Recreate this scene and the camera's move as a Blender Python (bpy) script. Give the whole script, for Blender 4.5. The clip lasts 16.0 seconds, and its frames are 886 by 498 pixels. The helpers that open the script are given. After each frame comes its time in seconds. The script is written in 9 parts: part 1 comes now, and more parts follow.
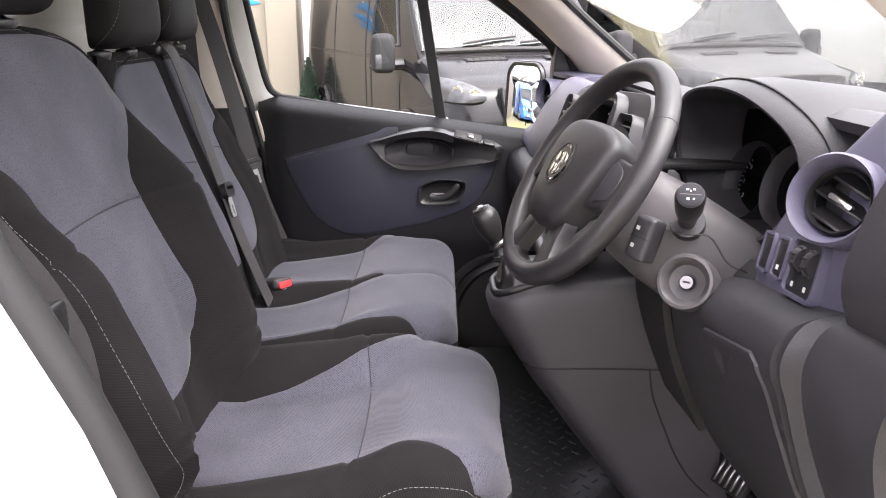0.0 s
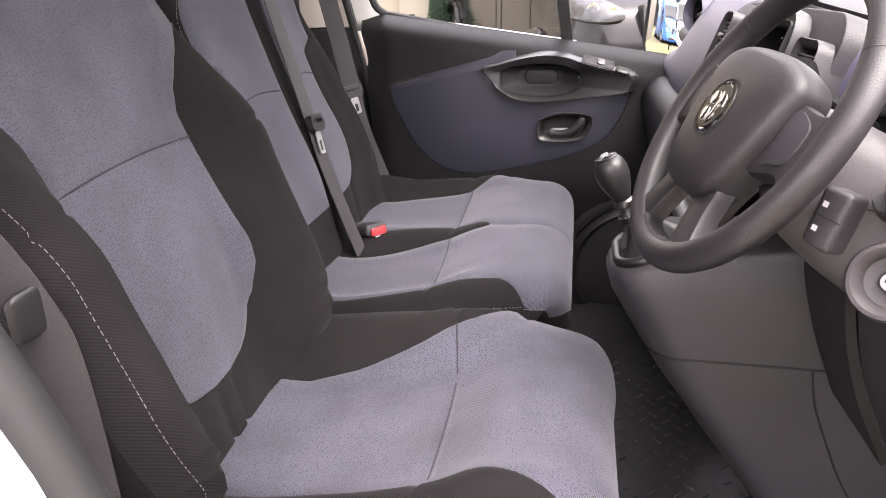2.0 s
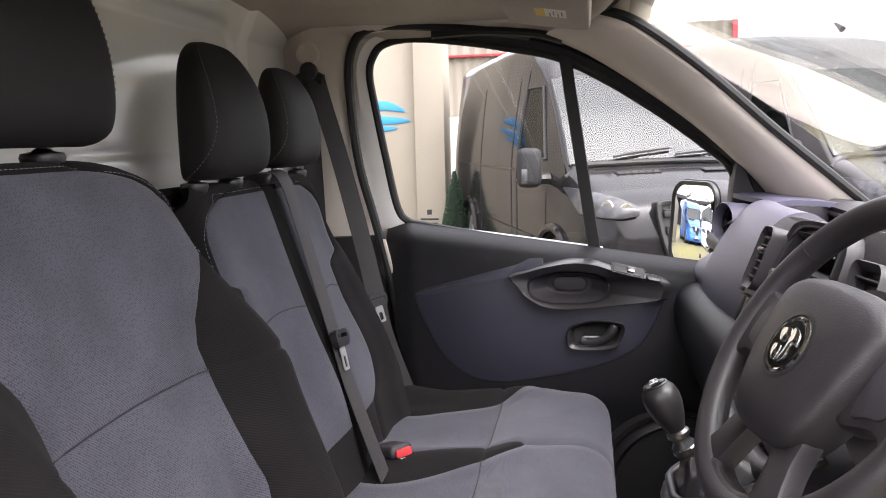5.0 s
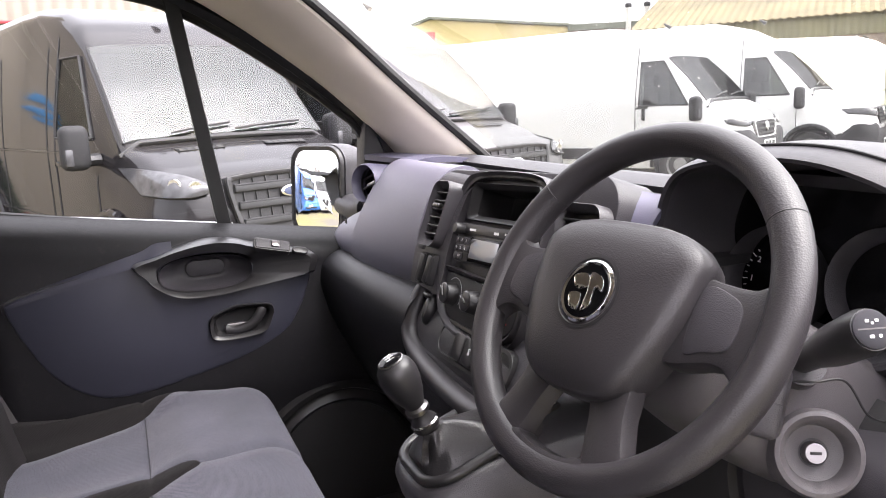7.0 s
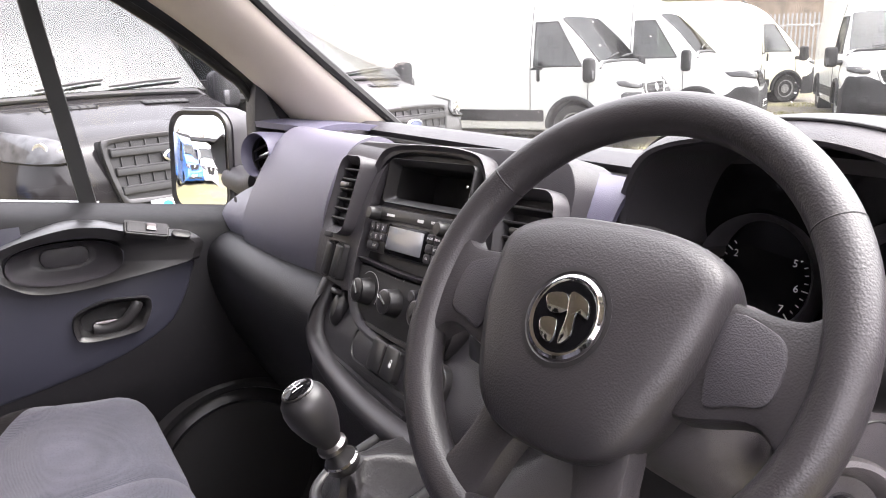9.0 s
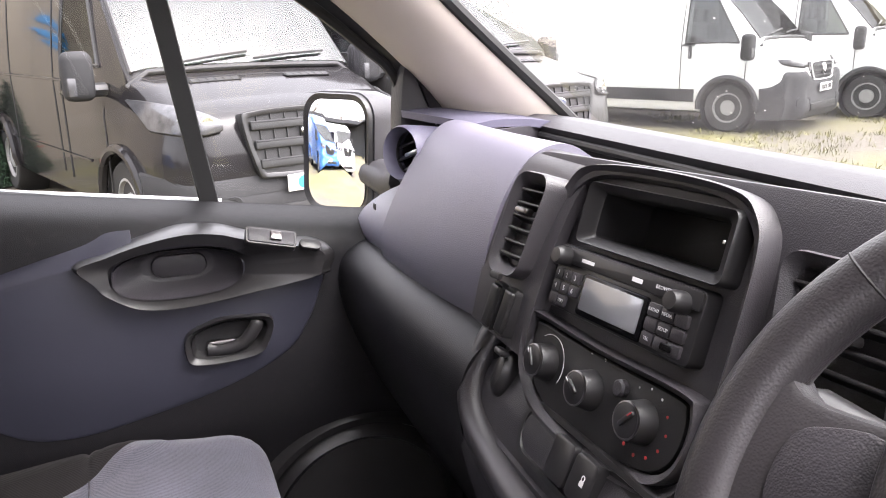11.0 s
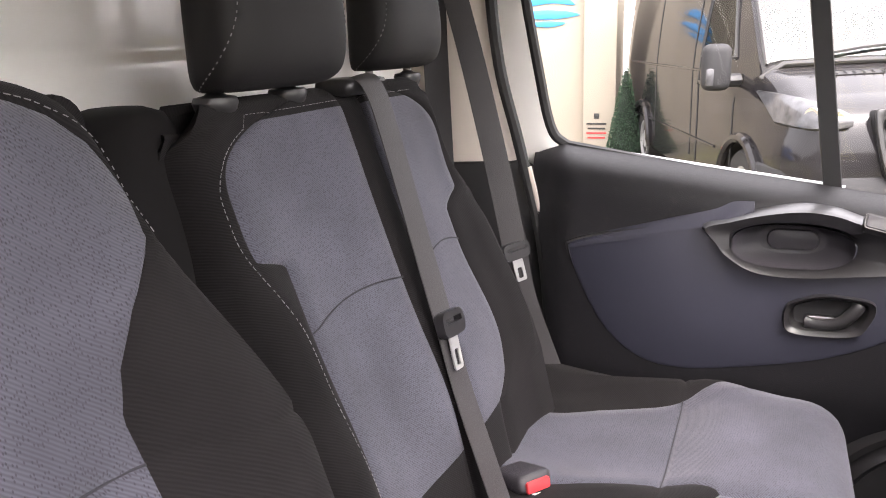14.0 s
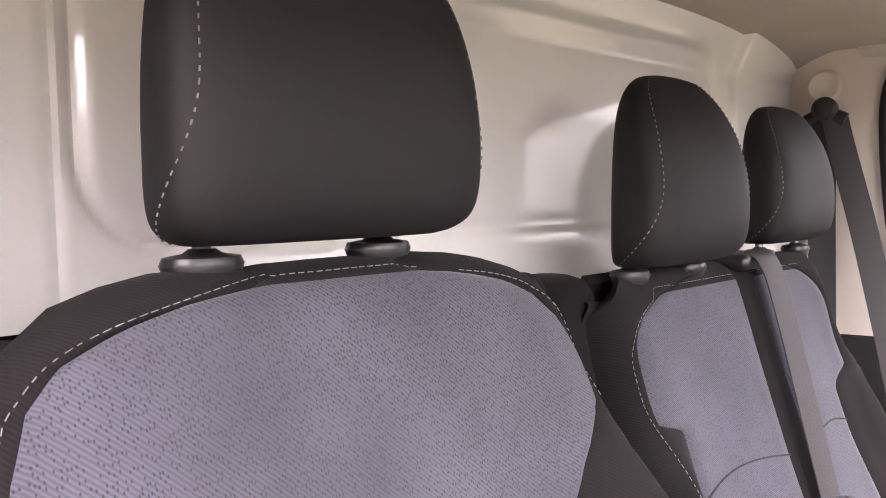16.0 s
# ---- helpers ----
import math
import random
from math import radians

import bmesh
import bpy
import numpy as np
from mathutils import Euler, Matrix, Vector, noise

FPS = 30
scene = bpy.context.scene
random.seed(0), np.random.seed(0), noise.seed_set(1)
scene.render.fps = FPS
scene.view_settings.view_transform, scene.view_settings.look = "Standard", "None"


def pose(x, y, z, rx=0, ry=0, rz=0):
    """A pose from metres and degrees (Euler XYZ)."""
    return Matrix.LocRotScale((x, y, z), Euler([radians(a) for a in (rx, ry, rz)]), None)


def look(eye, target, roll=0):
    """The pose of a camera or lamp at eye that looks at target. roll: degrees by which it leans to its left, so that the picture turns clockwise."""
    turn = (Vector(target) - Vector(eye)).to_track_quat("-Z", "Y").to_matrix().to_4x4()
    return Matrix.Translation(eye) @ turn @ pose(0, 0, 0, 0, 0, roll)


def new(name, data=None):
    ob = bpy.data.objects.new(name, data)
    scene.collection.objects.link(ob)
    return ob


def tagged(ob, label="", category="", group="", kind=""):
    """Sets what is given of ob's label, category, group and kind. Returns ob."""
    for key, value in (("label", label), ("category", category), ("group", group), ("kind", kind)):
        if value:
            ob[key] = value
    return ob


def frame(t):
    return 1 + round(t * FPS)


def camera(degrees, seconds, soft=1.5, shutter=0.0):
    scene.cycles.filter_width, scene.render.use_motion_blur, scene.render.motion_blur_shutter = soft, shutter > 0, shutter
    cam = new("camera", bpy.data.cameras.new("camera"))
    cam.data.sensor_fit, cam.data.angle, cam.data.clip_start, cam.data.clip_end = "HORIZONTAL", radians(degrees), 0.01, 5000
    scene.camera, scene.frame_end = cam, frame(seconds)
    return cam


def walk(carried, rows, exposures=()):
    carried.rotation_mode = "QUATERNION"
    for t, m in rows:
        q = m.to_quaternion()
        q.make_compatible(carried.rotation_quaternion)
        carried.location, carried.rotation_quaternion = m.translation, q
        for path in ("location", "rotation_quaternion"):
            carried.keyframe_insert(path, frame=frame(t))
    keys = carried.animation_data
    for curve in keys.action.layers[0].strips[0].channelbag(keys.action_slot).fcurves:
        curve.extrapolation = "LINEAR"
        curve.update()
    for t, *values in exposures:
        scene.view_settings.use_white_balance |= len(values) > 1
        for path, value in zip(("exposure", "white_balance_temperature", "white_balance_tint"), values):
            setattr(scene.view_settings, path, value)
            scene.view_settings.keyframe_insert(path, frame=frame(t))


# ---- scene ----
cam = camera(59.30, 16.0, soft=1.0)
# seconds; metres; degrees
PATH = [
    (0.0, 0.0005, -0.0068, 1.6143, 73.90, 0.17, -0.11),
    (0.5, -0.0028, 0.0676, 1.6024, 72.29, -0.26, -0.24),
    (1.0, -0.0075, 0.1470, 1.5993, 71.02, -0.36, 1.07),
    (1.5, -0.0011, 0.2072, 1.5902, 69.44, -0.03, 5.43),
    (2.0, 0.0241, 0.2540, 1.5913, 68.32, 0.96, 9.44),
    (2.5, 0.0578, 0.2895, 1.6056, 68.22, 1.86, 13.32),
    (3.0, 0.0663, 0.2960, 1.6281, 69.64, 1.89, 14.85),
    (3.2, 0.0684, 0.2981, 1.6295, 70.68, 1.77, 15.49),
    (5.3, -0.0697, 0.3572, 1.6264, 82.46, 2.13, 7.48),
    (5.5, -0.1086, 0.3737, 1.6261, 82.19, 2.72, 2.98),
    (6.0, -0.1483, 0.4292, 1.6189, 81.59, 3.12, -6.54),
    (6.5, -0.1592, 0.4831, 1.6047, 81.13, 2.86, -11.43),
    (7.0, -0.2126, 0.5355, 1.5957, 79.31, 2.43, -22.64),
    (7.5, -0.2349, 0.5570, 1.5947, 78.13, 1.66, -29.70),
    (8.0, -0.2339, 0.5926, 1.5965, 77.04, 1.69, -31.80),
    (8.2, -0.2172, 0.6126, 1.5986, 76.73, 1.91, -31.66),
    (10.3, -0.1209, 0.9551, 1.5937, 75.06, 0.10, -26.69),
    (10.5, -0.1122, 0.9830, 1.5973, 74.62, 0.43, -25.59),
    (11.0, -0.0824, 1.0291, 1.6073, 74.52, 1.15, -20.62),
    (11.5, -0.0988, 1.0317, 1.6060, 74.62, 0.38, -11.57),
    (12.0, -0.1097, 1.0150, 1.6037, 74.88, 0.66, -3.08),
    (12.5, -0.1148, 0.9760, 1.5976, 74.92, 0.16, 2.40),
    (13.0, -0.1424, 0.9236, 1.5975, 74.84, 0.42, 6.32),
    (13.5, -0.1287, 0.8704, 1.6021, 74.91, 1.02, 14.76),
    (14.0, -0.1138, 0.8406, 1.6136, 75.14, 1.87, 22.51),
    (14.5, -0.1180, 0.7967, 1.6295, 76.28, 2.35, 30.08),
    (15.0, -0.1258, 0.7640, 1.6433, 78.48, 2.58, 36.64),
    (15.5, -0.1348, 0.7421, 1.6572, 81.79, 1.66, 42.46),
    (16.0, -0.1373, 0.7265, 1.6584, 85.96, 0.77, 46.62),
]
SKY, SUN = 0.15, 0.5
EXPOSURES = [(0, 3.01, 6650, 20), (1.5, 3.22, 6900, 24), (2.5, 3.34, 6900, 24), (3.2, 3.36, 6700, 22), (5.5, 2.53, 6600, 20), (6.5, 2.73, 6600, 21), (8, 3.18, 6650, 21), (11, 3.23, 6650, 21), (12.5, 3.19, 6650, 22), (13.5, 3.42, 6750, 22), (14.5, 3.52, 6950, 24), (16, 4.02, 6850, 29)]
walk(cam, [(t, pose(x, y, z, rx, ry, rz)) for t, x, y, z, rx, ry, rz in PATH], EXPOSURES)

# ---- light ----
world = bpy.data.worlds.new("overcast_sky")
scene.world = world
world.use_nodes = True
_n, _l = world.node_tree.nodes, world.node_tree.links
_sky = _n.new("ShaderNodeTexSky")
_sky.sky_type, _sky.sun_disc = "NISHITA", False
_sky.sun_elevation, _sky.sun_rotation = radians(58), radians(120)
_sky.air_density, _sky.dust_density, _sky.ozone_density = 1.0, 2.0, 2.0
_hsv = _n.new("ShaderNodeHueSaturation")
_hsv.inputs["Saturation"].default_value = 0.15
_l.new(_sky.outputs[0], _hsv.inputs["Color"])
# an overcast sky is brighter overhead than at the horizon
_dir = _n.new("ShaderNodeTexCoord")
_sep = _n.new("ShaderNodeSeparateXYZ")
_l.new(_dir.outputs["Generated"], _sep.inputs[0])
_up = _n.new("ShaderNodeMapRange")
_up.inputs["From Min"].default_value, _up.inputs["From Max"].default_value = 0.0, 1.0
_up.inputs["To Min"].default_value, _up.inputs["To Max"].default_value = 0.62, 2.3
_l.new(_sep.outputs[2], _up.inputs["Value"])
_mul = _n.new("ShaderNodeVectorMath")
_mul.operation = "SCALE"
_l.new(_hsv.outputs[0], _mul.inputs[0])
_l.new(_up.outputs[0], _mul.inputs["Scale"])
_l.new(_mul.outputs[0], _n["Background"].inputs["Color"])
_n["Background"].inputs["Strength"].default_value = SKY

_sun = bpy.data.lights.new("sun", "SUN")
_sun.energy, _sun.angle, _sun.color = SUN, radians(110), (1.0, 0.97, 0.93)
new("sun", _sun).matrix_basis = look((0, 0, 30), (-12, 14, 0))


# ---- building helpers ----
def part(name, bm, material, parent=None, label="", smooth=True):
    """One bmesh as one mesh object under a thing or a part."""
    bmesh.ops.recalc_face_normals(bm, faces=bm.faces)
    me = bpy.data.meshes.new(name)
    bm.to_mesh(me)
    bm.free()
    me.materials.append(material)
    if smooth:
        for p in me.polygons:
            p.use_smooth = True
        me.set_sharp_from_angle(angle=radians(40))
    ob = new(name, me)
    if parent is not None:
        ob.parent = parent
        if parent.type == "EMPTY" and not parent.get("own_frame"):
            ob.matrix_parent_inverse = parent.matrix_basis.inverted()
    return tagged(ob, label)


def thing(name, at, label, category, group="", kind="", own_frame=False):
    """An Empty at a thing's base, which holds its parts."""
    ob = new(name)
    ob.empty_display_size = 0.1
    ob.matrix_basis = at if isinstance(at, Matrix) else Matrix.Translation(at)
    if own_frame:
        ob["own_frame"] = 1
    return tagged(ob, label, category, group, kind)


def sm(a, b, x):
    t = max(0.0, min(1.0, (x - a) / (b - a)))
    return t * t * (3 - 2 * t)


def frame_of(origin, right, up):
    """Axes of a panel: right, up and outward, as a matrix."""
    r = Vector(right).normalized()
    u = (Vector(up) - r * r.dot(Vector(up))).normalized()
    o = r.cross(u)
    m = Matrix((r, u, o)).transposed().to_4x4()
    m.translation = Vector(origin)
    return m


def box(c, s, bev=0.004, seg=2, m=None):
    bm = bmesh.new()
    bmesh.ops.create_cube(bm, size=1)
    bmesh.ops.scale(bm, vec=s, verts=bm.verts)
    if bev > 0:
        bmesh.ops.bevel(bm, geom=bm.edges[:], offset=min(bev, min(s) * 0.45), segments=seg, profile=0.5, affect="EDGES")
    bmesh.ops.translate(bm, vec=c, verts=bm.verts)
    if m is not None:
        bm.transform(m)
    return bm


def join(*bms):
    out = bms[0]
    for b in bms[1:]:
        me = bpy.data.meshes.new("tmp")
        b.to_mesh(me)
        b.free()
        out.from_mesh(me)
        bpy.data.meshes.remove(me)
    return out


def loft(rings, cap=True, closed=True, loop=False):
    """Skin over rings of equally many points."""
    bm = bmesh.new()
    rows = [[bm.verts.new(p) for p in r] for r in rings]
    n = len(rings[0])
    pairs = list(zip(rows, rows[1:])) + ([(rows[-1], rows[0])] if loop else [])
    for a, b in pairs:
        for i in range(n if closed else n - 1):
            j = (i + 1) % n
            bm.faces.new((a[i], a[j], b[j], b[i]))
    if cap and closed and not loop:
        bm.faces.new(rows[0][::-1])
        bm.faces.new(rows[-1])
    return bm


def smooth_line(pts, n=8, closed=False):
    """Points along a soft curve through the control points."""
    P = [Vector(p) for p in pts]
    k = len(P)
    out = []
    for i in range(k if closed else k - 1):
        if closed:
            a, b, c, d = P[(i - 1) % k], P[i], P[(i + 1) % k], P[(i + 2) % k]
        else:
            b, c = P[i], P[i + 1]
            a = P[i - 1] if i else b * 2 - c
            d = P[i + 2] if i + 2 < k else c * 2 - b
        for s in range(n):
            t = s / n
            out.append(0.5 * ((2 * b) + (c - a) * t + (2 * a - 5 * b + 4 * c - d) * t * t + (3 * b - a - 3 * c + d) * t ** 3))
    if not closed:
        out.append(P[-1])
    return out


def tube(pts, r, seg=10, loop=False, cap=True, flat=1.0, up=(0, 0, 1)):
    """A round bar along points; r may be a list; flat squeezes it."""
    P = [Vector(p) for p in pts]
    k = len(P)
    rs = r if isinstance(r, (list, tuple)) else [r] * k
    rings = []
    last = None
    for i in range(k):
        a = P[(i - 1) % k] if (i or loop) else P[0]
        b = P[(i + 1) % k] if (i < k - 1 or loop) else P[-1]
        d = (b - a).normalized()
        if last is None:
            last = Vector(up)
        u = last - d * d.dot(last)
        if u.length < 1e-4:
            u = d.orthogonal()
        u.normalize()
        last = u
        v = d.cross(u)
        rings.append([P[i] + (u * math.cos(2 * math.pi * q / seg) * flat + v * math.sin(2 * math.pi * q / seg)) * rs[i] for q in range(seg)])
    return loft(rings, cap=cap, loop=loop)


def ribbon(pts, width, thick, side):
    """A flat strap along points; side is the direction across it (one or one for each point)."""
    P = [Vector(p) for p in pts]
    rings = []
    for i, p in enumerate(P):
        d = (P[min(i + 1, len(P) - 1)] - P[max(i - 1, 0)]).normalized()
        s = Vector(side[i] if isinstance(side, list) else side)
        s = (s - d * d.dot(s)).normalized()
        o = d.cross(s)
        w, h = width / 2, thick / 2
        rings.append([p + s * w + o * h, p + s * (w - 0.002) + o * h * 1.4, p - s * (w - 0.002) + o * h * 1.4, p - s * w + o * h,
                      p - s * w - o * h, p - s * (w - 0.002) - o * h * 1.4, p + s * (w - 0.002) - o * h * 1.4, p + s * w - o * h])
    return loft(rings)


def lathe(profile, n=24, m=None, cap=True):
    """A turned body: (radius, height) pairs about local z."""
    rings = [[Vector((r * math.cos(2 * math.pi * i / n), r * math.sin(2 * math.pi * i / n), h)) for i in range(n)] for r, h in profile]
    bm = loft(rings, cap=cap)
    if m is not None:
        bm.transform(m)
    return bm


def rrect(w, h, r, n=5, cx=0.0, cy=0.0):
    """A rounded rectangle's outline, counter-clockwise, 4(n+1) points."""
    r = min(r, w / 2 - 1e-4, h / 2 - 1e-4)
    out = []
    for k, (sx, sy) in enumerate(((1, -1), (1, 1), (-1, 1), (-1, -1))):
        for i in range(n + 1):
            a = -math.pi / 2 + k * math.pi / 2 + i / n * math.pi / 2
            out.append((cx + sx * (w / 2 - r) + r * math.cos(a), cy + sy * (h / 2 - r) + r * math.sin(a)))
    return out


def slab(outline, z0, z1, bev=0.002, m=None, shrink=None):
    """A plate of that outline between two heights, with a small chamfer round its top."""
    c = Vector((sum(p[0] for p in outline) / len(outline), sum(p[1] for p in outline) / len(outline)))

    def inset(d):
        out = []
        k = len(outline)
        for i in range(k):
            a, b, e = Vector(outline[i - 1]), Vector(outline[i]), Vector(outline[(i + 1) % k])
            t1, t2 = (b - a), (e - b)
            if t1.length < 1e-7 or t2.length < 1e-7:
                t1 = t2 = e - a
            nn = Vector((-(t1.normalized() + t2.normalized()).y, (t1.normalized() + t2.normalized()).x))
            nn = nn.normalized() if nn.length > 1e-6 else Vector((0, 0))
            out.append(b + nn * d)
        return out
    rings = [[Vector((p[0], p[1], z0)) for p in outline], [Vector((p[0], p[1], z1 - bev)) for p in outline]]
    for f in (0.3, 1.0):
        q = inset(bev * f)
        rings.append([Vector((p.x, p.y, z1 - bev * (1 - f) ** 2 * (0.6 if f < 1 else 0))) for p in q])
    bm = loft(rings)
    if m is not None:
        bm.transform(m)
    return bm


def ring_plate(outer, inner, z0, z1, bev=0.002, m=None, zin=None):
    """A frame between two outlines with equally many points."""
    def v(p, z):
        return Vector((p[0], p[1], z))

    def mix(p, q, f):
        return (p[0] + (q[0] - p[0]) * f, p[1] + (q[1] - p[1]) * f)
    zi = z1 if zin is None else zin
    rings = [[v(p, z0) for p in outer], [v(p, z1 - bev) for p in outer], [v(mix(p, q, 0.12), z1) for p, q in zip(outer, inner)],
             [v(mix(p, q, 0.85), zi) for p, q in zip(outer, inner)], [v(q, zi - bev) for q in inner], [v(q, z0) for q in inner]]
    bm = loft(rings, cap=False, loop=True)
    if m is not None:
        bm.transform(m)
    return bm


def sheet(fn, nu, nv, thick=0.0, uv=None):
    """A curved sheet fn(u, v), u and v from 0 to 1, with thickness away from its normal."""
    bm = bmesh.new()
    G = [[bm.verts.new(fn(i / nu, j / nv)) for i in range(nu + 1)] for j in range(nv + 1)]
    for j in range(nv):
        for i in range(nu):
            bm.faces.new((G[j][i], G[j][i + 1], G[j + 1][i + 1], G[j + 1][i]))
    if thick:
        bm.normal_update()
        B = [[bm.verts.new(v.co - v.normal * thick) for v in row] for row in G]
        for j in range(nv):
            for i in range(nu):
                bm.faces.new((B[j + 1][i], B[j + 1][i + 1], B[j][i + 1], B[j][i]))
        for j in range(nv):
            for k in (0, nu):
                q = (G[j][k], G[j + 1][k], B[j + 1][k], B[j][k])
                bm.faces.new(q if k == 0 else q[::-1])
        for i in range(nu):
            for k in (0, nv):
                q = (G[k][i + 1], G[k][i], B[k][i], B[k][i + 1])
                bm.faces.new(q if k == 0 else q[::-1])
    return bm


def stitches(pts, length=0.0048, gap=0.0022, r=0.0004):
    """A seam of short thread stitches along points."""
    P = [Vector(p) for p in pts]
    bm = bmesh.new()
    left, on = 0.0, True
    for a, b in zip(P, P[1:]):
        d = (b - a)
        L = d.length
        if L < 1e-6:
            continue
        d /= L
        side = d.cross(Vector((0.3, 0.5, 0.8))).normalized()
        up = side.cross(d)
        s = left
        while s < L:
            p, q = a + d * s, a + d * min(s + length, L + length * 0.5)
            vs = [bm.verts.new(x) for x in (p + side * r, p + up * r, p - side * r, p - up * r, q + side * r, q + up * r, q - side * r, q - up * r)]
            for i in range(4):
                j = (i + 1) % 4
                bm.faces.new((vs[i], vs[j], vs[4 + j], vs[4 + i]))
            bm.faces.new(vs[3::-1])
            bm.faces.new(vs[4:])
            s += length + gap
        left = s - L
    return bm


def carve(bm, cutters):
    """Cut closed bodies out of a closed body."""
    def hold(b):
        bmesh.ops.recalc_face_normals(b, faces=b.faces)
        me = bpy.data.meshes.new("tmp")
        b.to_mesh(me)
        b.free()
        ob = bpy.data.objects.new("tmp", me)
        scene.collection.objects.link(ob)
        return ob
    base, tools = hold(bm), [hold(c) for c in cutters]
    for k in tools:
        md = base.modifiers.new("cut", "BOOLEAN")
        md.operation, md.solver, md.object = "DIFFERENCE", "EXACT", k
    me = bpy.data.meshes.new_from_object(base.evaluated_get(bpy.context.evaluated_depsgraph_get()))
    out = bmesh.new()
    out.from_mesh(me)
    for ob in [base] + tools:
        old = ob.data
        bpy.data.objects.remove(ob)
        bpy.data.meshes.remove(old)
    bpy.data.meshes.remove(me)
    return out


def words(text, size, m, material, parent, name="lettering", align="CENTER", depth=0.0004):
    """Lettering in the built-in font as a mesh."""
    cu = bpy.data.curves.new(name, "FONT")
    cu.body, cu.size, cu.align_x, cu.align_y, cu.extrude = text, size, align, "CENTER", depth
    cu.resolution_u = 2
    ob = bpy.data.objects.new("tmp_text", cu)
    scene.collection.objects.link(ob)
    me = bpy.data.meshes.new_from_object(ob.evaluated_get(bpy.context.evaluated_depsgraph_get()))
    bpy.data.objects.remove(ob)
    bpy.data.curves.remove(cu)
    bm = bmesh.new()
    bm.from_mesh(me)
    bpy.data.meshes.remove(me)
    bm.transform(m)
    return part(name, bm, material, parent, smooth=False)


# ---- materials ----
def surface(name, col, rough=0.5, metal=0.0, var=0.15, var_scale=6.0, grain=0.0, grain_scale=900.0, spec=0.5, coat=0.0, rough_var=0.08, kind="noise", dirt=0.0):
    """A painted, moulded or woven surface with wide and fine variation."""
    ma = bpy.data.materials.new(name)
    ma.use_nodes = True
    N, L = ma.node_tree.nodes, ma.node_tree.links
    b = N["Principled BSDF"]
    b.inputs["Metallic"].default_value = metal
    b.inputs["Specular IOR Level"].default_value = spec
    b.inputs["Coat Weight"].default_value = coat
    b.inputs["Coat Roughness"].default_value = 0.08
    tc = N.new("ShaderNodeTexCoord")
    big = N.new("ShaderNodeTexNoise")
    big.inputs["Scale"].default_value, big.inputs["Detail"].default_value = var_scale, 5
    L.new(tc.outputs["Object"], big.inputs["Vector"])
    ramp = N.new("ShaderNodeMapRange")
    ramp.inputs["From Min"].default_value, ramp.inputs["From Max"].default_value = 0.3, 0.7
    ramp.inputs["To Min"].default_value, ramp.inputs["To Max"].default_value = 1 - var, 1 + var
    L.new(big.outputs["Fac"], ramp.inputs["Value"])
    mul = N.new("ShaderNodeVectorMath")
    mul.operation = "SCALE"
    mul.inputs[0].default_value = col
    L.new(ramp.outputs[0], mul.inputs["Scale"])
    colour = mul.outputs[0]
    if dirt:
        spot = N.new("ShaderNodeTexNoise")
        spot.inputs["Scale"].default_value, spot.inputs["Detail"].default_value, spot.inputs["Roughness"].default_value = var_scale * 7, 8, 0.7
        L.new(tc.outputs["Object"], spot.inputs["Vector"])
        thr = N.new("ShaderNodeMapRange")
        thr.inputs["From Min"].default_value, thr.inputs["From Max"].default_value = 0.56, 0.78
        thr.inputs["To Max"].default_value = dirt
        L.new(spot.outputs["Fac"], thr.inputs["Value"])
        mx = N.new("ShaderNodeMix")
        mx.data_type = "RGBA"
        L.new(thr.outputs[0], mx.inputs["Factor"])
        L.new(colour, mx.inputs["A"])
        mx.inputs["B"].default_value = (0.32, 0.28, 0.24, 1)
        colour = mx.outputs["Result"]
    L.new(colour, b.inputs["Base Color"])
    rr = N.new("ShaderNodeMapRange")
    rr.inputs["To Min"].default_value, rr.inputs["To Max"].default_value = max(rough - rough_var, 0.02), min(rough + rough_var, 1)
    L.new(big.outputs["Fac"], rr.inputs["Value"])
    L.new(rr.outputs[0], b.inputs["Roughness"])
    if grain:
        if kind == "leather":
            g = N.new("ShaderNodeTexVoronoi")
            g.feature = "SMOOTH_F1"
            g.inputs["Scale"].default_value = grain_scale
            out = g.outputs["Distance"]
        else:
            g = N.new("ShaderNodeTexNoise")
            g.inputs["Scale"].default_value, g.inputs["Detail"].default_value = grain_scale, 2
            out = g.outputs["Fac"]
        L.new(tc.outputs["Object"], g.inputs["Vector"])
        bump = N.new("ShaderNodeBump")
        bump.inputs["Strength"].default_value, bump.inputs["Distance"].default_value = grain, 0.0012
        L.new(out, bump.inputs["Height"])
        L.new(bump.outputs[0], b.inputs["Normal"])
    return ma


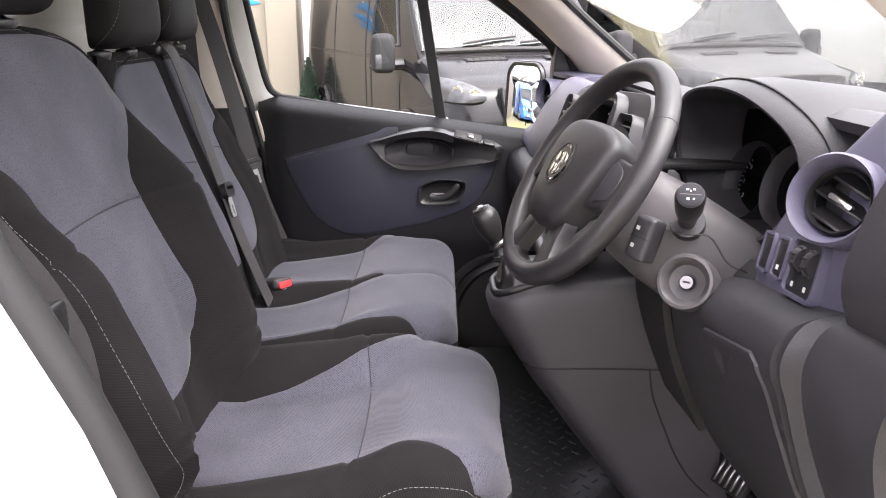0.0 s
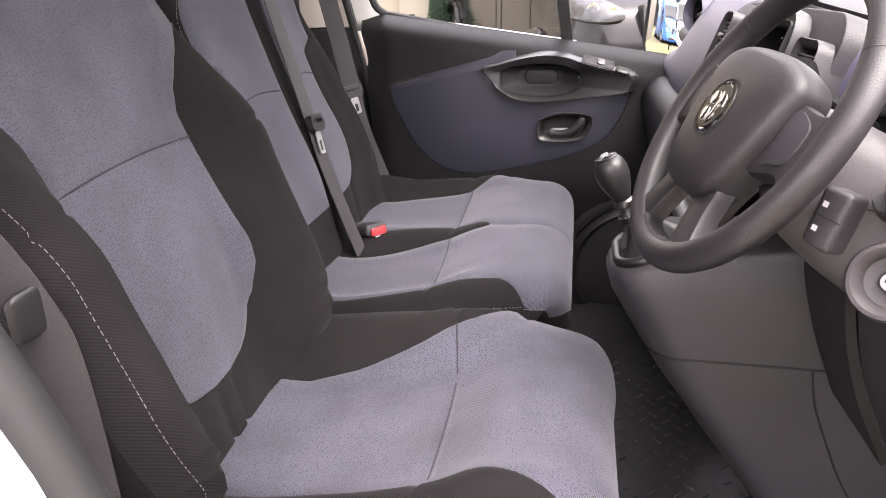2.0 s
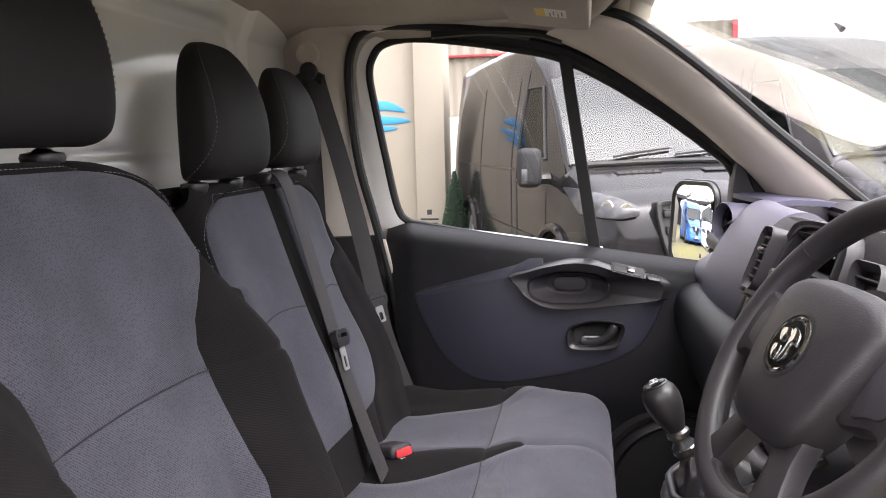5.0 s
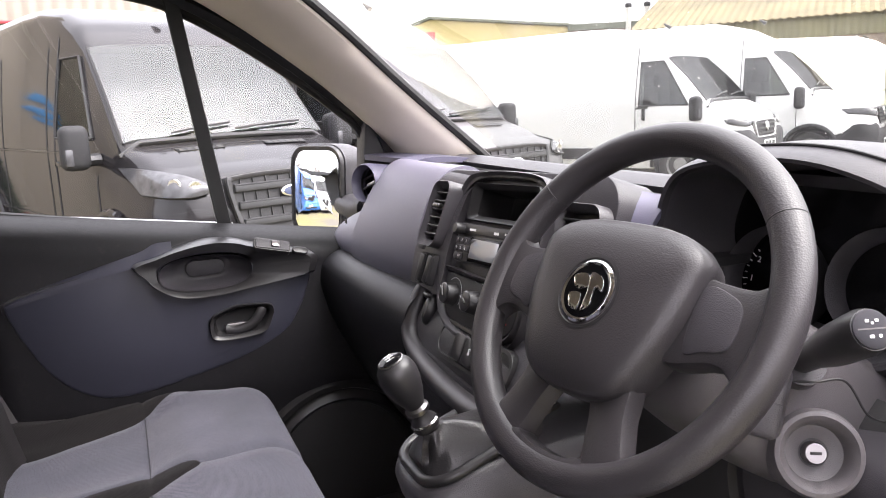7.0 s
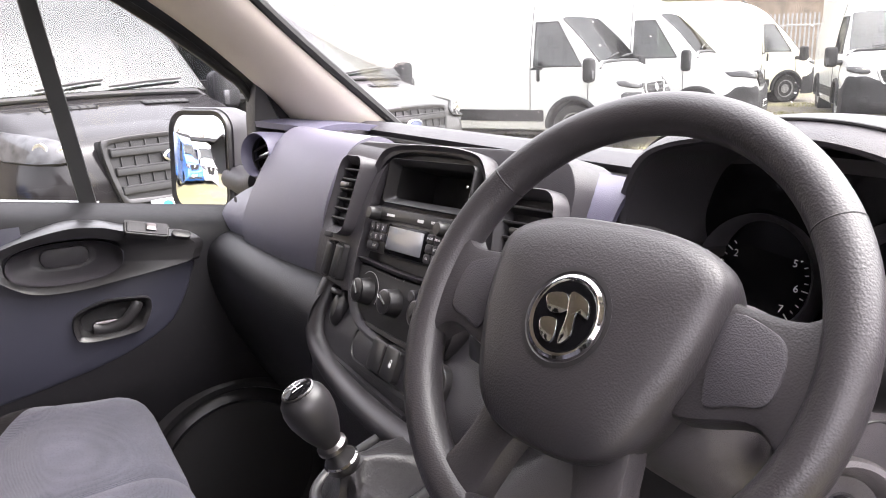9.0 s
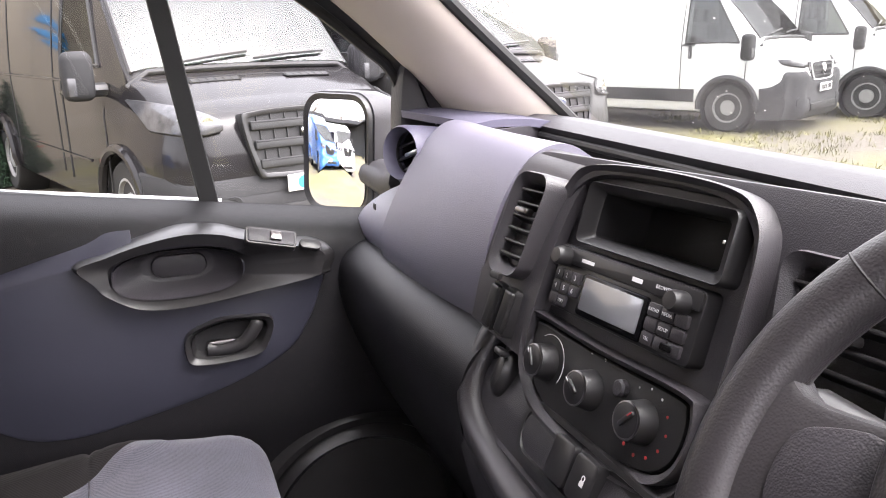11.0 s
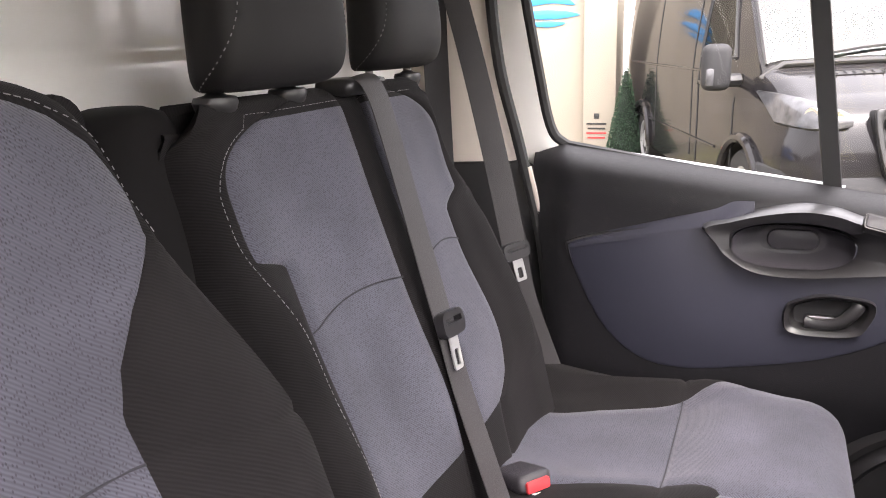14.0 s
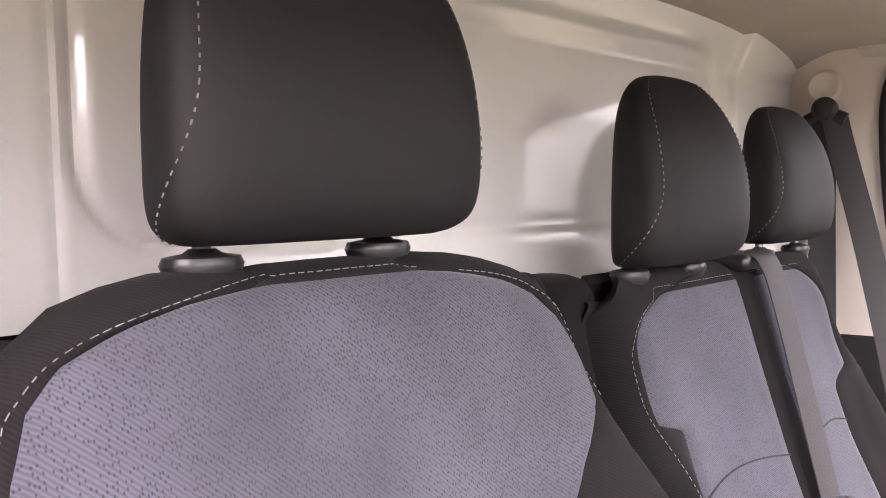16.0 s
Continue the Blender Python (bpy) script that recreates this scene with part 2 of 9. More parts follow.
def cloth(name, col, dark, dash=True, scale=1.0):
    """Woven seat cloth: a fine diagonal twill with small dark flecks in rows."""
    ma = surface(name, col, rough=0.92, var=0.22, var_scale=9, spec=0.2 if dash else 0.07)
    N, L = ma.node_tree.nodes, ma.node_tree.links
    b = N["Principled BSDF"]
    b.inputs["Sheen Weight"].default_value = 0.12 if dash else 0.02
    b.inputs["Sheen Roughness"].default_value = 0.5
    uv = N.new("ShaderNodeUVMap")
    tw = N.new("ShaderNodeTexWave")
    tw.wave_type, tw.bands_direction = "BANDS", "DIAGONAL"
    tw.inputs["Scale"].default_value, tw.inputs["Distortion"].default_value = 170 * scale, 0.6
    L.new(uv.outputs[0], tw.inputs["Vector"])
    old = b.inputs["Base Color"].links[0].from_socket
    if dash:
        mp = N.new("ShaderNodeMapping")
        mp.inputs["Scale"].default_value = (430 * scale, 230 * scale, 1)
        L.new(uv.outputs[0], mp.inputs["Vector"])
        vo = N.new("ShaderNodeTexVoronoi")
        vo.voronoi_dimensions = "2D"
        vo.inputs["Scale"].default_value, vo.inputs["Randomness"].default_value = 1.0, 0.75
        L.new(mp.outputs[0], vo.inputs["Vector"])
        wh = N.new("ShaderNodeMapRange")
        wh.inputs["From Min"].default_value, wh.inputs["From Max"].default_value = 0.14, 0.30
        wh.inputs["To Min"].default_value, wh.inputs["To Max"].default_value = 1, 0
        L.new(vo.outputs["Distance"], wh.inputs["Value"])
        pick = N.new("ShaderNodeMath")
        pick.operation = "GREATER_THAN"
        pick.inputs[1].default_value = 0.42
        sep = N.new("ShaderNodeSeparateColor")
        L.new(vo.outputs["Color"], sep.inputs[0])
        L.new(sep.outputs[0], pick.inputs[0])
        fl = N.new("ShaderNodeMath")
        fl.operation = "MULTIPLY"
        L.new(wh.outputs[0], fl.inputs[0])
        L.new(pick.outputs[0], fl.inputs[1])
        mx = N.new("ShaderNodeMix")
        mx.data_type = "RGBA"
        L.new(fl.outputs[0], mx.inputs["Factor"])
        L.new(old, mx.inputs["A"])
        mx.inputs["B"].default_value = (*dark, 1)
        old = mx.outputs["Result"]
    tm = N.new("ShaderNodeMapRange")
    tm.inputs["To Min"].default_value, tm.inputs["To Max"].default_value = 0.80, 1.16
    L.new(tw.outputs["Fac"], tm.inputs["Value"])
    sc = N.new("ShaderNodeVectorMath")
    sc.operation = "SCALE"
    L.new(old, sc.inputs[0])
    L.new(tm.outputs[0], sc.inputs["Scale"])
    L.new(sc.outputs[0], b.inputs["Base Color"])
    bump = N.new("ShaderNodeBump")
    bump.inputs["Strength"].default_value, bump.inputs["Distance"].default_value = 0.35, 0.0006
    L.new(tw.outputs["Fac"], bump.inputs["Height"])
    L.new(bump.outputs[0], b.inputs["Normal"])
    return ma


def pane(name, tint=(0.93, 0.96, 0.94), gloss=1.0, floor=0.025):
    """A thin pane of glass: clear, with a reflection that grows towards the edge."""
    ma = bpy.data.materials.new(name)
    ma.use_nodes = True
    N, L = ma.node_tree.nodes, ma.node_tree.links
    N.remove(N["Principled BSDF"])
    t, g, f, x = N.new("ShaderNodeBsdfTransparent"), N.new("ShaderNodeBsdfGlossy"), N.new("ShaderNodeLayerWeight"), N.new("ShaderNodeMixShader")
    pw = N.new("ShaderNodeMath")
    pw.operation = "POWER"
    pw.inputs[1].default_value = 5
    ad = N.new("ShaderNodeMath")
    ad.operation = "MULTIPLY_ADD"
    ad.inputs[1].default_value, ad.inputs[2].default_value = 0.8, floor
    t.inputs[0].default_value = (*tint, 1)
    g.inputs["Roughness"].default_value = 0.01
    g.inputs["Color"].default_value = (gloss, gloss, gloss, 1)
    f.inputs["Blend"].default_value = 0.5
    L.new(f.outputs["Facing"], pw.inputs[0])
    L.new(pw.outputs[0], ad.inputs[0])
    L.new(ad.outputs[0], x.inputs[0])
    L.new(t.outputs[0], x.inputs[1])
    L.new(g.outputs[0], x.inputs[2])
    L.new(x.outputs[0], N["Material Output"].inputs["Surface"])
    return ma


PLASTIC = surface("black_grained_plastic", (0.031, 0.029, 0.0325), 0.42, var=0.12, spec=0.4, grain=0.35, grain_scale=900, kind="leather", dirt=0.04)
PLASTIC_SMOOTH = surface("smooth_black_plastic", (0.015, 0.0145, 0.015), 0.36, var=0.1)
PLASTIC_DARK = surface("deep_black_plastic", (0.013, 0.0125, 0.013), 0.6, var=0.1, grain=0.2, grain_scale=700)
PLASTIC_MID = surface("dark_grained_stack_plastic", (0.041, 0.0385, 0.042), 0.40, var=0.1, spec=0.5, grain=0.32, grain_scale=1000, kind="leather", dirt=0.02)
GREY_PLASTIC = surface("grey_column_plastic", (0.072, 0.066, 0.069), 0.48, var=0.08, grain=0.3, grain_scale=1300, kind="leather")
LAVENDER = surface("lavender_grey_dash_plastic", (0.135, 0.129, 0.163), 0.44, var=0.08, grain=0.4, grain_scale=1100, kind="leather", dirt=0.05)
# darker copy of PLASTIC: shade on the door and lower dash as colour
PLASTIC_SHADED = surface("shade_darkened_grained_plastic", (0.0108, 0.0105, 0.0118), 0.44, var=0.12, spec=0.2, grain=0.3, grain_scale=900, kind="leather", dirt=0.03)
BLUE_PLASTIC = surface("blue_violet_plastic", (0.088, 0.083, 0.122), 0.5, var=0.08, grain=0.25, grain_scale=1200, kind="leather")
BLUE_DOOR = surface("dark_blue_door_vinyl", (0.029, 0.030, 0.042), 0.40, var=0.08, grain=0.2, grain_scale=1400, kind="leather")
WHEEL_SKIN = surface("grained_wheel_polyurethane", (0.023, 0.021, 0.0225), 0.40, var=0.08, grain=0.22, grain_scale=700, kind="leather")
BLACK_CLOTH = cloth("black_ribbed_cloth", (0.0125, 0.0115, 0.0118), (0.005, 0.01, 0.01), dash=False)
BLUE_CLOTH = cloth("slate_blue_seat_cloth", (0.0615, 0.0615, 0.0775), (0.027, 0.027, 0.035))
HEAD_SKIN = surface("matt_black_headrest_cloth", (0.0085, 0.0078, 0.008), 0.65, var=0.08, spec=0.3, grain=0.2, grain_scale=1500)
THREAD = surface("pale_grey_thread", (0.17, 0.166, 0.17), 0.8, var=0.2, var_scale=200)
WEBBING = surface("charcoal_belt_webbing", (0.040, 0.0375, 0.0385), 0.6, spec=0.25, var=0.12, grain=0.5, grain_scale=600)
CREAM = surface("warm_cream_trim", (0.62, 0.555, 0.49), 0.75, var=0.06, grain=0.25, grain_scale=700)
HEADLINING = surface("cream_felt_headlining", (0.42, 0.37, 0.32), 0.95, var=0.08, grain=0.5, grain_scale=500)
WHITE_PAINT = surface("white_body_paint", (0.78, 0.78, 0.79), 0.28, var=0.03, coat=0.4)
WHITE_INNER = surface("white_inner_paint", (0.80, 0.785, 0.75), 0.3, var=0.03, coat=1.0)
RUBBER = surface("black_rubber_seal", (0.012, 0.012, 0.012), 0.65, var=0.15, grain=0.2, grain_scale=400)
MAT_RUBBER = surface("black_rubber_mat", (0.026, 0.026, 0.028), 0.5, var=0.25, grain=0.3, grain_scale=300, dirt=0.1)
CARPET = surface("dark_floor_carpet", (0.012, 0.012, 0.013), 0.95, var=0.3, grain=0.8, grain_scale=400)
CHROME = surface("bright_chrome", (0.8, 0.8, 0.8), 0.08, 1.0, var=0.05)
STEEL = surface("brushed_steel", (0.68, 0.67, 0.66), 0.28, 1.0, var=0.1, var_scale=40)
PLATED = surface("plated_latch_steel", (0.36, 0.36, 0.355), 0.3, 0.35, var=0.08)
SEAM = surface("dark_seam_shadow_thread", (0.02, 0.0195, 0.024), 0.95, var=0.1)
DARK_STEEL = surface("dark_headrest_steel", (0.2, 0.19, 0.19), 0.3, 1.0, var=0.1)
RED = surface("red_plastic", (0.5, 0.04, 0.045), 0.4, var=0.1)
INK = surface("white_print", (0.7, 0.7, 0.7), 0.6, var=0.05)
RED_INK = surface("red_print", (0.45, 0.03, 0.03), 0.6, var=0.05)
YELLOW_INK = surface("yellow_label", (0.75, 0.5, 0.08), 0.6, var=0.05)
LABEL = surface("pale_label", (0.72, 0.68, 0.6), 0.6, var=0.05)
LCD = surface("grey_liquid_crystal_display", (0.16, 0.165, 0.175), 0.10, var=0.04, coat=1.0)
SCREEN = surface("dark_gloss_screen", (0.003, 0.003, 0.0035), 0.14, var=0.05, spec=0.18, rough_var=0.02)
GLASS = pane("clear_glass", (0.80, 0.825, 0.81))


def dusty(name):
    """The same glass with small pale specks of dried dust."""
    ma = pane(name, (0.80, 0.82, 0.80))
    N, L = ma.node_tree.nodes, ma.node_tree.links
    out = N["Material Output"]
    base = out.inputs["Surface"].links[0].from_socket
    tc = N.new("ShaderNodeTexCoord")
    vo = N.new("ShaderNodeTexVoronoi")
    vo.inputs["Scale"].default_value = 55
    L.new(tc.outputs["Object"], vo.inputs["Vector"])
    sep = N.new("ShaderNodeSeparateColor")
    L.new(vo.outputs["Color"], sep.inputs[0])
    size = N.new("ShaderNodeMapRange")
    size.inputs["From Min"].default_value, size.inputs["From Max"].default_value = 0.55, 1.0
    size.inputs["To Min"].default_value, size.inputs["To Max"].default_value = 0.0, 0.09
    L.new(sep.outputs[0], size.inputs["Value"])
    lt = N.new("ShaderNodeMath")
    lt.operation = "LESS_THAN"
    L.new(vo.outputs["Distance"], lt.inputs[0])
    L.new(size.outputs[0], lt.inputs[1])
    film_ = N.new("ShaderNodeTexNoise")
    film_.inputs["Scale"].default_value, film_.inputs["Detail"].default_value = 5, 6
    L.new(tc.outputs["Object"], film_.inputs["Vector"])
    fr = N.new("ShaderNodeMapRange")
    fr.inputs["From Min"].default_value, fr.inputs["From Max"].default_value = 0.35, 0.8
    fr.inputs["To Max"].default_value = 0.014
    L.new(film_.outputs["Fac"], fr.inputs["Value"])
    half = N.new("ShaderNodeMath")
    half.operation = "MULTIPLY_ADD"
    half.inputs[1].default_value = 0.6
    L.new(lt.outputs[0], half.inputs[0])
    L.new(fr.outputs[0], half.inputs[2])
    df, tr, ad = N.new("ShaderNodeBsdfDiffuse"), N.new("ShaderNodeBsdfTranslucent"), N.new("ShaderNodeAddShader")
    df.inputs[0].default_value = tr.inputs[0].default_value = (0.4, 0.39, 0.37, 1)
    L.new(df.outputs[0], ad.inputs[0])
    L.new(tr.outputs[0], ad.inputs[1])
    mx = N.new("ShaderNodeMixShader")
    L.new(half.outputs[0], mx.inputs[0])
    L.new(base, mx.inputs[1])
    L.new(ad.outputs[0], mx.inputs[2])
    L.new(mx.outputs[0], out.inputs["Surface"])
    return ma


SCREEN_GLASS = dusty("dusty_windscreen_glass")
MIRROR = surface("mirror_glass", (0.9, 0.9, 0.9), 0.015, 1.0, var=0.0, rough_var=0.0)

# ---- the cab: floor, bulkhead, roof lining, pillars, windscreen ----
FLOOR_Z = 0.62
part("floor", box((0.1, 1.47, FLOOR_Z - 0.03), (1.9, 1.86, 0.06), 0.003), CARPET).update_tag()
tagged(bpy.data.objects["floor"], "dark carpeted cab floor of the van", "floor", kind="structure")

# pressed white steel bulkhead behind the seats
BULK_X = -0.80


def bulkhead():
    def at(u, v):
        y, z = 0.5 + u * 1.96, 0.62 + v * 1.36
        x = BULK_X

        # one large pressed panel with a rounded groove round it
        r = 0.075
        qy, qz = max(0.951 + r - y, y - (2.0 - r)), max(1.618 + r - z, z - (1.885 - r))
        d = math.hypot(max(qy, 0.0), max(qz, 0.0)) + min(max(qy, qz), 0.0) - r
        side = 1.0 if y < 1.2 else 0.45
        x -= 0.011 * side * math.exp(-((d - 0.003) / 0.0085) ** 2) + 0.005 * sm(0.012, -0.012, d)
        # level pressings and the ridge near the driver's pillar
        for zz, dd in ((1.18, 0.01), (0.95, 0.01)):
            x += dd * math.exp(-((z - zz) / 0.011) ** 2)
        x -= 0.005 * math.exp(-((y - 0.928) / 0.0045) ** 2)
        x += 0.012 * sm(2.035, 2.06, y)
        if z > 1.86:
            x += (z - 1.86) * 0.5
        return Vector((x, y, z))
    return sheet(at, 420, 260, 0.012)


tagged(part("wall_rear", bulkhead(), WHITE_INNER), "white painted pressed steel bulkhead behind the seats", "wall", kind="structure")

# roof lining, arched across and dropping towards the windscreen
def lining():
    def at(u, v):
        x = -0.83 + u * 0.95
        y = 0.64 + v * 1.68
        c = (y - 1.48) / 0.92
        z = 1.955 - 0.075 * c ** 4 - 0.03 * max(0, (x + 0.1)) / 0.2 - 0.05 * max(0.0, (-0.66 - x) / 0.17) ** 2
        z -= 0.05 * max(0.0, abs(c) - 0.86) / 0.14
        return Vector((x, y, z))
    return sheet(at, 36, 40, -0.03)


tagged(part("ceiling", lining(), HEADLINING), "cream felt roof lining of the cab", "ceiling", kind="structure")

# outer roof skin that keeps daylight out
part("roof", box((-0.42, 1.48, 2.035), (0.98, 1.96, 0.03), 0.01), WHITE_PAINT)
tagged(bpy.data.objects["roof"], "white painted steel cab roof", "roof", kind="structure")


def post(name, pts, mat, w, label, seg=12, flat=0.6):
    tagged(part(name, tube(smooth_line(pts, 6), w, seg, flat=flat), mat), label, "pillar", kind="structure")


# windscreen header and front pillars, cream inside and with a rubber edge
def a_pillar(sign):
    def my(y):
        return y if sign > 0 else 2.76 - y
    inner = smooth_line([(-0.02, my(2.15), 1.895), (0.075, my(2.12), 1.855), (0.22, my(2.15), 1.752), (0.38, my(2.18), 1.615), (0.56, my(2.2), 1.465), (0.68, my(2.215), 1.36)], 6)
    outer = smooth_line([(-0.12, my(2.335), 1.875), (-0.01, my(2.345), 1.825), (0.13, my(2.355), 1.735), (0.27, my(2.365), 1.63), (0.395, my(2.37), 1.5), (0.46, my(2.37), 1.36)], 6)
    rings = []
    for a, b in zip(inner, outer):
        mid = (a + b) / 2 + Vector((-0.035, -0.02 * sign, -0.012))
        back = (a + b) / 2 + Vector((0.05, 0.05 * sign, 0.05))
        ring = [a + Vector((0.012, 0, 0.016)), a, a * 0.75 + mid * 0.25 + Vector((-0.012, 0, -0.004)), mid, b * 0.75 + mid * 0.25 + Vector((-0.012, 0, -0.003)), b, b + Vector((0.02, 0.01 * sign, 0.016)), back]
        rings.append(ring)
    tagged(part("trim", loft(rings), CREAM), "cream moulded trim on the windscreen pillar", "pillar trim", kind="structure")
    tagged(part("trim", tube([p + Vector((0.012, 0, 0.012)) for p in inner], 0.011, 8), RUBBER), "black rubber edge of the windscreen", "seal", kind="structure")


a_pillar(1)
a_pillar(-1)
head = smooth_line([(-0.02, 2.15, 1.895), (0.02, 2.0, 1.915), (0.03, 1.40, 1.925), (0.02, 0.80, 1.915), (-0.02, 0.61, 1.895)], 8)
tagged(part("trim", tube(head, 0.022, 10, flat=0.7), HEADLINING), "cream edge of the roof lining over the windscreen", "trim", kind="structure")
tagged(part("trim", tube([p + Vector((0.03, 0, 0.008)) for p in head], 0.011, 8), RUBBER), "black rubber edge of the windscreen", "seal", kind="structure")


def screen_glass():
    def at(u, v):
        top = Vector((0.07, 0.74 + u * 1.48, 1.935 - 0.05 * (2 * u - 1) ** 4))
        low = Vector((1.02 - 0.16 * (2 * u - 1) ** 2, 0.6 + u * 1.76, 1.33))
        p = top.lerp(low, v)
        p.z += 0.03 * math.sin(math.pi * v)
        return p
    return sheet(at, 24, 12, 0.005)


ws = tagged(part("window_1", screen_glass(), SCREEN_GLASS), "raked clear windscreen with dust specks", "windscreen", kind="structure")
ws.visible_shadow = False
tagged(part("wall_front", box((1.06, 1.48, 0.98), (0.06, 1.9, 0.76), 0.02), PLASTIC_DARK), "black scuttle panel below the windscreen", "wall", kind="structure")
tagged(part("wall_footwell", box((0.80, 1.48, 0.95), (0.05, 1.86, 0.72), 0.01), CARPET), "dark carpeted front wall of the footwell", "wall", kind="structure")
tagged(part("bonnet", sheet(lambda u, v: Vector((1.05 + u * 0.75, 0.56 + v * 1.84, 1.26 - 0.02 * u - 0.28 * u ** 2.2 - 0.06 * (2 * v - 1) ** 4)), 12, 12, 0.01), WHITE_PAINT), "white painted van bonnet", "bonnet", kind="structure")

for y_, n_ in ((2.425, "wall_left"), (0.50, "wall_right")):
    tagged(part(n_, box((0.84, y_, 0.88), (0.66, 0.03, 0.76), 0.01), WHITE_PAINT), "white painted wing beside the footwell", "wall", kind="structure")

# rear door pillars: cream inside, white where the door shuts
def b_pillar(sign):
    def my(y):
        return y if sign > 0 else 2.96 - y
    def cover(rows, grow):
        rings = []
        for z, xf in rows:
            yi = 2.30 - 0.07 * max(0, z - 1.3) - grow
            rings.append([Vector(p) for p in ((-0.805, my(yi + 0.02), z), (-0.70, my(yi), z), (xf - 0.02, my(yi + 0.03), z), (xf, my(yi + 0.06), z), (xf, my(2.45), z), (-0.805, my(2.47), z))])
        return loft(rings)
    tagged(part("trim", cover(((1.38, -0.571), (1.56, -0.61), (1.75, -0.625), (1.86, -0.612), (1.97, -0.56)), 0.0), CREAM), "cream plastic cover of the pillar behind the door", "pillar trim", kind="structure")
    tagged(part("trim", cover(((0.56, -0.50), (0.92, -0.505), (1.18, -0.53), (1.377, -0.5705)), 0.003), PLASTIC_DARK), "black lower cover of the pillar behind the door", "pillar trim", kind="structure")


b_pillar(1)
tagged(part("trim", tube(smooth_line([(-0.66, 2.292, 1.915), (-0.45, 2.30, 1.925), (-0.25, 2.305, 1.915), (-0.10, 2.30, 1.895), (0.0, 2.26, 1.87)], 6), 0.034, 10, flat=0.7), CREAM), "cream edge of the roof lining over the door", "trim", kind="structure")
tagged(part("trim", tube(smooth_line([(-0.49, 2.325, 0.66), (-0.503, 2.325, 0.93), (-0.524, 2.325, 1.2), (-0.570, 2.32, 1.41), (-0.607, 2.31, 1.57), (-0.622, 2.30, 1.75), (-0.612, 2.29, 1.85), (-0.57, 2.285, 1.905), (-0.48, 2.285, 1.912), (-0.3, 2.29, 1.895), (-0.16, 2.31, 1.875)], 6), 0.012, 8), RUBBER), "black rubber door opening seal", "seal", kind="structure")
tagged(part("trim", tube(smooth_line([(-0.482, 2.318, 0.75), (-0.493, 2.318, 0.93), (-0.512, 2.318, 1.2), (-0.55, 2.318, 1.37)], 6), 0.0055, 8), CREAM), "pale painted edge beside the door seal", "seal", kind="structure")

# driver's side body behind the open door: white pillar, dark inner cover and rubber seal
def driver_pillar():
    rings = []
    for z, xf in ((0.3, -0.20), (0.9, -0.235), (1.08, -0.27), (1.25, -0.325), (1.42, -0.40), (1.6, -0.47), (1.8, -0.52), (1.97, -0.50)):
        rings.append([Vector(p) for p in ((xf, 0.47, z), (xf - 0.03, 0.455, z), (-0.95, 0.45, z), (-0.95, 0.62, z), (xf - 0.06, 0.66, z), (xf - 0.01, 0.645, z), (xf + 0.004, 0.60, z))])
    return loft(rings)


tagged(part("body_side", driver_pillar(), WHITE_PAINT), "white painted door pillar of the van", "pillar", kind="structure")
tagged(part("trim", tube(smooth_line([(-0.205, 0.665, 0.66), (-0.24, 0.665, 0.95), (-0.285, 0.665, 1.1), (-0.345, 0.665, 1.27), (-0.415, 0.662, 1.43), (-0.485, 0.66, 1.6), (-0.53, 0.66, 1.8), (-0.5, 0.67, 1.9), (-0.3, 0.675, 1.9), (-0.13, 0.65, 1.87)], 6), 0.022, 10), RUBBER), "thick black rubber door seal", "seal", kind="structure")
tagged(part("trim", sheet(lambda u, v: Vector((-0.80 + u * (0.10 + 0.42 * (1 - v) ** 1.6), 0.70 - 0.02 * u, 0.62 + v * 1.3)), 8, 16, 0.02), PLASTIC_DARK), "black plastic pillar cover beside the driver", "pillar trim", kind="structure")
tagged(part("sill", box((0.1, 0.56, 0.5), (1.5, 0.22, 0.22), 0.02), WHITE_PAINT), "white painted door sill", "sill", kind="structure")
tagged(part("trim", box((0.1, 0.64, 0.635), (1.1, 0.12, 0.03), 0.008), PLASTIC), "black plastic sill step cover", "sill cover", kind="structure")

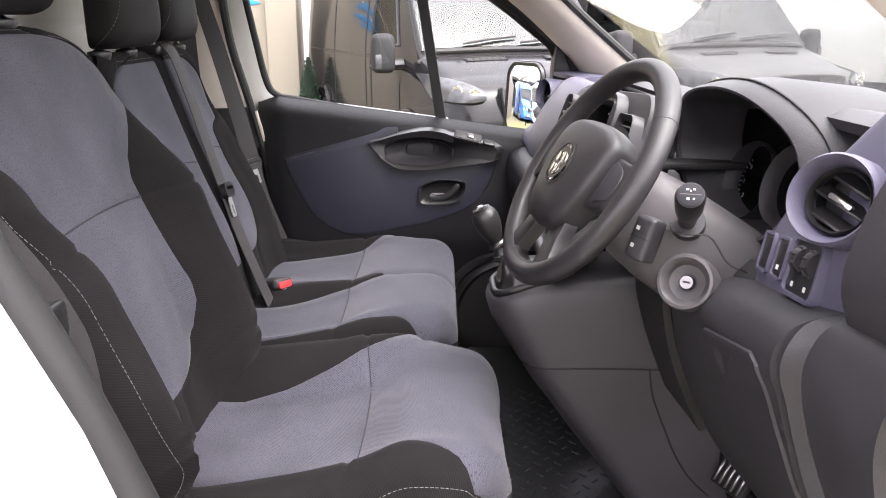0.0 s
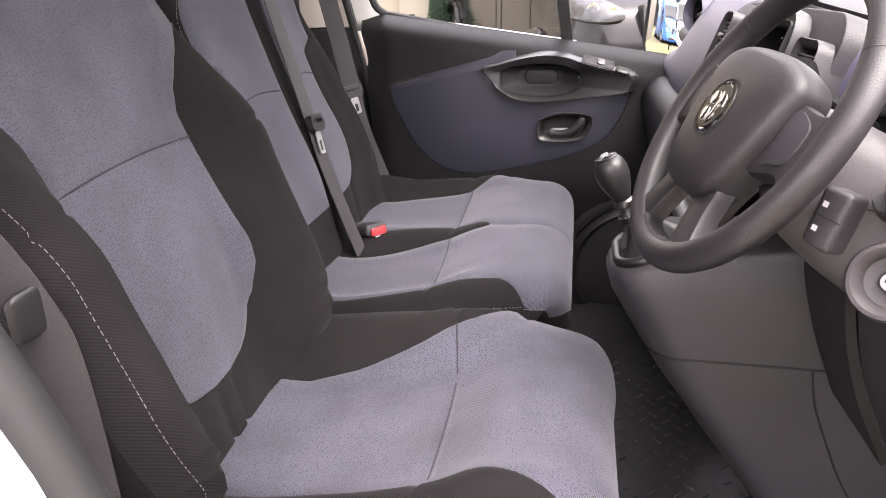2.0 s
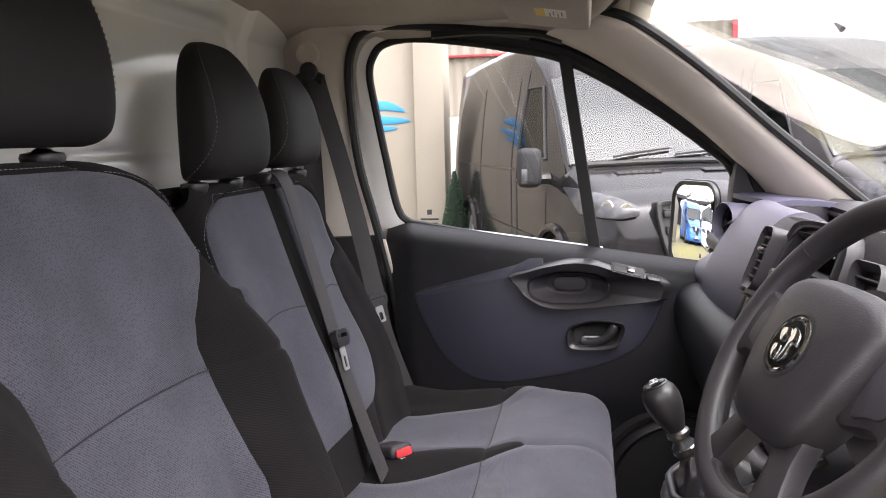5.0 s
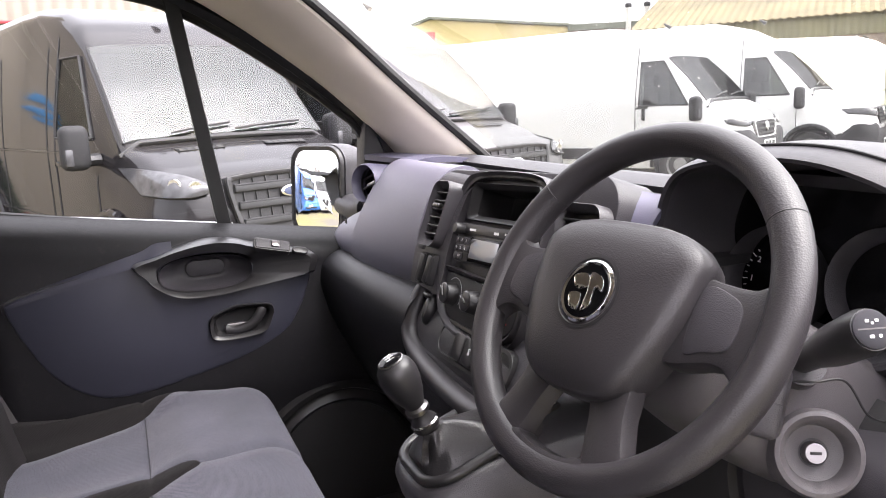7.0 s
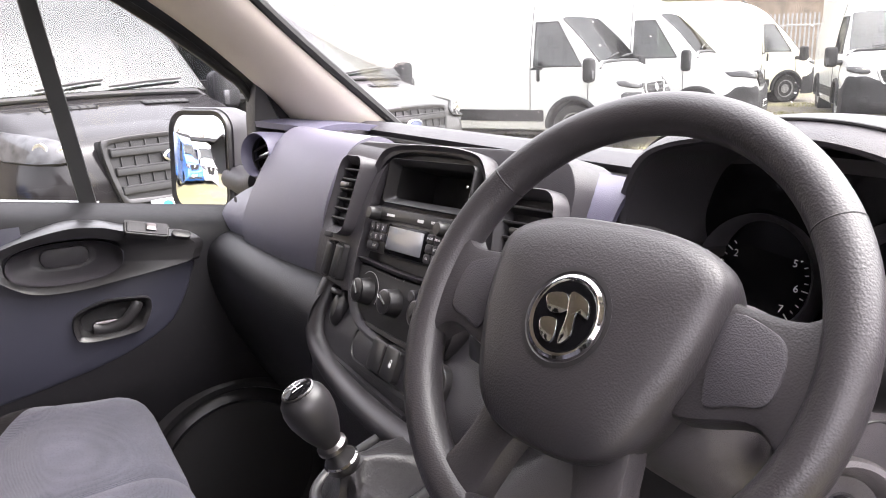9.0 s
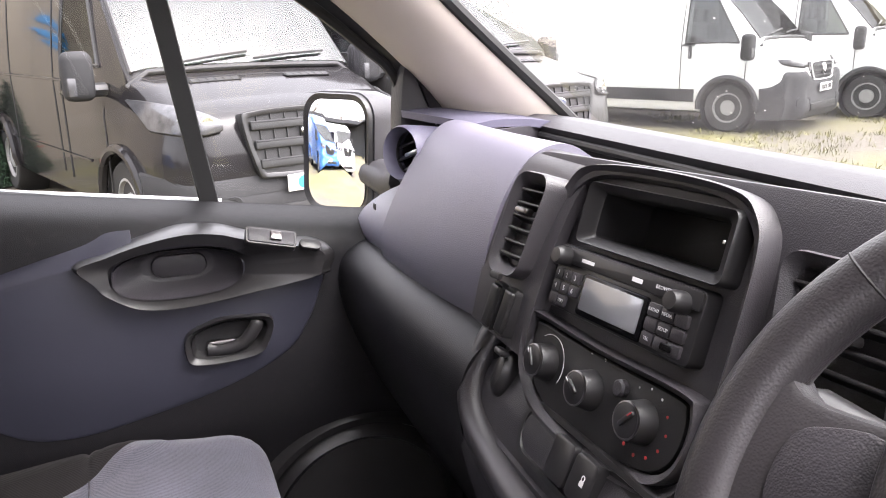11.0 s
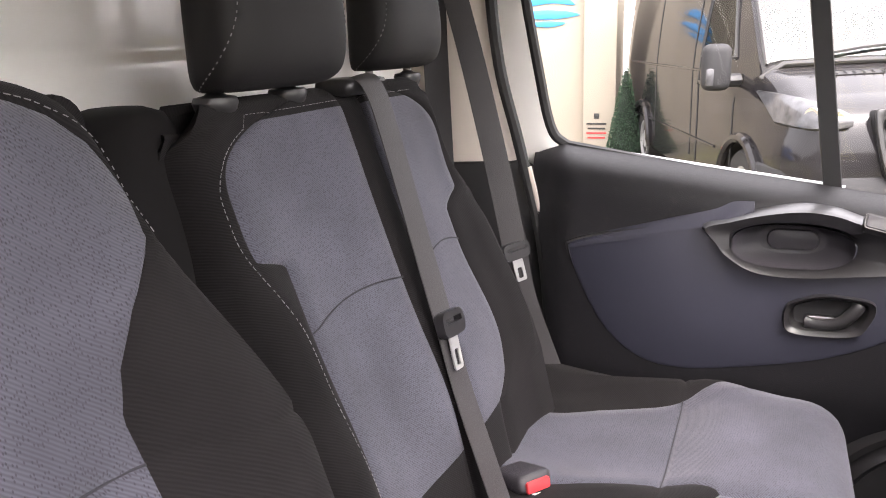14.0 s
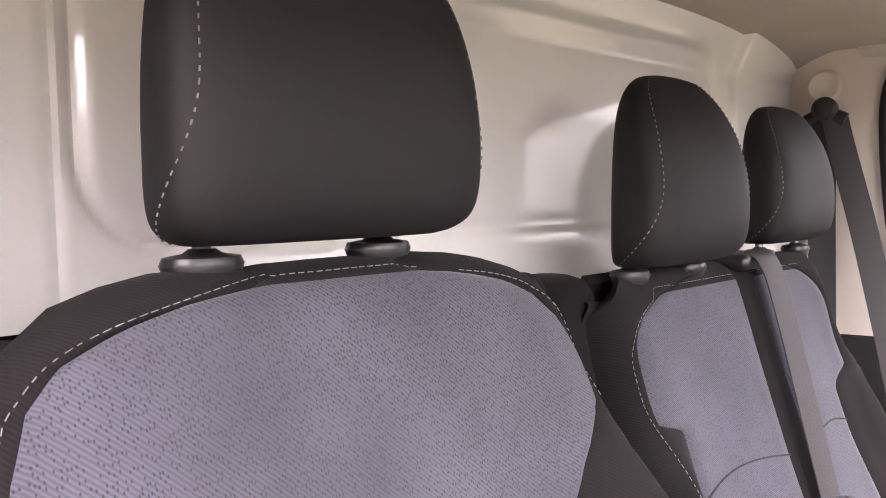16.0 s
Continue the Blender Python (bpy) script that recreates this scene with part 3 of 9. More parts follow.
# ---- seats ----
def seat_pad(parent, yc, prof, half, bounds, zones, depth, thick, rows, seams=(), name_body="padding", n_zone=None, groove=0.006, bottom=None, mid=None):
    """A padded seat part: a profile in x and z swept across, with seams where the covers meet.
    half(s): half width; bounds(s): seam places from -1 to 1; zones(s): (part, material, label) between them; depth(s, u): padding above the profile."""
    line = smooth_line([(x, 0, z) for x, z in prof], 24)
    cum = [0.0]
    for a, b in zip(line, line[1:]):
        cum.append(cum[-1] + (b - a).length)
    total = cum[-1]

    def at(s):
        d = min(max(s, 0.0), 1.0) * total
        for i in range(len(line) - 1):
            if cum[i + 1] >= d:
                f = (d - cum[i]) / max(cum[i + 1] - cum[i], 1e-9)
                return line[i].lerp(line[i + 1], f), (line[i + 1] - line[i]).normalized()
        return line[-1], (line[-1] - line[-2]).normalized()

    def nrm(s):
        t = (at(min(s + 0.03, 1))[0] - at(max(s - 0.03, 0))[0]).normalized()
        return Vector((-t.z, 0, t.x)) if bottom else Vector((t.z, 0, -t.x))

    nb = len(bounds(0.5))
    counts = n_zone or [6] + [12] * (nb - 1) + [6]
    parts = {}
    uvs = {}

    def get(key):
        if (key[0], key[3:]) not in parts:
            bm = bmesh.new()
            parts[(key[0], key[3:])] = (bm, bm.loops.layers.uv.new("UVMap"), key, {})
        return parts[(key[0], key[3:])]

    def columns(s):
        w = half(s)
        e = 0.006 / w
        bs = [-1.0] + list(bounds(s)) + [1.0]
        cols = []
        for k in range(nb + 1):
            a, b = bs[k], bs[k + 1]
            ea = min(e, (b - a) * 0.2) if k > 0 else 0
            eb = min(e, (b - a) * 0.2) if k < nb else 0
            cols.append(a)
            if k > 0:
                cols.append(a + ea)
            for i in range(1, counts[k]):
                cols.append(a + ea + (b - eb - a - ea) * i / counts[k])
            if k < nb:
                cols.append(b - eb)
        cols.append(1.0)
        return cols
    zone_of = []
    for k in range(nb + 1):
        zone_of += [k] * (1 + (1 if k > 0 else 0) + counts[k] - 1 + (1 if k < nb else 0))
    # zone_of has one entry for each column strip

    def dent(s, u):
        w = half(s)
        g = 0.0
        for b in bounds(s):
            g += math.exp(-((u - b) * w / 0.0045) ** 2)
        for q, arch in seams:
            g += math.exp(-((s - q - arch * (1 - u * u)) * total / 0.0045) ** 2)
        return -groove * min(g, 1.0)

    def front(s, u):
        p, _ = at(s)
        n = nrm(s)
        return Vector((p.x, (mid(s) if mid else yc) + u * half(s), p.z)) + n * (depth(s, u) + dent(s, u))

    NB = 6

    def back(s, k):
        p, _ = at(s)
        n = nrm(s)
        f = k / (NB - 1)
        u = 1 - 2 * f
        e = abs(u) ** 4
        return Vector((p.x, (mid(s) if mid else yc) + u * half(s) * 0.985, p.z)) - n * (thick(s) * (1 - 0.35 * e))
    # rows follow the curved cross seams
    grid = []
    for r in rows:
        cols = columns(r)
        line_r = []
        for u in cols:
            s = r
            for q, arch in seams:
                wgt = max(0.0, 1 - abs(r - q) / 0.10)
                s += arch * (1 - u * u) * wgt * wgt * (3 - 2 * wgt)
            line_r.append((front(s, u), (u * half(r), s * total)))
        for k in range(NB):
            line_r.append((back(r, k), ((1 + k) * 0.1, r * total)))
        grid.append(line_r)
    m = len(grid[0])
    nc = m - NB
    for i in range(len(rows) - 1):
        sm = (rows[i] + rows[i + 1]) / 2
        zs = zones(sm)
        for j in range(m):
            key = zs[zone_of[j]] if j < nc - 1 else (name_body, BLACK_CLOTH, "")
            bm, lay, _, cache = get(key)
            ids = ((i, j), (i, (j + 1) % m), (i + 1, (j + 1) % m), (i + 1, j))
            vs = []
            for a, b in ids:
                if (a, b) not in cache:
                    cache[(a, b)] = bm.verts.new(grid[a][b][0])
                vs.append(cache[(a, b)])
            try:
                f = bm.faces.new(vs)
            except ValueError:
                continue
            for lp, (a, b) in zip(f.loops, ids):
                lp[lay].uv = grid[a][b][1]
    # end caps
    bm, lay, _, cache = get((name_body, BLACK_CLOTH, ""))
    for i in (0, len(rows) - 1):
        vs = []
        for j in range(m):
            if (i, j) not in cache:
                cache[(i, j)] = bm.verts.new(grid[i][j][0])
            vs.append(cache[(i, j)])
        bm.faces.new(vs if i else vs[::-1])
    for bm, lay, key, cache in parts.values():
        ob = part(key[0], bm, key[1], parent, key[2])
        ob.data.set_sharp_from_angle(angle=radians(75))
    return front, total


def knots(x, pts):
    """A value between pairs of place and value."""
    for (x0, y0), (x1, y1) in zip(pts, pts[1:]):
        if x <= x1:
            return y0 + (y1 - y0) * max(0.0, (x - x0) / (x1 - x0))
    return pts[-1][1]


def smooth_line4(rows, n):
    """A soft curve through rows of four numbers."""
    a = smooth_line([(r[0], r[1], r[2]) for r in rows], n)
    b = smooth_line([(r[0], r[3], 0.0) for r in rows], n)
    return [(p.x, min(p.y, 1.0), max(p.z, 0.0), q.y) for p, q in zip(a, b)]


def headrest(parent, c, w=0.115, h=0.215, d=0.088):
    """A padded headrest, flat behind and full in front; c is the middle of its rear lower edge."""
    prof = [(0.0, 0.80, 0.02, 0.58), (0.02, 0.90, 0.0, 0.74), (0.07, 0.975, 0.0, 0.90), (0.17, 1.0, 0.0, 0.985), (0.32, 1.0, 0.0, 1.0), (0.5, 0.98, 0.0, 0.95), (0.68, 0.93, 0.01, 0.82),
            (0.82, 0.84, 0.03, 0.65), (0.92, 0.70, 0.07, 0.49), (0.98, 0.50, 0.12, 0.37), (1.0, 0.22, 0.18, 0.29)]
    prof = [tuple(p) for p in (Vector(q) for q in smooth_line4(prof, 3))]

    def pt(hh, a, x0, x1, th, off=0.0):
        cs, sn = math.cos(th), math.sin(th)
        e = 2 / 3.6
        x = (x0 + x1) / 2 * d + (x1 - x0) / 2 * d * math.copysign(abs(cs) ** e, cs)
        y = a * w * math.copysign(abs(sn) ** e, sn)
        return Vector((c[0] + x, c[1] + y, c[2] + hh * h)) + Vector((cs * off, sn * off, 0))
    rings = [[pt(*p, 2 * math.pi * k / 48) for k in range(48)] for p in prof]
    H = part("headrest", loft(rings), HEAD_SKIN, parent, "matt black padded headrest")
    H.data.set_sharp_from_angle(angle=radians(80))
    for s in (1, -1):
        path = []
        for p in prof[1:-3]:
            fx = 0.76 - 1.15 * (1 - min(1.0, p[0] / 0.5)) ** 3.0
            th = s * math.acos(math.copysign(abs(fx) ** 1.8, fx))
            path.append(pt(*p, th, 0.0007))
        part("stitching", stitches(smooth_line(path, 10), 0.0045, 0.003, 0.0006), THREAD, H, "pale stitching")
    return H


def posts(parent, pts, top, r=0.006):
    for p in pts:
        q = Vector(p)
        part("headrest_post", tube([q - Vector((-0.01, 0, 0.04)), q + Vector((-0.008, 0, top))], r, 10), DARK_STEEL, parent, "steel headrest post")
        part("post_collar", lathe([(0.012, -0.02), (0.021, -0.010), (0.025, 0.002), (0.023, 0.007), (0.012, 0.009), (0.008, 0.012)], 20, Matrix.Translation(q) @ Matrix.Diagonal((0.85, 1.1, 1, 1))), PLASTIC_SMOOTH, parent)


def frange(a, b, n):
    return [a + (b - a) * i / n for i in range(n + 1)]


def driver_seat():
    T = thing("driver_seat", (-0.2, 1.035, FLOOR_Z), "black and slate blue cloth driver's seat with worn cushion", "seat")
    yc = 1.035
    INS = ("cushion_insert", BLUE_CLOTH, "slate blue woven cloth, faded in the middle")
    BOL = ("cushion_bolster", BLACK_CLOTH, "black cloth side bolster", "near")
    BOR = ("cushion_bolster", BLACK_CLOTH, "black cloth side bolster", "far")

    # cushion: from the rear to the rounded front edge
    def near_y(s):
        return knots(s, ((0.0, 0.785), (0.2, 0.800), (0.47, 0.838), (0.62, 0.862), (0.72, 0.880), (0.80, 0.905), (0.9, 0.93), (1.0, 0.95)))

    def far_y(s):
        return 1.292 + 0.014 * sm(0.1, 0.6, s) - 0.055 * sm(0.74, 1.0, s)

    def half(s):
        return (far_y(s) - near_y(s)) / 2

    def cmid(s):
        return (far_y(s) + near_y(s)) / 2

    def bnd(s):
        near = 0.918 + 0.006 * sm(0.2, 0.5, s)
        near += (near_y(s) + 0.010 - near) * sm(0.60, 0.745, s) ** 1.4
        far = knots(s, ((0.0, 1.155), (0.1, 1.158), (0.19, 1.163), (0.30, 1.185), (0.40, 1.213), (0.50, 1.245), (0.56, 1.268), (0.605, 1.287), (0.635, 1.30), (0.75, 1.30), (1.0, 1.24)))
        return ((near - cmid(s)) / half(s), min((far - cmid(s)) / half(s), 0.97))

    def dep(s, u):
        e = abs(u)
        if u < 0:
            up = 0.030 * sm(0.48, 0.80, e) * (1 - 0.9 * sm(0.56, 0.76, s))
        else:
            up = 0.056 * sm(0.40, 0.78, e) * (1 - 0.9 * sm(0.46, 0.72, s))
        up -= 0.012 * (1 - e * e) * sm(0.05, 0.2, s) * (1 - sm(0.4, 0.6, s))
        up -= 0.09 * max(0.0, (e - 0.84) / 0.16) ** 2.2
        up += 0.012 * sm(0.5, 0.6, s) * (1 - sm(0.7, 0.85, s))
        up += 0.0035 * math.sin(s * 62) * math.exp(-((s - 0.3) / 0.09) ** 2) * math.exp(-(u / 0.4) ** 2)
        return up

    def zones(s):
        if s > 0.80:
            return (("cushion_front", BLACK_CLOTH, ""),) * 3 if s > 0.86 else (BOL, INS, BOR)
        return (BOL, INS, BOR)
    prof = [(-0.46, 1.03), (-0.36, 1.022), (-0.2, 1.03), (-0.06, 1.046), (0.03, 1.05), (0.075, 1.03), (0.095, 0.985), (0.09, 0.93), (0.06, 0.885)]
    fr, L = seat_pad(T, yc, prof, half, bnd, zones, dep, lambda s: 0.13, frange(0, 0.44, 14) + frange(0.452, 0.498, 7) + frange(0.51, 0.74, 13) + frange(0.75, 1, 16), seams=((0.475, 0.014),), name_body="cushion_padding", groove=0.005, bottom=True, mid=cmid)
    part("cross_seam", tube([fr(0.475 + 0.014 * (1 - u * u), u) + Vector((0, 0, 0.0012)) for u in frange(bnd(0.48)[0], bnd(0.48)[1], 30)], 0.0011, 6), SEAM, T)
    for sgn in (1, -1):
        part("stitching", stitches([fr(s, sgn * 0.955) + Vector((0, sgn * 0.003, 0.001)) for s in frange(0.2, 0.80, 60)]), THREAD, T, "pale stitching")
    # backrest
    def bhalf(s):
        return 0.215 + 0.04 * sm(0.0, 0.25, s) - 0.008 * sm(0.45, 0.68, s) - 0.03 * max(0.0, (s - 0.80) / 0.20) ** 1.5

    def bb(s):
        b = knots(s, ((0.0, 0.02), (0.128, 0.02), (0.133, 0.05), (0.14, 0.072), (0.155, 0.096), (0.175, 0.118), (0.205, 0.139), (0.25, 0.153), (0.30, 0.156), (0.37, 0.150), (0.46, 0.142), (0.55, 0.138), (0.60, 0.146), (0.64, 0.164), (0.67, 0.184), (0.70, 0.206), (0.745, 0.216), (0.80, 0.203), (0.83, 0.184), (0.85, 0.155), (0.865, 0.11), (0.875, 0.06), (1.0, 0.05))) / bhalf(s)
        return (-b, b)

    def bdep(s, u):
        e = abs(u)
        env = sm(-0.05, 0.12, s) * (1 - 0.15 * sm(0.2, 0.45, s)) * (1 - (sm(0.42, 0.70, s) if u < 0 else sm(0.46, 0.77, s)))
        up = (0.10 if u < 0 else 0.088) * sm(0.48, 0.84, e) * env
        up -= (0.055 + 0.02 * sm(0.6, 0.8, s)) * max(0.0, (e - 0.80) / 0.20) ** 2.0
        up += 0.010 * math.exp(-((s - 0.28) / 0.14) ** 2) * max(0.0, 1 - e / 0.5)
        up -= 0.045 * sm(0.74, 0.92, s) * max(0.0, (e - 0.4) / 0.6) ** 2
        up += 0.0015 * noise.noise(Vector((s * 9, u * 5, 1.3)))
        return up
    BI = ("backrest_insert", BLUE_CLOTH, "slate blue woven cloth with a cross seam")
    BB = ("backrest_bolster", BLACK_CLOTH, "black ribbed cloth bolster")

    def bz(s):
        if s > 0.872 or s < 0.13:
            return (BB, BB, BB)
        return (BB, BI, BB)
    bprof = [(-0.368, 1.0), (-0.395, 1.1), (-0.428, 1.22), (-0.468, 1.36), (-0.508, 1.49), (-0.538, 1.572), (-0.558, 1.602), (-0.592, 1.614), (-0.65, 1.604)]
    bf, bL = seat_pad(T, yc, bprof, bhalf, bb, bz, bdep, lambda s: 0.115 * (1 - 0.65 * sm(0.7, 0.95, s)), frange(0, 0.12, 4) + frange(0.13, 0.205, 9) + frange(0.22, 0.47, 14) + frange(0.485, 0.525, 6) + frange(0.54, 0.80, 18) + frange(0.81, 0.872, 12) + frange(0.885, 1.0, 8), seams=((0.493, 0.028),), name_body="backrest_padding", groove=0.005)
    part("cross_seam", tube([bf(0.493 + 0.028 * (1 - u * u), u) + Vector((0.0012, 0, 0)) for u in frange(bb(0.5)[0], bb(0.5)[1], 30)], 0.0011, 6), SEAM, T)
    top = [bf(s, bb(s)[0] - 0.035) for s in frange(0.70, 0.862, 40)] + [bf(0.884, u) for u in frange(-0.30, 0.30, 30)] + [bf(s, bb(s)[1] + 0.035) for s in frange(0.862, 0.70, 40)]
    part("stitching", stitches([p + Vector((0.0012, 0, 0.0006)) for p in smooth_line(top[::3], 4)]), THREAD, T, "pale stitching")
    part("stitching", stitches([bf(s, -0.925 + 0.06 * sm(0.55, 0.7, s)) + Vector((0.0010, -0.0006, 0)) for s in frange(0.06, 0.68, 100)] + [top[0]]), THREAD, T, "pale stitching")
    posts(T, [(-0.60, yc - 0.082, 1.614), (-0.60, yc + 0.060, 1.616)], 0.05)
    headrest(T, (-0.612, yc - 0.002, 1.629), w=0.123, h=0.225, d=0.085)
    part("base_cover", box((-0.19, yc, 0.80), (0.46, 0.44, 0.22), 0.03), PLASTIC_DARK, T, "black plastic seat base")
    part("seat_box", box((-0.2, yc, 0.66), (0.42, 0.4, 0.09), 0.01), PLASTIC_DARK, T)
    return T


def bench_seat():
    T = thing("bench_seat", (-0.2, 1.81, FLOOR_Z), "black and slate blue cloth double passenger seat", "seat")
    yc = 1.81
    F1 = ("cushion_insert", BLUE_CLOTH, "slate blue woven cloth cushion")
    BL, BM, BR = [("cushion_bolster", BLACK_CLOTH, "black cloth bolster", k) for k in ("near", "mid", "far")]

    def near_y(s):
        return knots(s, ((0.0, 1.375), (0.2, 1.392), (0.455, 1.462), (0.62, 1.502), (0.72, 1.522), (0.85, 1.548), (1.0, 1.57)))

    def far_y(s):
        return 2.235 - 0.03 * sm(0.45, 0.7, s) - 0.05 * sm(0.7, 1.0, s)

    def half(s):
        return (far_y(s) - near_y(s)) / 2

    def cmid(s):
        return (far_y(s) + near_y(s)) / 2

    def U(y, s=0.3):
        return (y - cmid(s)) / half(s)

    def bnd(s):
        nearb = U(near_y(s) + 0.012 + 0.040 * (1 - sm(0.57, 0.675, s) ** 1.4), s)
        far = U(knots(s, ((0.0, 2.04), (0.1, 2.05), (0.2, 2.09), (0.33, 2.125), (0.42, 2.15), (0.5, 2.18), (0.56, 2.195), (0.62, 2.20), (1.0, 2.15))), s)
        c = 0.115 * max(0.0, 1 - (max(s - 0.2, 0.0) / 0.325) ** 3.2) ** 0.5
        mid = U(1.735 + 0.085 * sm(0.08, 0.46, s), s)
        return (nearb, mid - max(c, 0.001), mid + max(c, 0.001), min(far, 0.96))

    def dep(s, u):
        e = abs(u)
        up = -0.09 * max(0.0, (e - 0.89) / 0.11) ** 2.2
        up += 0.024 * sm(0.72, 0.86, e) * (1 - sm(0.42, 0.66, s))
        c = abs(u - U(1.80, s))
        up += 0.022 * math.exp(-(c / 0.15) ** 2) * (1 - sm(0.35, 0.60, s))
        up += 0.022 * sm(0.38, 0.52, s) * (1 - sm(0.68, 0.85, s)) * (1 - 0.9 * sm(0.78, 0.96, e))
        return up

    def zones(s):
        if s > 0.84:
            q = ("cushion_front", BLACK_CLOTH, "")
            return (q,) * 5
        return (BL, BM, BM, BM, BR) if s < 0.06 else (BL, F1, BM if s < 0.523 else F1, F1, BR)
    prof = [(-0.49, 0.995), (-0.38, 0.985), (-0.22, 0.99), (-0.09, 1.005), (-0.02, 1.005), (0.02, 0.985), (0.035, 0.94), (0.03, 0.89), (0.0, 0.845)]
    fr, L = seat_pad(T, yc, prof, half, bnd, zones, dep, lambda s: 0.13, [0.0, 0.03, 0.06] + frange(0.09, 0.37, 10) + frange(0.38, 0.42, 6) + frange(0.43, 0.525, 12) + frange(0.54, 0.66, 8) + frange(0.68, 1, 16), seams=((0.40, 0.0),), name_body="cushion_padding", n_zone=[5, 10, 4, 12, 5], groove=0.005, bottom=True, mid=cmid)
    for a, b in ((0, 1), (2, 3)):
        part("cross_seam", tube([fr(0.40, u) + Vector((0, 0, 0.0012)) for u in frange(bnd(0.40)[a], bnd(0.40)[b], 20)], 0.0011, 6), SEAM, T)
    part("stitching", stitches([fr(s, -0.962) + Vector((0, -0.003, 0.001)) for s in frange(0.12, 0.80, 80)]), THREAD, T, "pale stitching")

    # backrest with two cloth panels
    yb, WB = 1.795, 0.40

    def edges(s):
        near = 1.395 + 0.012 * sm(0.55, 0.75, s) + 0.03 * max(0.0, (s - 0.8) / 0.2) ** 1.5
        far = 2.105 - 0.025 * sm(0.25, 0.6, s) - 0.05 * sm(0.5, 0.8, s) - 0.05 * max(0.0, (s - 0.78) / 0.22) ** 1.5
        return near, far

    def bh(s):
        return (edges(s)[1] - edges(s)[0]) / 2

    def bmid(s):
        return (edges(s)[1] + edges(s)[0]) / 2

    def V(y, s=0.5):
        return (y - bmid(s)) / bh(s)

    def bb(s):
        a = 1.545 - 0.045 * sm(0.1, 0.25, s) - 0.050 * sm(0.655, 0.682, s)
        r = 1.92 + 0.035 * sm(0.15, 0.32, s) - 0.02 * sm(0.35, 0.55, s) + 0.052 * sm(0.615, 0.66, s)
        m0, m1 = 1.715, 1.775 - 0.01 * sm(0.5, 0.8, s)
        k = max(0.0, 1 - max(0.0, s - 0.19) / 0.05) ** 2.5
        a += 0.05 * k
        r -= 0.05 * k
        if s > 0.76:
            q = (max(0.0, s - 0.76) / 0.12) ** 3
            a += 0.085 * q
            r -= 0.08 * q
        return (V(a, s), V(m0, s), V(m1, s), V(r, s))

    def bd(s, u):
        e = abs(u)
        up = -0.08 * max(0.0, (e - 0.86) / 0.14) ** 2.2
        y = bmid(s) + u * bh(s)
        for c in (1.58, 1.955):
            up -= 0.012 * math.exp(-((y - c) / 0.09) ** 2) * (1 - sm(0.7, 0.95, s))
        up += (0.025 if u < 0 else 0.012) * sm(0.68, 0.85, e) * (1 - sm(0.55, 0.72, s))
        up += 0.010 * math.exp(-((s - 0.3) / 0.15) ** 2)
        return up
    BI, BJ = [("backrest_insert", BLUE_CLOTH, "slate blue woven cloth back panel", k) for k in ("near", "far")]
    BB = ("backrest_bolster", BLACK_CLOTH, "black ribbed cloth bolster")

    def bz(s):
        if s > 0.88 or s < 0.19:
            return (BB,) * 5
        return (BB, BI, BB, BJ, BB)
    bprof = [(-0.43, 0.96), (-0.46, 1.07), (-0.497, 1.19), (-0.54, 1.32), (-0.58, 1.44), (-0.605, 1.515), (-0.618, 1.545), (-0.64, 1.562), (-0.69, 1.56)]
    bf, bL = seat_pad(T, yb, bprof, bh, bb, bz, bd, lambda s: 0.10 * (1 - 0.6 * sm(0.75, 0.95, s)), frange(0, 0.17, 4) + frange(0.19, 0.24, 6) + frange(0.26, 0.55, 14) + frange(0.565, 0.64, 6) + frange(0.65, 0.69, 8) + frange(0.70, 0.80, 8) + frange(0.81, 0.88, 9) + frange(0.895, 1, 7), seams=(), name_body="backrest_padding", n_zone=[5, 10, 4, 12, 5], groove=0.005, mid=bmid)
    part("stitching", stitches([bf(s, V(1.488 - 0.035 * sm(0.1, 0.5, s) - 0.016 * sm(0.5, 0.72, s) + 0.085 * (max(0.0, s - 0.76) / 0.12) ** 3, s)) + Vector((0.001, 0, 0)) for s in frange(0.14, 0.87, 90)] + [bf(0.892, u) for u in frange(bb(0.87)[0], bb(0.87)[1], 24)]), THREAD, T, "pale stitching")
    part("stitching", stitches([bf(0.892, u) for u in frange(bb(0.87)[2], bb(0.87)[3], 24)]), THREAD, T, "pale stitching")
    for a, b in ((0, 1), (2, 3)):
        part("cross_seam", tube([bf(0.535 + 0.03 * math.sin(math.pi * (0.1 + 0.8 * k / 20)), bb(0.56)[a] + (bb(0.56)[b] - bb(0.56)[a]) * k / 20) + Vector((0.0010, 0, 0)) for k in range(21)], 0.0011, 6), SEAM, T)
    posts(T, [(-0.642, 1.50, 1.560), (-0.642, 1.632, 1.560), (-0.665, 1.885, 1.560), (-0.665, 2.015, 1.560)], 0.05)
    headrest(T, (-0.660, 1.572, 1.572), w=0.113, h=0.222, d=0.09)
    headrest(T, (-0.695, 1.957, 1.577), w=0.109, h=0.21, d=0.086)
    part("belt_guide", box((-0.632, 1.757, 1.562), (0.055, 0.085, 0.022), 0.009, 3), PLASTIC_SMOOTH, T, "black plastic belt slot")
    part("base_cover", box((-0.22, 1.81, 0.78), (0.42, 0.80, 0.24), 0.03), PLASTIC_DARK, T, "black plastic seat base")
    part("seat_box", box((-0.22, 1.81, 0.65), (0.4, 0.76, 0.07), 0.01), PLASTIC_DARK, T)
    rings = []
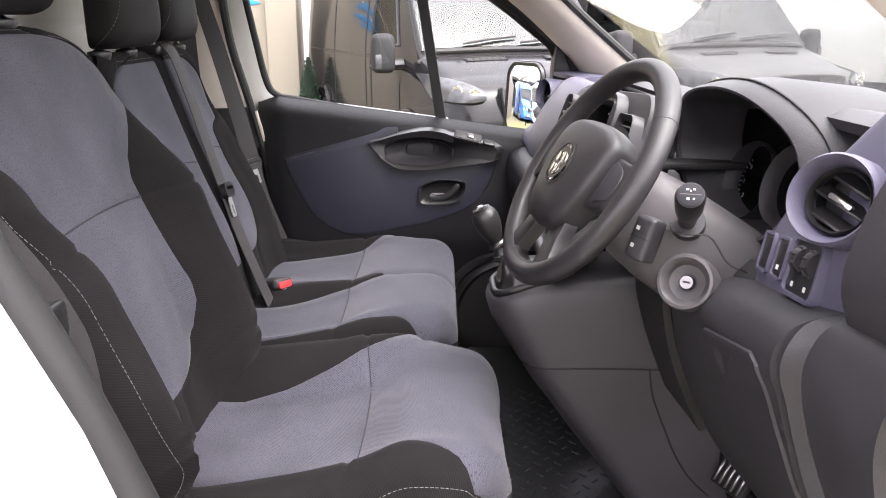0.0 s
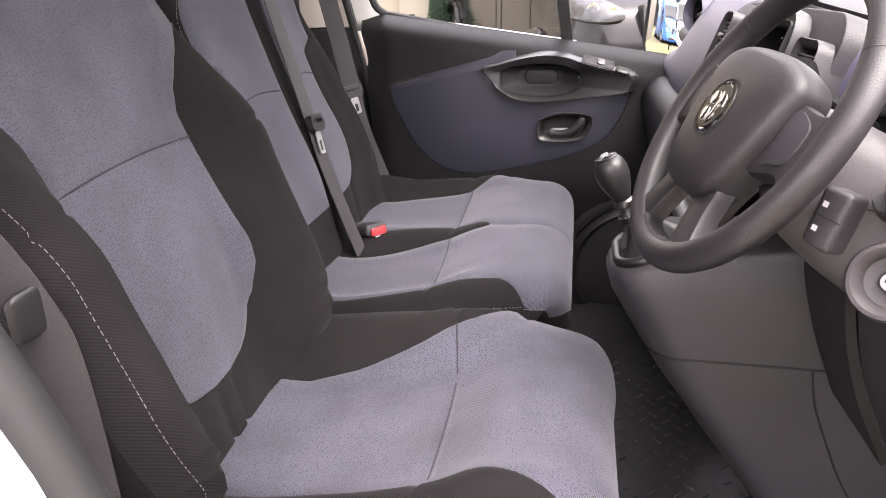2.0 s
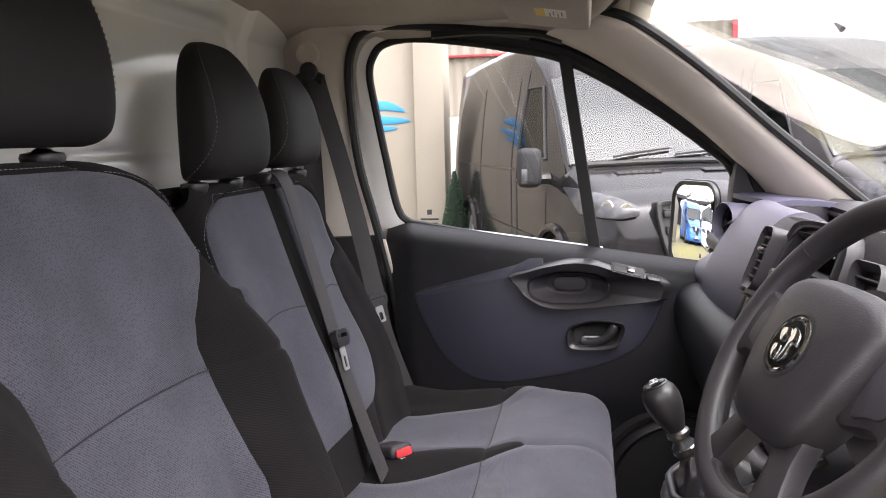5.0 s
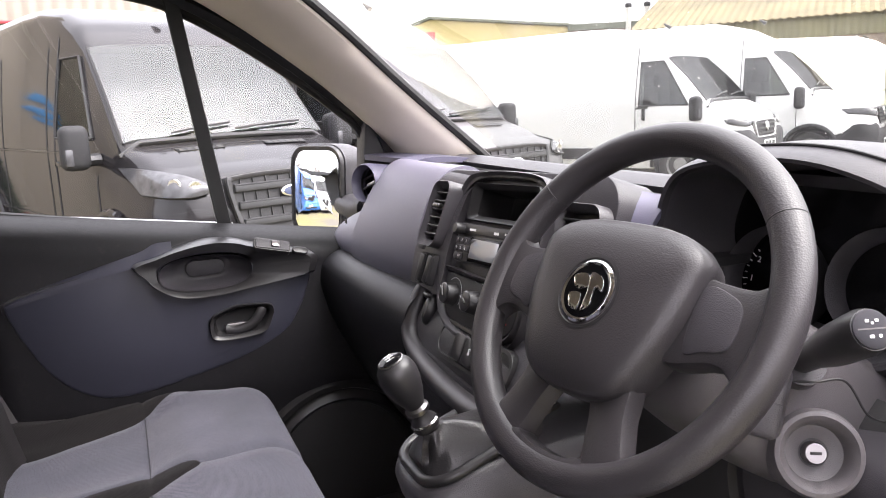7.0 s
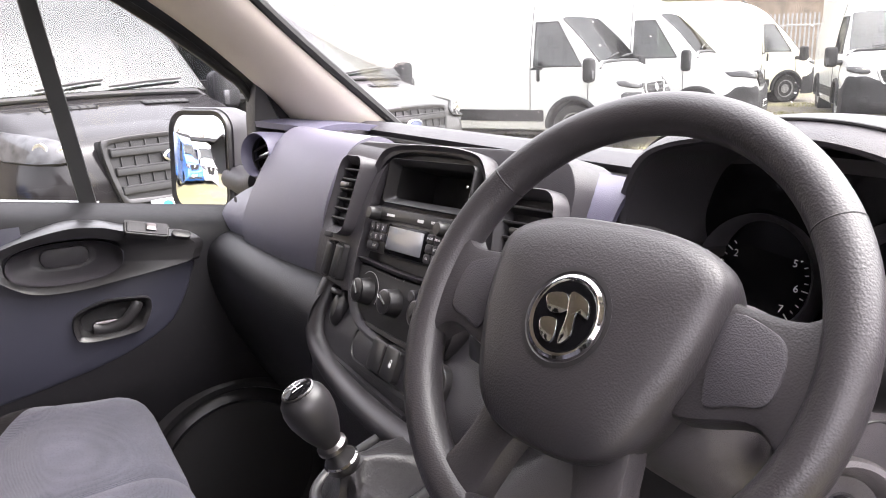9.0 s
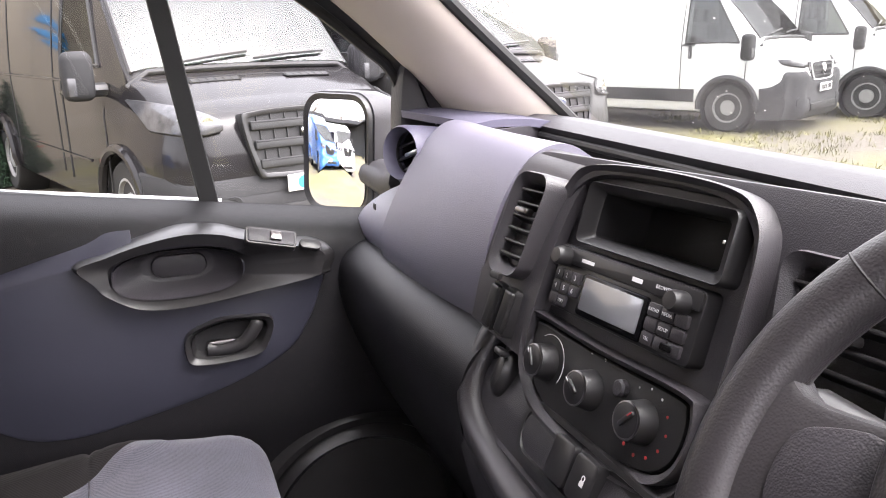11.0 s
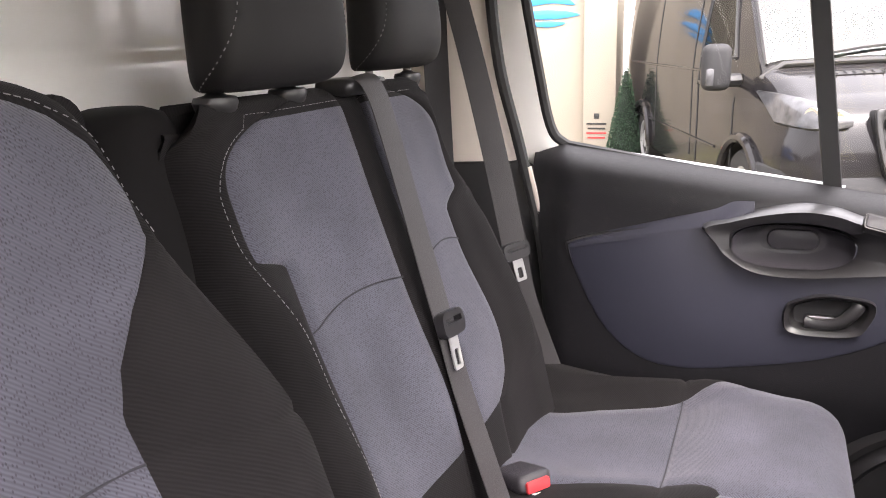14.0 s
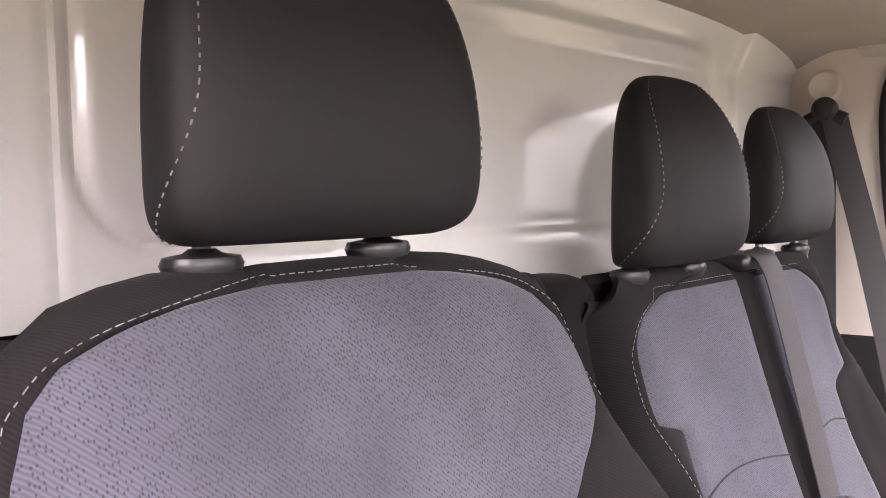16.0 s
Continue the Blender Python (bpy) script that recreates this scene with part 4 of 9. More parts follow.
    for z, x0, x1, y0, y1 in ((0.95, -0.60, -0.47, 1.32, 1.42), (1.20, -0.67, -0.55, 1.315, 1.43), (1.38, -0.735, -0.612, 1.318, 1.45), (1.46, -0.755, -0.632, 1.325, 1.465), (1.51, -0.76, -0.648, 1.338, 1.475), (1.54, -0.758, -0.657, 1.358, 1.48), (1.556, -0.75, -0.67, 1.385, 1.475), (1.562, -0.735, -0.69, 1.41, 1.46)):
        rings.append([Vector(((x0 + x1) / 2 + x, (y0 + y1) / 2 + y, z)) for x, y in rrect(x1 - x0, y1 - y0, min(x1 - x0, y1 - y0) * 0.42, 6)])
    part("back_side", loft(rings), BLACK_CLOTH, T)
    return T


driver_seat()
bench_seat()


# ---- seat belts ----
def tongue(parent, p, down, face, s=1.0):
    """The steel tongue and its black slider on a belt."""
    d = Vector(down).normalized()
    f = Vector(face).normalized()
    r = d.cross(f).normalized()
    m = frame_of(p, r, -d)
    o = rrect(0.066 * s, 0.034 * s, 0.012 * s, 4)
    i = rrect(0.05 * s, 0.008 * s, 0.003 * s, 4, 0, 0.004)
    t = part("belt_tongue", ring_plate(o, i, -0.006, 0.007, 0.003, m), PLASTIC_SMOOTH, parent, "black plastic belt slider")
    o2 = rrect(0.026 * s, 0.046 * s, 0.005 * s, 4, 0, -0.040 * s)
    i2 = rrect(0.012 * s, 0.022 * s, 0.003 * s, 4, 0, -0.046 * s)
    part("latch_plate", ring_plate(o2, i2, 0.0, 0.003, 0.0008, m), PLATED, t, "bright steel latch plate")
    return t


def belts():
    B = thing("seat_belt", (-0.4, 1.7, 0.97), "charcoal seat belt of the middle seat with steel tongue", "seat belt", "seat belts")
    run = smooth_line([(-0.655, 1.760, 1.565), (-0.612, 1.757, 1.574), (-0.590, 1.754, 1.557), (-0.570, 1.752, 1.50), (-0.530, 1.747, 1.36), (-0.498, 1.742, 1.25), (-0.474, 1.735, 1.17), (-0.435, 1.722, 1.07), (-0.40, 1.71, 0.985)], 6)
    part("webbing", ribbon(run, 0.047, 0.0016, (0.05, 1, 0.12)), WEBBING, B, "woven charcoal webbing")
    tongue(B, (-0.490, 1.744, 1.252), (0.25, -0.13, -0.96), (0.95, 0, 0.25))
    B2 = thing("seat_belt", (-0.42, 2.2, 0.97), "charcoal seat belt of the window seat with steel tongue", "seat belt", "seat belts")
    run = smooth_line([(-0.690, 2.238, 1.79), (-0.670, 2.232, 1.72), (-0.624, 2.212, 1.575), (-0.570, 2.188, 1.382), (-0.536, 2.172, 1.245), (-0.515, 2.172, 1.14), (-0.46, 2.19, 0.97)], 6)
    part("webbing", ribbon(run, 0.046, 0.0016, (0.80, 0.58, 0.2)), WEBBING, B2, "woven charcoal webbing")
    part("webbing", ribbon([(-0.712, 2.240, 1.79), (-0.704, 2.226, 1.6), (-0.696, 2.222, 1.35), (-0.69, 2.222, 0.7)], 0.047, 0.0016, (0.85, 0.5, 0)), WEBBING, B2, "woven charcoal webbing")
    tongue(B2, (-0.532, 2.167, 1.238), (0.25, -0.05, -0.95), (0.80, -0.55, 0.2), 0.9)
    an = part("belt_guide", tube(smooth_line([(-0.738, 2.235, 1.782), (-0.708, 2.243, 1.795), (-0.675, 2.25, 1.782)], 5), 0.015, 10), PLASTIC_SMOOTH, B2, "black belt guide loop")
    part("guide_bolt", lathe([(0.022, -0.01), (0.022, 0.006), (0.016, 0.012), (0.002, 0.013)], 16, frame_of((-0.705, 2.232, 1.805), (1, 0.15, 0), (0, 0, 1))), PLASTIC_SMOOTH, an)
    B3 = thing("seat_belt", (-0.39, 0.77, 0.9), "charcoal seat belt of the driver hanging beside the seat", "seat belt", "seat belts")
    run = smooth_line([(-0.66, 0.62, 1.78), (-0.56, 0.685, 1.60), (-0.47, 0.735, 1.44), (-0.412, 0.758, 1.325), (-0.395, 0.766, 1.22), (-0.39, 0.77, 0.90)], 6)
    part("webbing", ribbon(run, 0.046, 0.0016, (0.85, 0.35, 0.3)), WEBBING, B3, "woven charcoal webbing")
    hold = [[Vector((-0.400 + 0.42 * a, 0.750 + 0.9 * a + d, 1.318 + b)) for a, b in rrect(0.022 * k, 0.044 * k, 0.010 * k, 5)] for d, k in ((0.006, 1.0), (-0.004, 1.0), (-0.010, 0.9), (-0.013, 0.6))]
    part("belt_holder", loft(hold), PLASTIC_SMOOTH, B3, "black plastic belt holder")
    C = thing("belt_buckle", (-0.39, 1.80, 0.98), "black belt buckle with a red release button", "buckle")
    m = frame_of((-0.40, 1.79, 1.01), (0.55, 0.84, -0.05), (0.85, -0.5, 0.25))
    part("buckle_body", box((0, -0.012, 0), (0.06, 0.07, 0.026), 0.009, 3, m), PLASTIC, C)
    part("release_button", box((0, 0.024, 0.004), (0.042, 0.009, 0.017), 0.004, 2, m), RED, C, "red release button")
    part("button_mark", box((0, 0.0245, 0.0145), (0.022, 0.006, 0.001), 0.0004, 1, m), INK, C)
    A = thing("belt_anchor", (-0.715, 2.26, 1.844), "cream belt height cap on the pillar", "belt anchor")
    mm = frame_of((-0.715, 2.258, 1.848), (1, 0.15, 0), (0, 0, 1))
    part("cap", lathe([(0.03, -0.012), (0.032, 0.004), (0.026, 0.013), (0.02, 0.012), (0.012, 0.006), (0.002, 0.005)], 24, mm), CREAM, A)
    part("slide", box((0, -0.035, -0.004), (0.03, 0.09, 0.014), 0.006, 2, mm), CREAM, A)


belts()

# ---- dashboard ----
DASH = thing("dashboard", (0.5, 1.47, 0.66), "black and lavender moulded dashboard with radio and vents", "dashboard")


def swept(prof_a, prof_b, ya, yb, n=16, m=10, bow=0.0, thick=0.012):
    """A moulding between two side profiles (x, z), at ya and yb."""
    A, B = smooth_line([(x, 0, z) for x, z in prof_a], m), smooth_line([(x, 0, z) for x, z in prof_b], m)
    k = len(A) - 1

    def at(u, v):
        i = min(int(round(v * k)), k)
        p = A[i].lerp(B[i], u)
        return Vector((p.x - bow * math.sin(math.pi * u), ya + (yb - ya) * u, p.z))
    return sheet(at, n, k, thick)


# soft pad under the windscreen
part("top_pad", sheet(lambda u, v: Vector((0.50 + 0.5 * v, 0.60 + 1.76 * u, 1.462 - 0.012 * (1 - min(1, v / 0.06)) ** 2 - (0.11 + 0.03 * sm(0.45, 0.7, u)) * v ** 1.5 + 0.035 * (1 - sm(0.36, 0.46, u)) * (1 - 0.6 * v))), 50, 20, 0.015), PLASTIC, DASH, "black grained pad below the windscreen")
part("tray_back", swept([(0.505, 1.447), (0.56, 1.440), (0.575, 1.41), (0.57, 1.375)], [(0.505, 1.447), (0.56, 1.440), (0.575, 1.41), (0.57, 1.375)], 2.16, 1.30, 12, 5), PLASTIC_DARK, DASH)
part("tray_lip", tube([(0.496, 2.15, 1.449), (0.494, 1.72, 1.449), (0.494, 1.31, 1.449)], 0.006, 8), PLASTIC_SMOOTH, DASH)
part("tray_floor", box((0.465, 1.73, 1.385), (0.23, 0.9, 0.012), 0.003), PLASTIC_DARK, DASH)
part("tray_end", sheet(lambda u, v: Vector((0.33 + 0.18 * u, 2.15 - 0.06 * (1 - u), 1.465 - 0.085 * v)), 6, 4, 0.008), PLASTIC, DASH)

# passenger's side: lavender panel, top shelf and black lower moulding
part("airbag_panel", swept([(0.405, 1.45), (0.38, 1.463), (0.350, 1.457), (0.315, 1.42), (0.274, 1.352), (0.253, 1.297), (0.257, 1.253)],
                           [(0.40, 1.452), (0.37, 1.468), (0.335, 1.46), (0.302, 1.42), (0.28, 1.36), (0.275, 1.305), (0.283, 1.262)], 2.185, 1.832, 24, 6, 0.008), LAVENDER, DASH, "lavender grained panel with worn patch")
part("vent_cheek", swept([(0.40, 1.455), (0.37, 1.44), (0.338, 1.408), (0.298, 1.362), (0.264, 1.325), (0.250, 1.29), (0.257, 1.253)], [(0.41, 1.37), (0.37, 1.362), (0.33, 1.352), (0.285, 1.335), (0.25, 1.31), (0.24, 1.28), (0.25, 1.25)], 2.187, 2.335, 8, 6), LAVENDER, DASH)
part("vent_shelf", swept([(0.52, 1.458), (0.46, 1.466), (0.38, 1.47), (0.33, 1.468)], [(0.515, 1.458), (0.47, 1.464), (0.42, 1.466), (0.385, 1.462)], 2.34, 2.13, 8, 5), BLUE_PLASTIC, DASH)
part("airbag_mark", box((0.2365, 2.2, 1.345), (0.002, 0.012, 0.010), 0.0005, 1), PLASTIC_DARK, DASH)
part("lower_moulding", swept([(0.27, 1.252), (0.232, 1.25), (0.205, 1.225), (0.205, 1.17), (0.235, 1.08), (0.30, 0.96), (0.40, 0.83), (0.58, 0.72)],
                             [(0.295, 1.262), (0.262, 1.258), (0.232, 1.228), (0.228, 1.17), (0.25, 1.08), (0.31, 0.96), (0.40, 0.83), (0.58, 0.72)], 2.335, 1.79, 20, 6, 0.006), PLASTIC_SHADED, DASH, "black grained moulding round the glove box")
part("lower_moulding_end", box((0.30, 1.785, 1.22), (0.09, 0.02, 0.09), 0.02, 3), PLASTIC_SHADED, DASH)
g1 = smooth_line([(0.217, 2.24, 1.165), (0.225, 2.05, 1.17), (0.236, 1.86, 1.172)], 8)
part("glove_box_gap", tube(g1, 0.003, 6), PLASTIC_DARK, DASH)
gl = part("glove_box_lid", swept([(0.232, 1.16), (0.248, 1.09), (0.30, 0.985)], [(0.243, 1.165), (0.257, 1.09), (0.306, 0.985)], 2.23, 1.84, 12, 6, 0.004), PLASTIC_SHADED, DASH, "black glove box lid")
part("catch", box((0.228, 1.97, 1.135), (0.018, 0.08, 0.03), 0.006, 2, None), PLASTIC_DARK, gl)
part("catch_tongue", box((0.222, 1.965, 1.145), (0.008, 0.06, 0.014), 0.003, 2), PLASTIC_SMOOTH, gl)
part("glove_label", box((0.218, 2.075, 1.20), (0.002, 0.03, 0.006), 0.0004, 1), INK, gl)


def round_vent(c, axis, r, mat, pod_len, tilt=0.0, inner=0.72):
    """A round swivelling air vent in a flared pod."""
    z = Vector(axis).normalized()
    rgt = Vector((0, 0, 1)).cross(z).normalized()
    m = frame_of(c, rgt, z.cross(rgt))
    pod = part("air_vent", lathe([(r * 0.92, -pod_len), (r * 1.0, -pod_len * 0.4), (r * 1.02, -0.006), (r * 1.0, 0.004), (r * 0.95, 0.008), (r * 0.88, 0.004), (r * 0.8, -0.012), (r * inner, -0.03)], 44, m, cap=False), mat, DASH, "round air vent with flared surround")
    part("vent_barrel", lathe([(r * inner, -0.014), (r * (inner + 0.02), -0.02), (r * inner, -0.05), (0.002, -0.052)], 36, m, cap=False), PLASTIC_DARK, pod)
    part("vent_ring", lathe([(r * inner, -0.02), (r * (inner + 0.03), -0.014), (r * inner, -0.010), (r * (inner - 0.05), -0.014), (r * (inner - 0.05), -0.022)], 36, m, cap=False), PLASTIC_SMOOTH, pod)
    t = m @ Matrix.Rotation(radians(tilt), 4, "Z")
    for k in (-0.45, 0.0, 0.45):
        wdt = 2 * math.sqrt(max(0.05, (inner * 0.95) ** 2 - k * k)) * r
        part("vent_slat", box((0, k * r, -0.026), (wdt, 0.004, 0.022), 0.0015, 1, t @ Matrix.Translation((0, k * r, -0.026)) @ Matrix.Rotation(radians(28), 4, "X") @ Matrix.Translation((0, -k * r, 0.026))), PLASTIC_SMOOTH, pod)
    part("vent_tab", box((0, 0, -0.018), (0.03, 0.006, 0.008), 0.002, 2, t), STEEL, pod)
    return pod


round_vent((0.292, 2.215, 1.424), (-0.92, -0.38, 0.10), 0.044, BLUE_PLASTIC, 0.11, 20, 0.86)

# ---- centre stack ----
STK = frame_of((0.302, 1.597, 1.371), (0.064, -1, 0.043), (0.33, 0, 1))


def stk(a, b, c=0.0):
    return STK @ Vector((a, b, c))




def bin_hollow():
    return [loft([[STK @ Vector((x, y, h)) for x, y in rrect(0.168, 0.046, 0.006, 5, 0.016, 0.069)] for h in (-0.07, 0.05)])]


part("stack_backing", carve(slab(rrect(0.52, 0.27, 0.05, 6, 0.0, -0.01), -0.08, -0.012, 0.004, STK), bin_hollow()), PLASTIC, DASH, "black centre panel")
sur_o = [(p.x, p.y) for p in smooth_line([(-0.150, 0.06, 0), (-0.136, 0.100, 0), (-0.10, 0.116, 0), (0.0, 0.121, 0), (0.10, 0.116, 0), (0.136, 0.100, 0), (0.150, 0.06, 0), (0.150, -0.06, 0), (0.140, -0.125, 0), (0.10, -0.15, 0), (0.0, -0.158, 0), (-0.08, -0.15, 0), (-0.128, -0.12, 0), (-0.150, -0.05, 0)], 6, closed=True)][::-1]
sur_o = [(a * 0.87 if a < 0 else a * 0.945, b if b > 0 else b * 0.95) for a, b in sur_o]
sc_ = Vector((0.0, -0.008))
sur_n = [(p[0] - (p[0] - sc_.x) / math.hypot(p[0] - sc_.x, p[1] - sc_.y) * 0.0125, p[1] - (p[1] - sc_.y) / math.hypot(p[0] - sc_.x, p[1] - sc_.y) * 0.0125) for p in sur_o]
part("stack_surround", ring_plate(sur_o, sur_n, -0.05, 0.011, 0.004, STK, zin=0.002), PLASTIC_MID, DASH, "black moulded surround")
part("stack_face", carve(slab(sur_n, -0.04, -0.0072, 0.001, STK), bin_hollow()), PLASTIC_MID, DASH, "black centre panel face")
def dome(u, v):
    q = math.pi * u
    a = -0.148 * math.copysign(abs(math.cos(q)) ** 0.55, math.cos(q))
    b = 0.02 + 0.097 * math.sin(q) ** 0.5
    p = stk((a * 0.87 if a < 0 else a * 0.945) * (1 + 0.10 * v), b, 0.006) + Vector((0.15 * v, 0, -0.055 * v * v - 0.012 * v))
    return p


part("stack_hood", sheet(dome, 40, 8, 0.006), PLASTIC, DASH, "smooth domed hood over the centre panel")
# storage bin with glossy black mouth
o, i = rrect(0.200, 0.062, 0.008, 5, 0.016, 0.069), rrect(0.166, 0.044, 0.006, 5, 0.016, 0.069)
binp = part("storage_bin", ring_plate(o, i, -0.06, 0.012, 0.003, STK, zin=0.004), PLASTIC_SMOOTH, DASH, "black bin frame above the radio")
part("bin_mouth", slab(rrect(0.18, 0.052, 0.004, 4, 0.016, 0.069), -0.066, -0.060, 0.001, STK), PLASTIC_DARK, binp, "deep black bin mouth")
part("bin_pin", box((0.107, 0.073, 0.0125), (0.003, 0.003, 0.001), 0.0005, 1, STK), STEEL, binp)
# radio
RAD = part("radio", slab(rrect(0.206, 0.064, 0.006, 4, 0.001, 0.001), -0.04, 0.010, 0.002, STK), PLASTIC_SMOOTH, DASH, "black car radio with small display")
part("radio_upper", slab(rrect(0.202, 0.016, 0.003, 4, 0.001, 0.0235), 0.008, 0.0125, 0.001, STK), PLASTIC_SMOOTH, RAD)
part("radio_window", slab(rrect(0.096, 0.040, 0.004, 4, -0.003, -0.008), 0.008, 0.0125, 0.001, STK), SCREEN, RAD)
part("radio_display", slab(rrect(0.086, 0.031, 0.002, 3, -0.004, -0.007), 0.0115, 0.0132, 0.0003, STK), LCD, RAD, "grey radio display")
for a, b in ((-0.084, 0.021), (0.084, 0.018)):
    kn = part("radio_knob", lathe([(0.0095, 0.009), (0.0095, 0.024), (0.0075, 0.028), (0.002, 0.0285)], 22, STK @ Matrix.Translation((a, b, 0))), PLASTIC_SMOOTH, RAD, "round volume knob")
for r in range(3):
    for c in range(3):
        if r == 2 and c == 2:
            continue
        part("radio_button", slab(rrect(0.0125, 0.0112, 0.002, 2, -0.0905 + c * 0.0142, 0.0035 - r * 0.0128), 0.009, 0.0135, 0.001, STK), PLASTIC, RAD)
for k, txt in enumerate("123456"):
    words(txt, 0.007, STK @ Matrix.Translation((-0.0905 + (k % 3) * 0.0142, 0.0035 - (k // 3) * 0.0128, 0.0137)), INK, RAD, "button_number", depth=0.0001)
words("TEXT", 0.0042, STK @ Matrix.Translation((-0.0763, -0.0221, 0.0137)), INK, RAD, depth=0.0001)
for r, row in enumerate((("RADIO", "MEDIA", ""), ("", "SETUP", ""), ("TEL", "", ""))):
    for c in range(3):
        part("radio_button", slab(rrect(0.0150, 0.0112, 0.002, 2, 0.0545 + c * 0.0165, 0.004 - r * 0.0125), 0.009, 0.0135, 0.001, STK), PLASTIC, RAD)
        if row[c]:
            words(row[c], 0.0042, STK @ Matrix.Translation((0.0545 + c * 0.0165, 0.004 - r * 0.0125, 0.0137)), INK, RAD, depth=0.0001)
words("BROWSE", 0.0048, STK @ Matrix.Translation((0.058, 0.0235, 0.0127)), INK, RAD, depth=0.0001)
part("radio_mark", box((-0.050, 0.0225, 0.0127), (0.02, 0.0035, 0.0004), 0.0001, 1, STK), INK, RAD)
part("radio_mark", box((0.024, 0.0225, 0.0127), (0.014, 0.004, 0.0004), 0.0001, 1, STK), INK, RAD)
part("usb_slot", box((0.080, -0.021, 0.0140), (0.014, 0.006, 0.002), 0.001, 1, STK), SCREEN, RAD)
# heater panel
hv = [(p.x, p.y) for p in smooth_line([(-0.112, -0.055, 0), (-0.10, -0.048, 0), (0.0, -0.052, 0), (0.10, -0.052, 0), (0.116, -0.06, 0), (0.118, -0.085, 0), (0.108, -0.108, 0), (0.08, -0.122, 0), (0.0, -0.13, 0), (-0.07, -0.12, 0), (-0.104, -0.095, 0)], 5, closed=True)][::-1]
hv = [(a - 0.002, b - 0.004) for a, b in hv]
HV = part("heater_panel", slab(hv, -0.03, 0.0065, 0.002, STK), PLASTIC_DARK, DASH, "black heater control panel with three knobs")
for n_, (a, b) in enumerate(((-0.079, -0.086), (-0.004, -0.088), (0.071, -0.088))):
    mk = STK @ Matrix.Translation((a, b, 0))
    kn = part("heater_knob", lathe([(0.0195, 0.005), (0.0185, 0.009), (0.0165, 0.022), (0.0150, 0.0252), (0.012, 0.0262), (0.002, 0.0262)], 32, mk), PLASTIC_SMOOTH, HV, "round black heater knob")
    part("knob_ring", lathe([(0.0158, 0.0235), (0.0164, 0.0252), (0.0150, 0.0258), (0.0146, 0.0245)], 32, mk, cap=False), DARK_STEEL, kn)
    part("knob_grip", box((0, 0.003, 0.0268), (0.005, 0.020, 0.004), 0.002, 2, mk @ Matrix.Rotation(radians((35, 60, -40)[n_]), 4, "Z")), PLASTIC_SMOOTH, kn)
    part("knob_pointer", box((0, 0.010, 0.0289), (0.0012, 0.006, 0.0003), 0.0001, 1, mk @ Matrix.Rotation(radians((35, 60, -40)[n_]), 4, "Z")), RED if n_ == 2 else INK, kn)
    arc = [mk @ Vector((0.0275 * math.cos(q), 0.0275 * math.sin(q), 0.0065)) for q in [radians(-30 + 12 * k) for k in range(14)]]
    if n_ == 0:
        part("scale_arc", tube(arc, 0.0005, 4), INK, HV)
    elif n_ == 1:
        for k, t_ in enumerate("1234"):
            q = radians(150 - 38 * k)
            words(t_, 0.0085, STK @ Matrix.Translation((a + 0.031 * math.cos(q), b + 0.031 * math.sin(q), 0.0062)), INK, HV, "scale_number", depth=0.0001)
    else:
        for k in range(9):
            q = radians(120 - 30 * k)
            part("scale_dot", lathe([(0.0011 + 0.0001 * k, 0.006), (0.0011 + 0.0001 * k, 0.0066), (0.0002, 0.0067)], 8, STK @ Matrix.Translation((a + 0.029 * math.cos(q), b + 0.029 * math.sin(q), 0.0))), RED_INK if k > 2 else INK, HV)
brk_o = [(a * 1.13 - 0.002, -0.092 + (b + 0.092) * 1.24) for a, b in hv]
part("heater_rim", ring_plate(brk_o, [(a * 1.03, -0.092 + (b + 0.092) * 1.05) for a, b in hv], -0.03, 0.013, 0.004, STK, zin=0.008), PLASTIC_MID, HV, "raised rim round the heater controls")
part("heater_button", lathe([(0.008, 0.005), (0.008, 0.012), (0.006, 0.014), (0.002, 0.014)], 18, STK @ Matrix.Translation((0.038, -0.071, 0))), PLASTIC, HV)
part("scale_mark", box((0.030, -0.088, 0.0063), (0.006, 0.006, 0.0003), 0.0001, 1, STK), INK, HV)
part("scale_mark", box((0.040, -0.094, 0.0063), (0.008, 0.003, 0.0003), 0.0001, 1, STK), INK, HV)


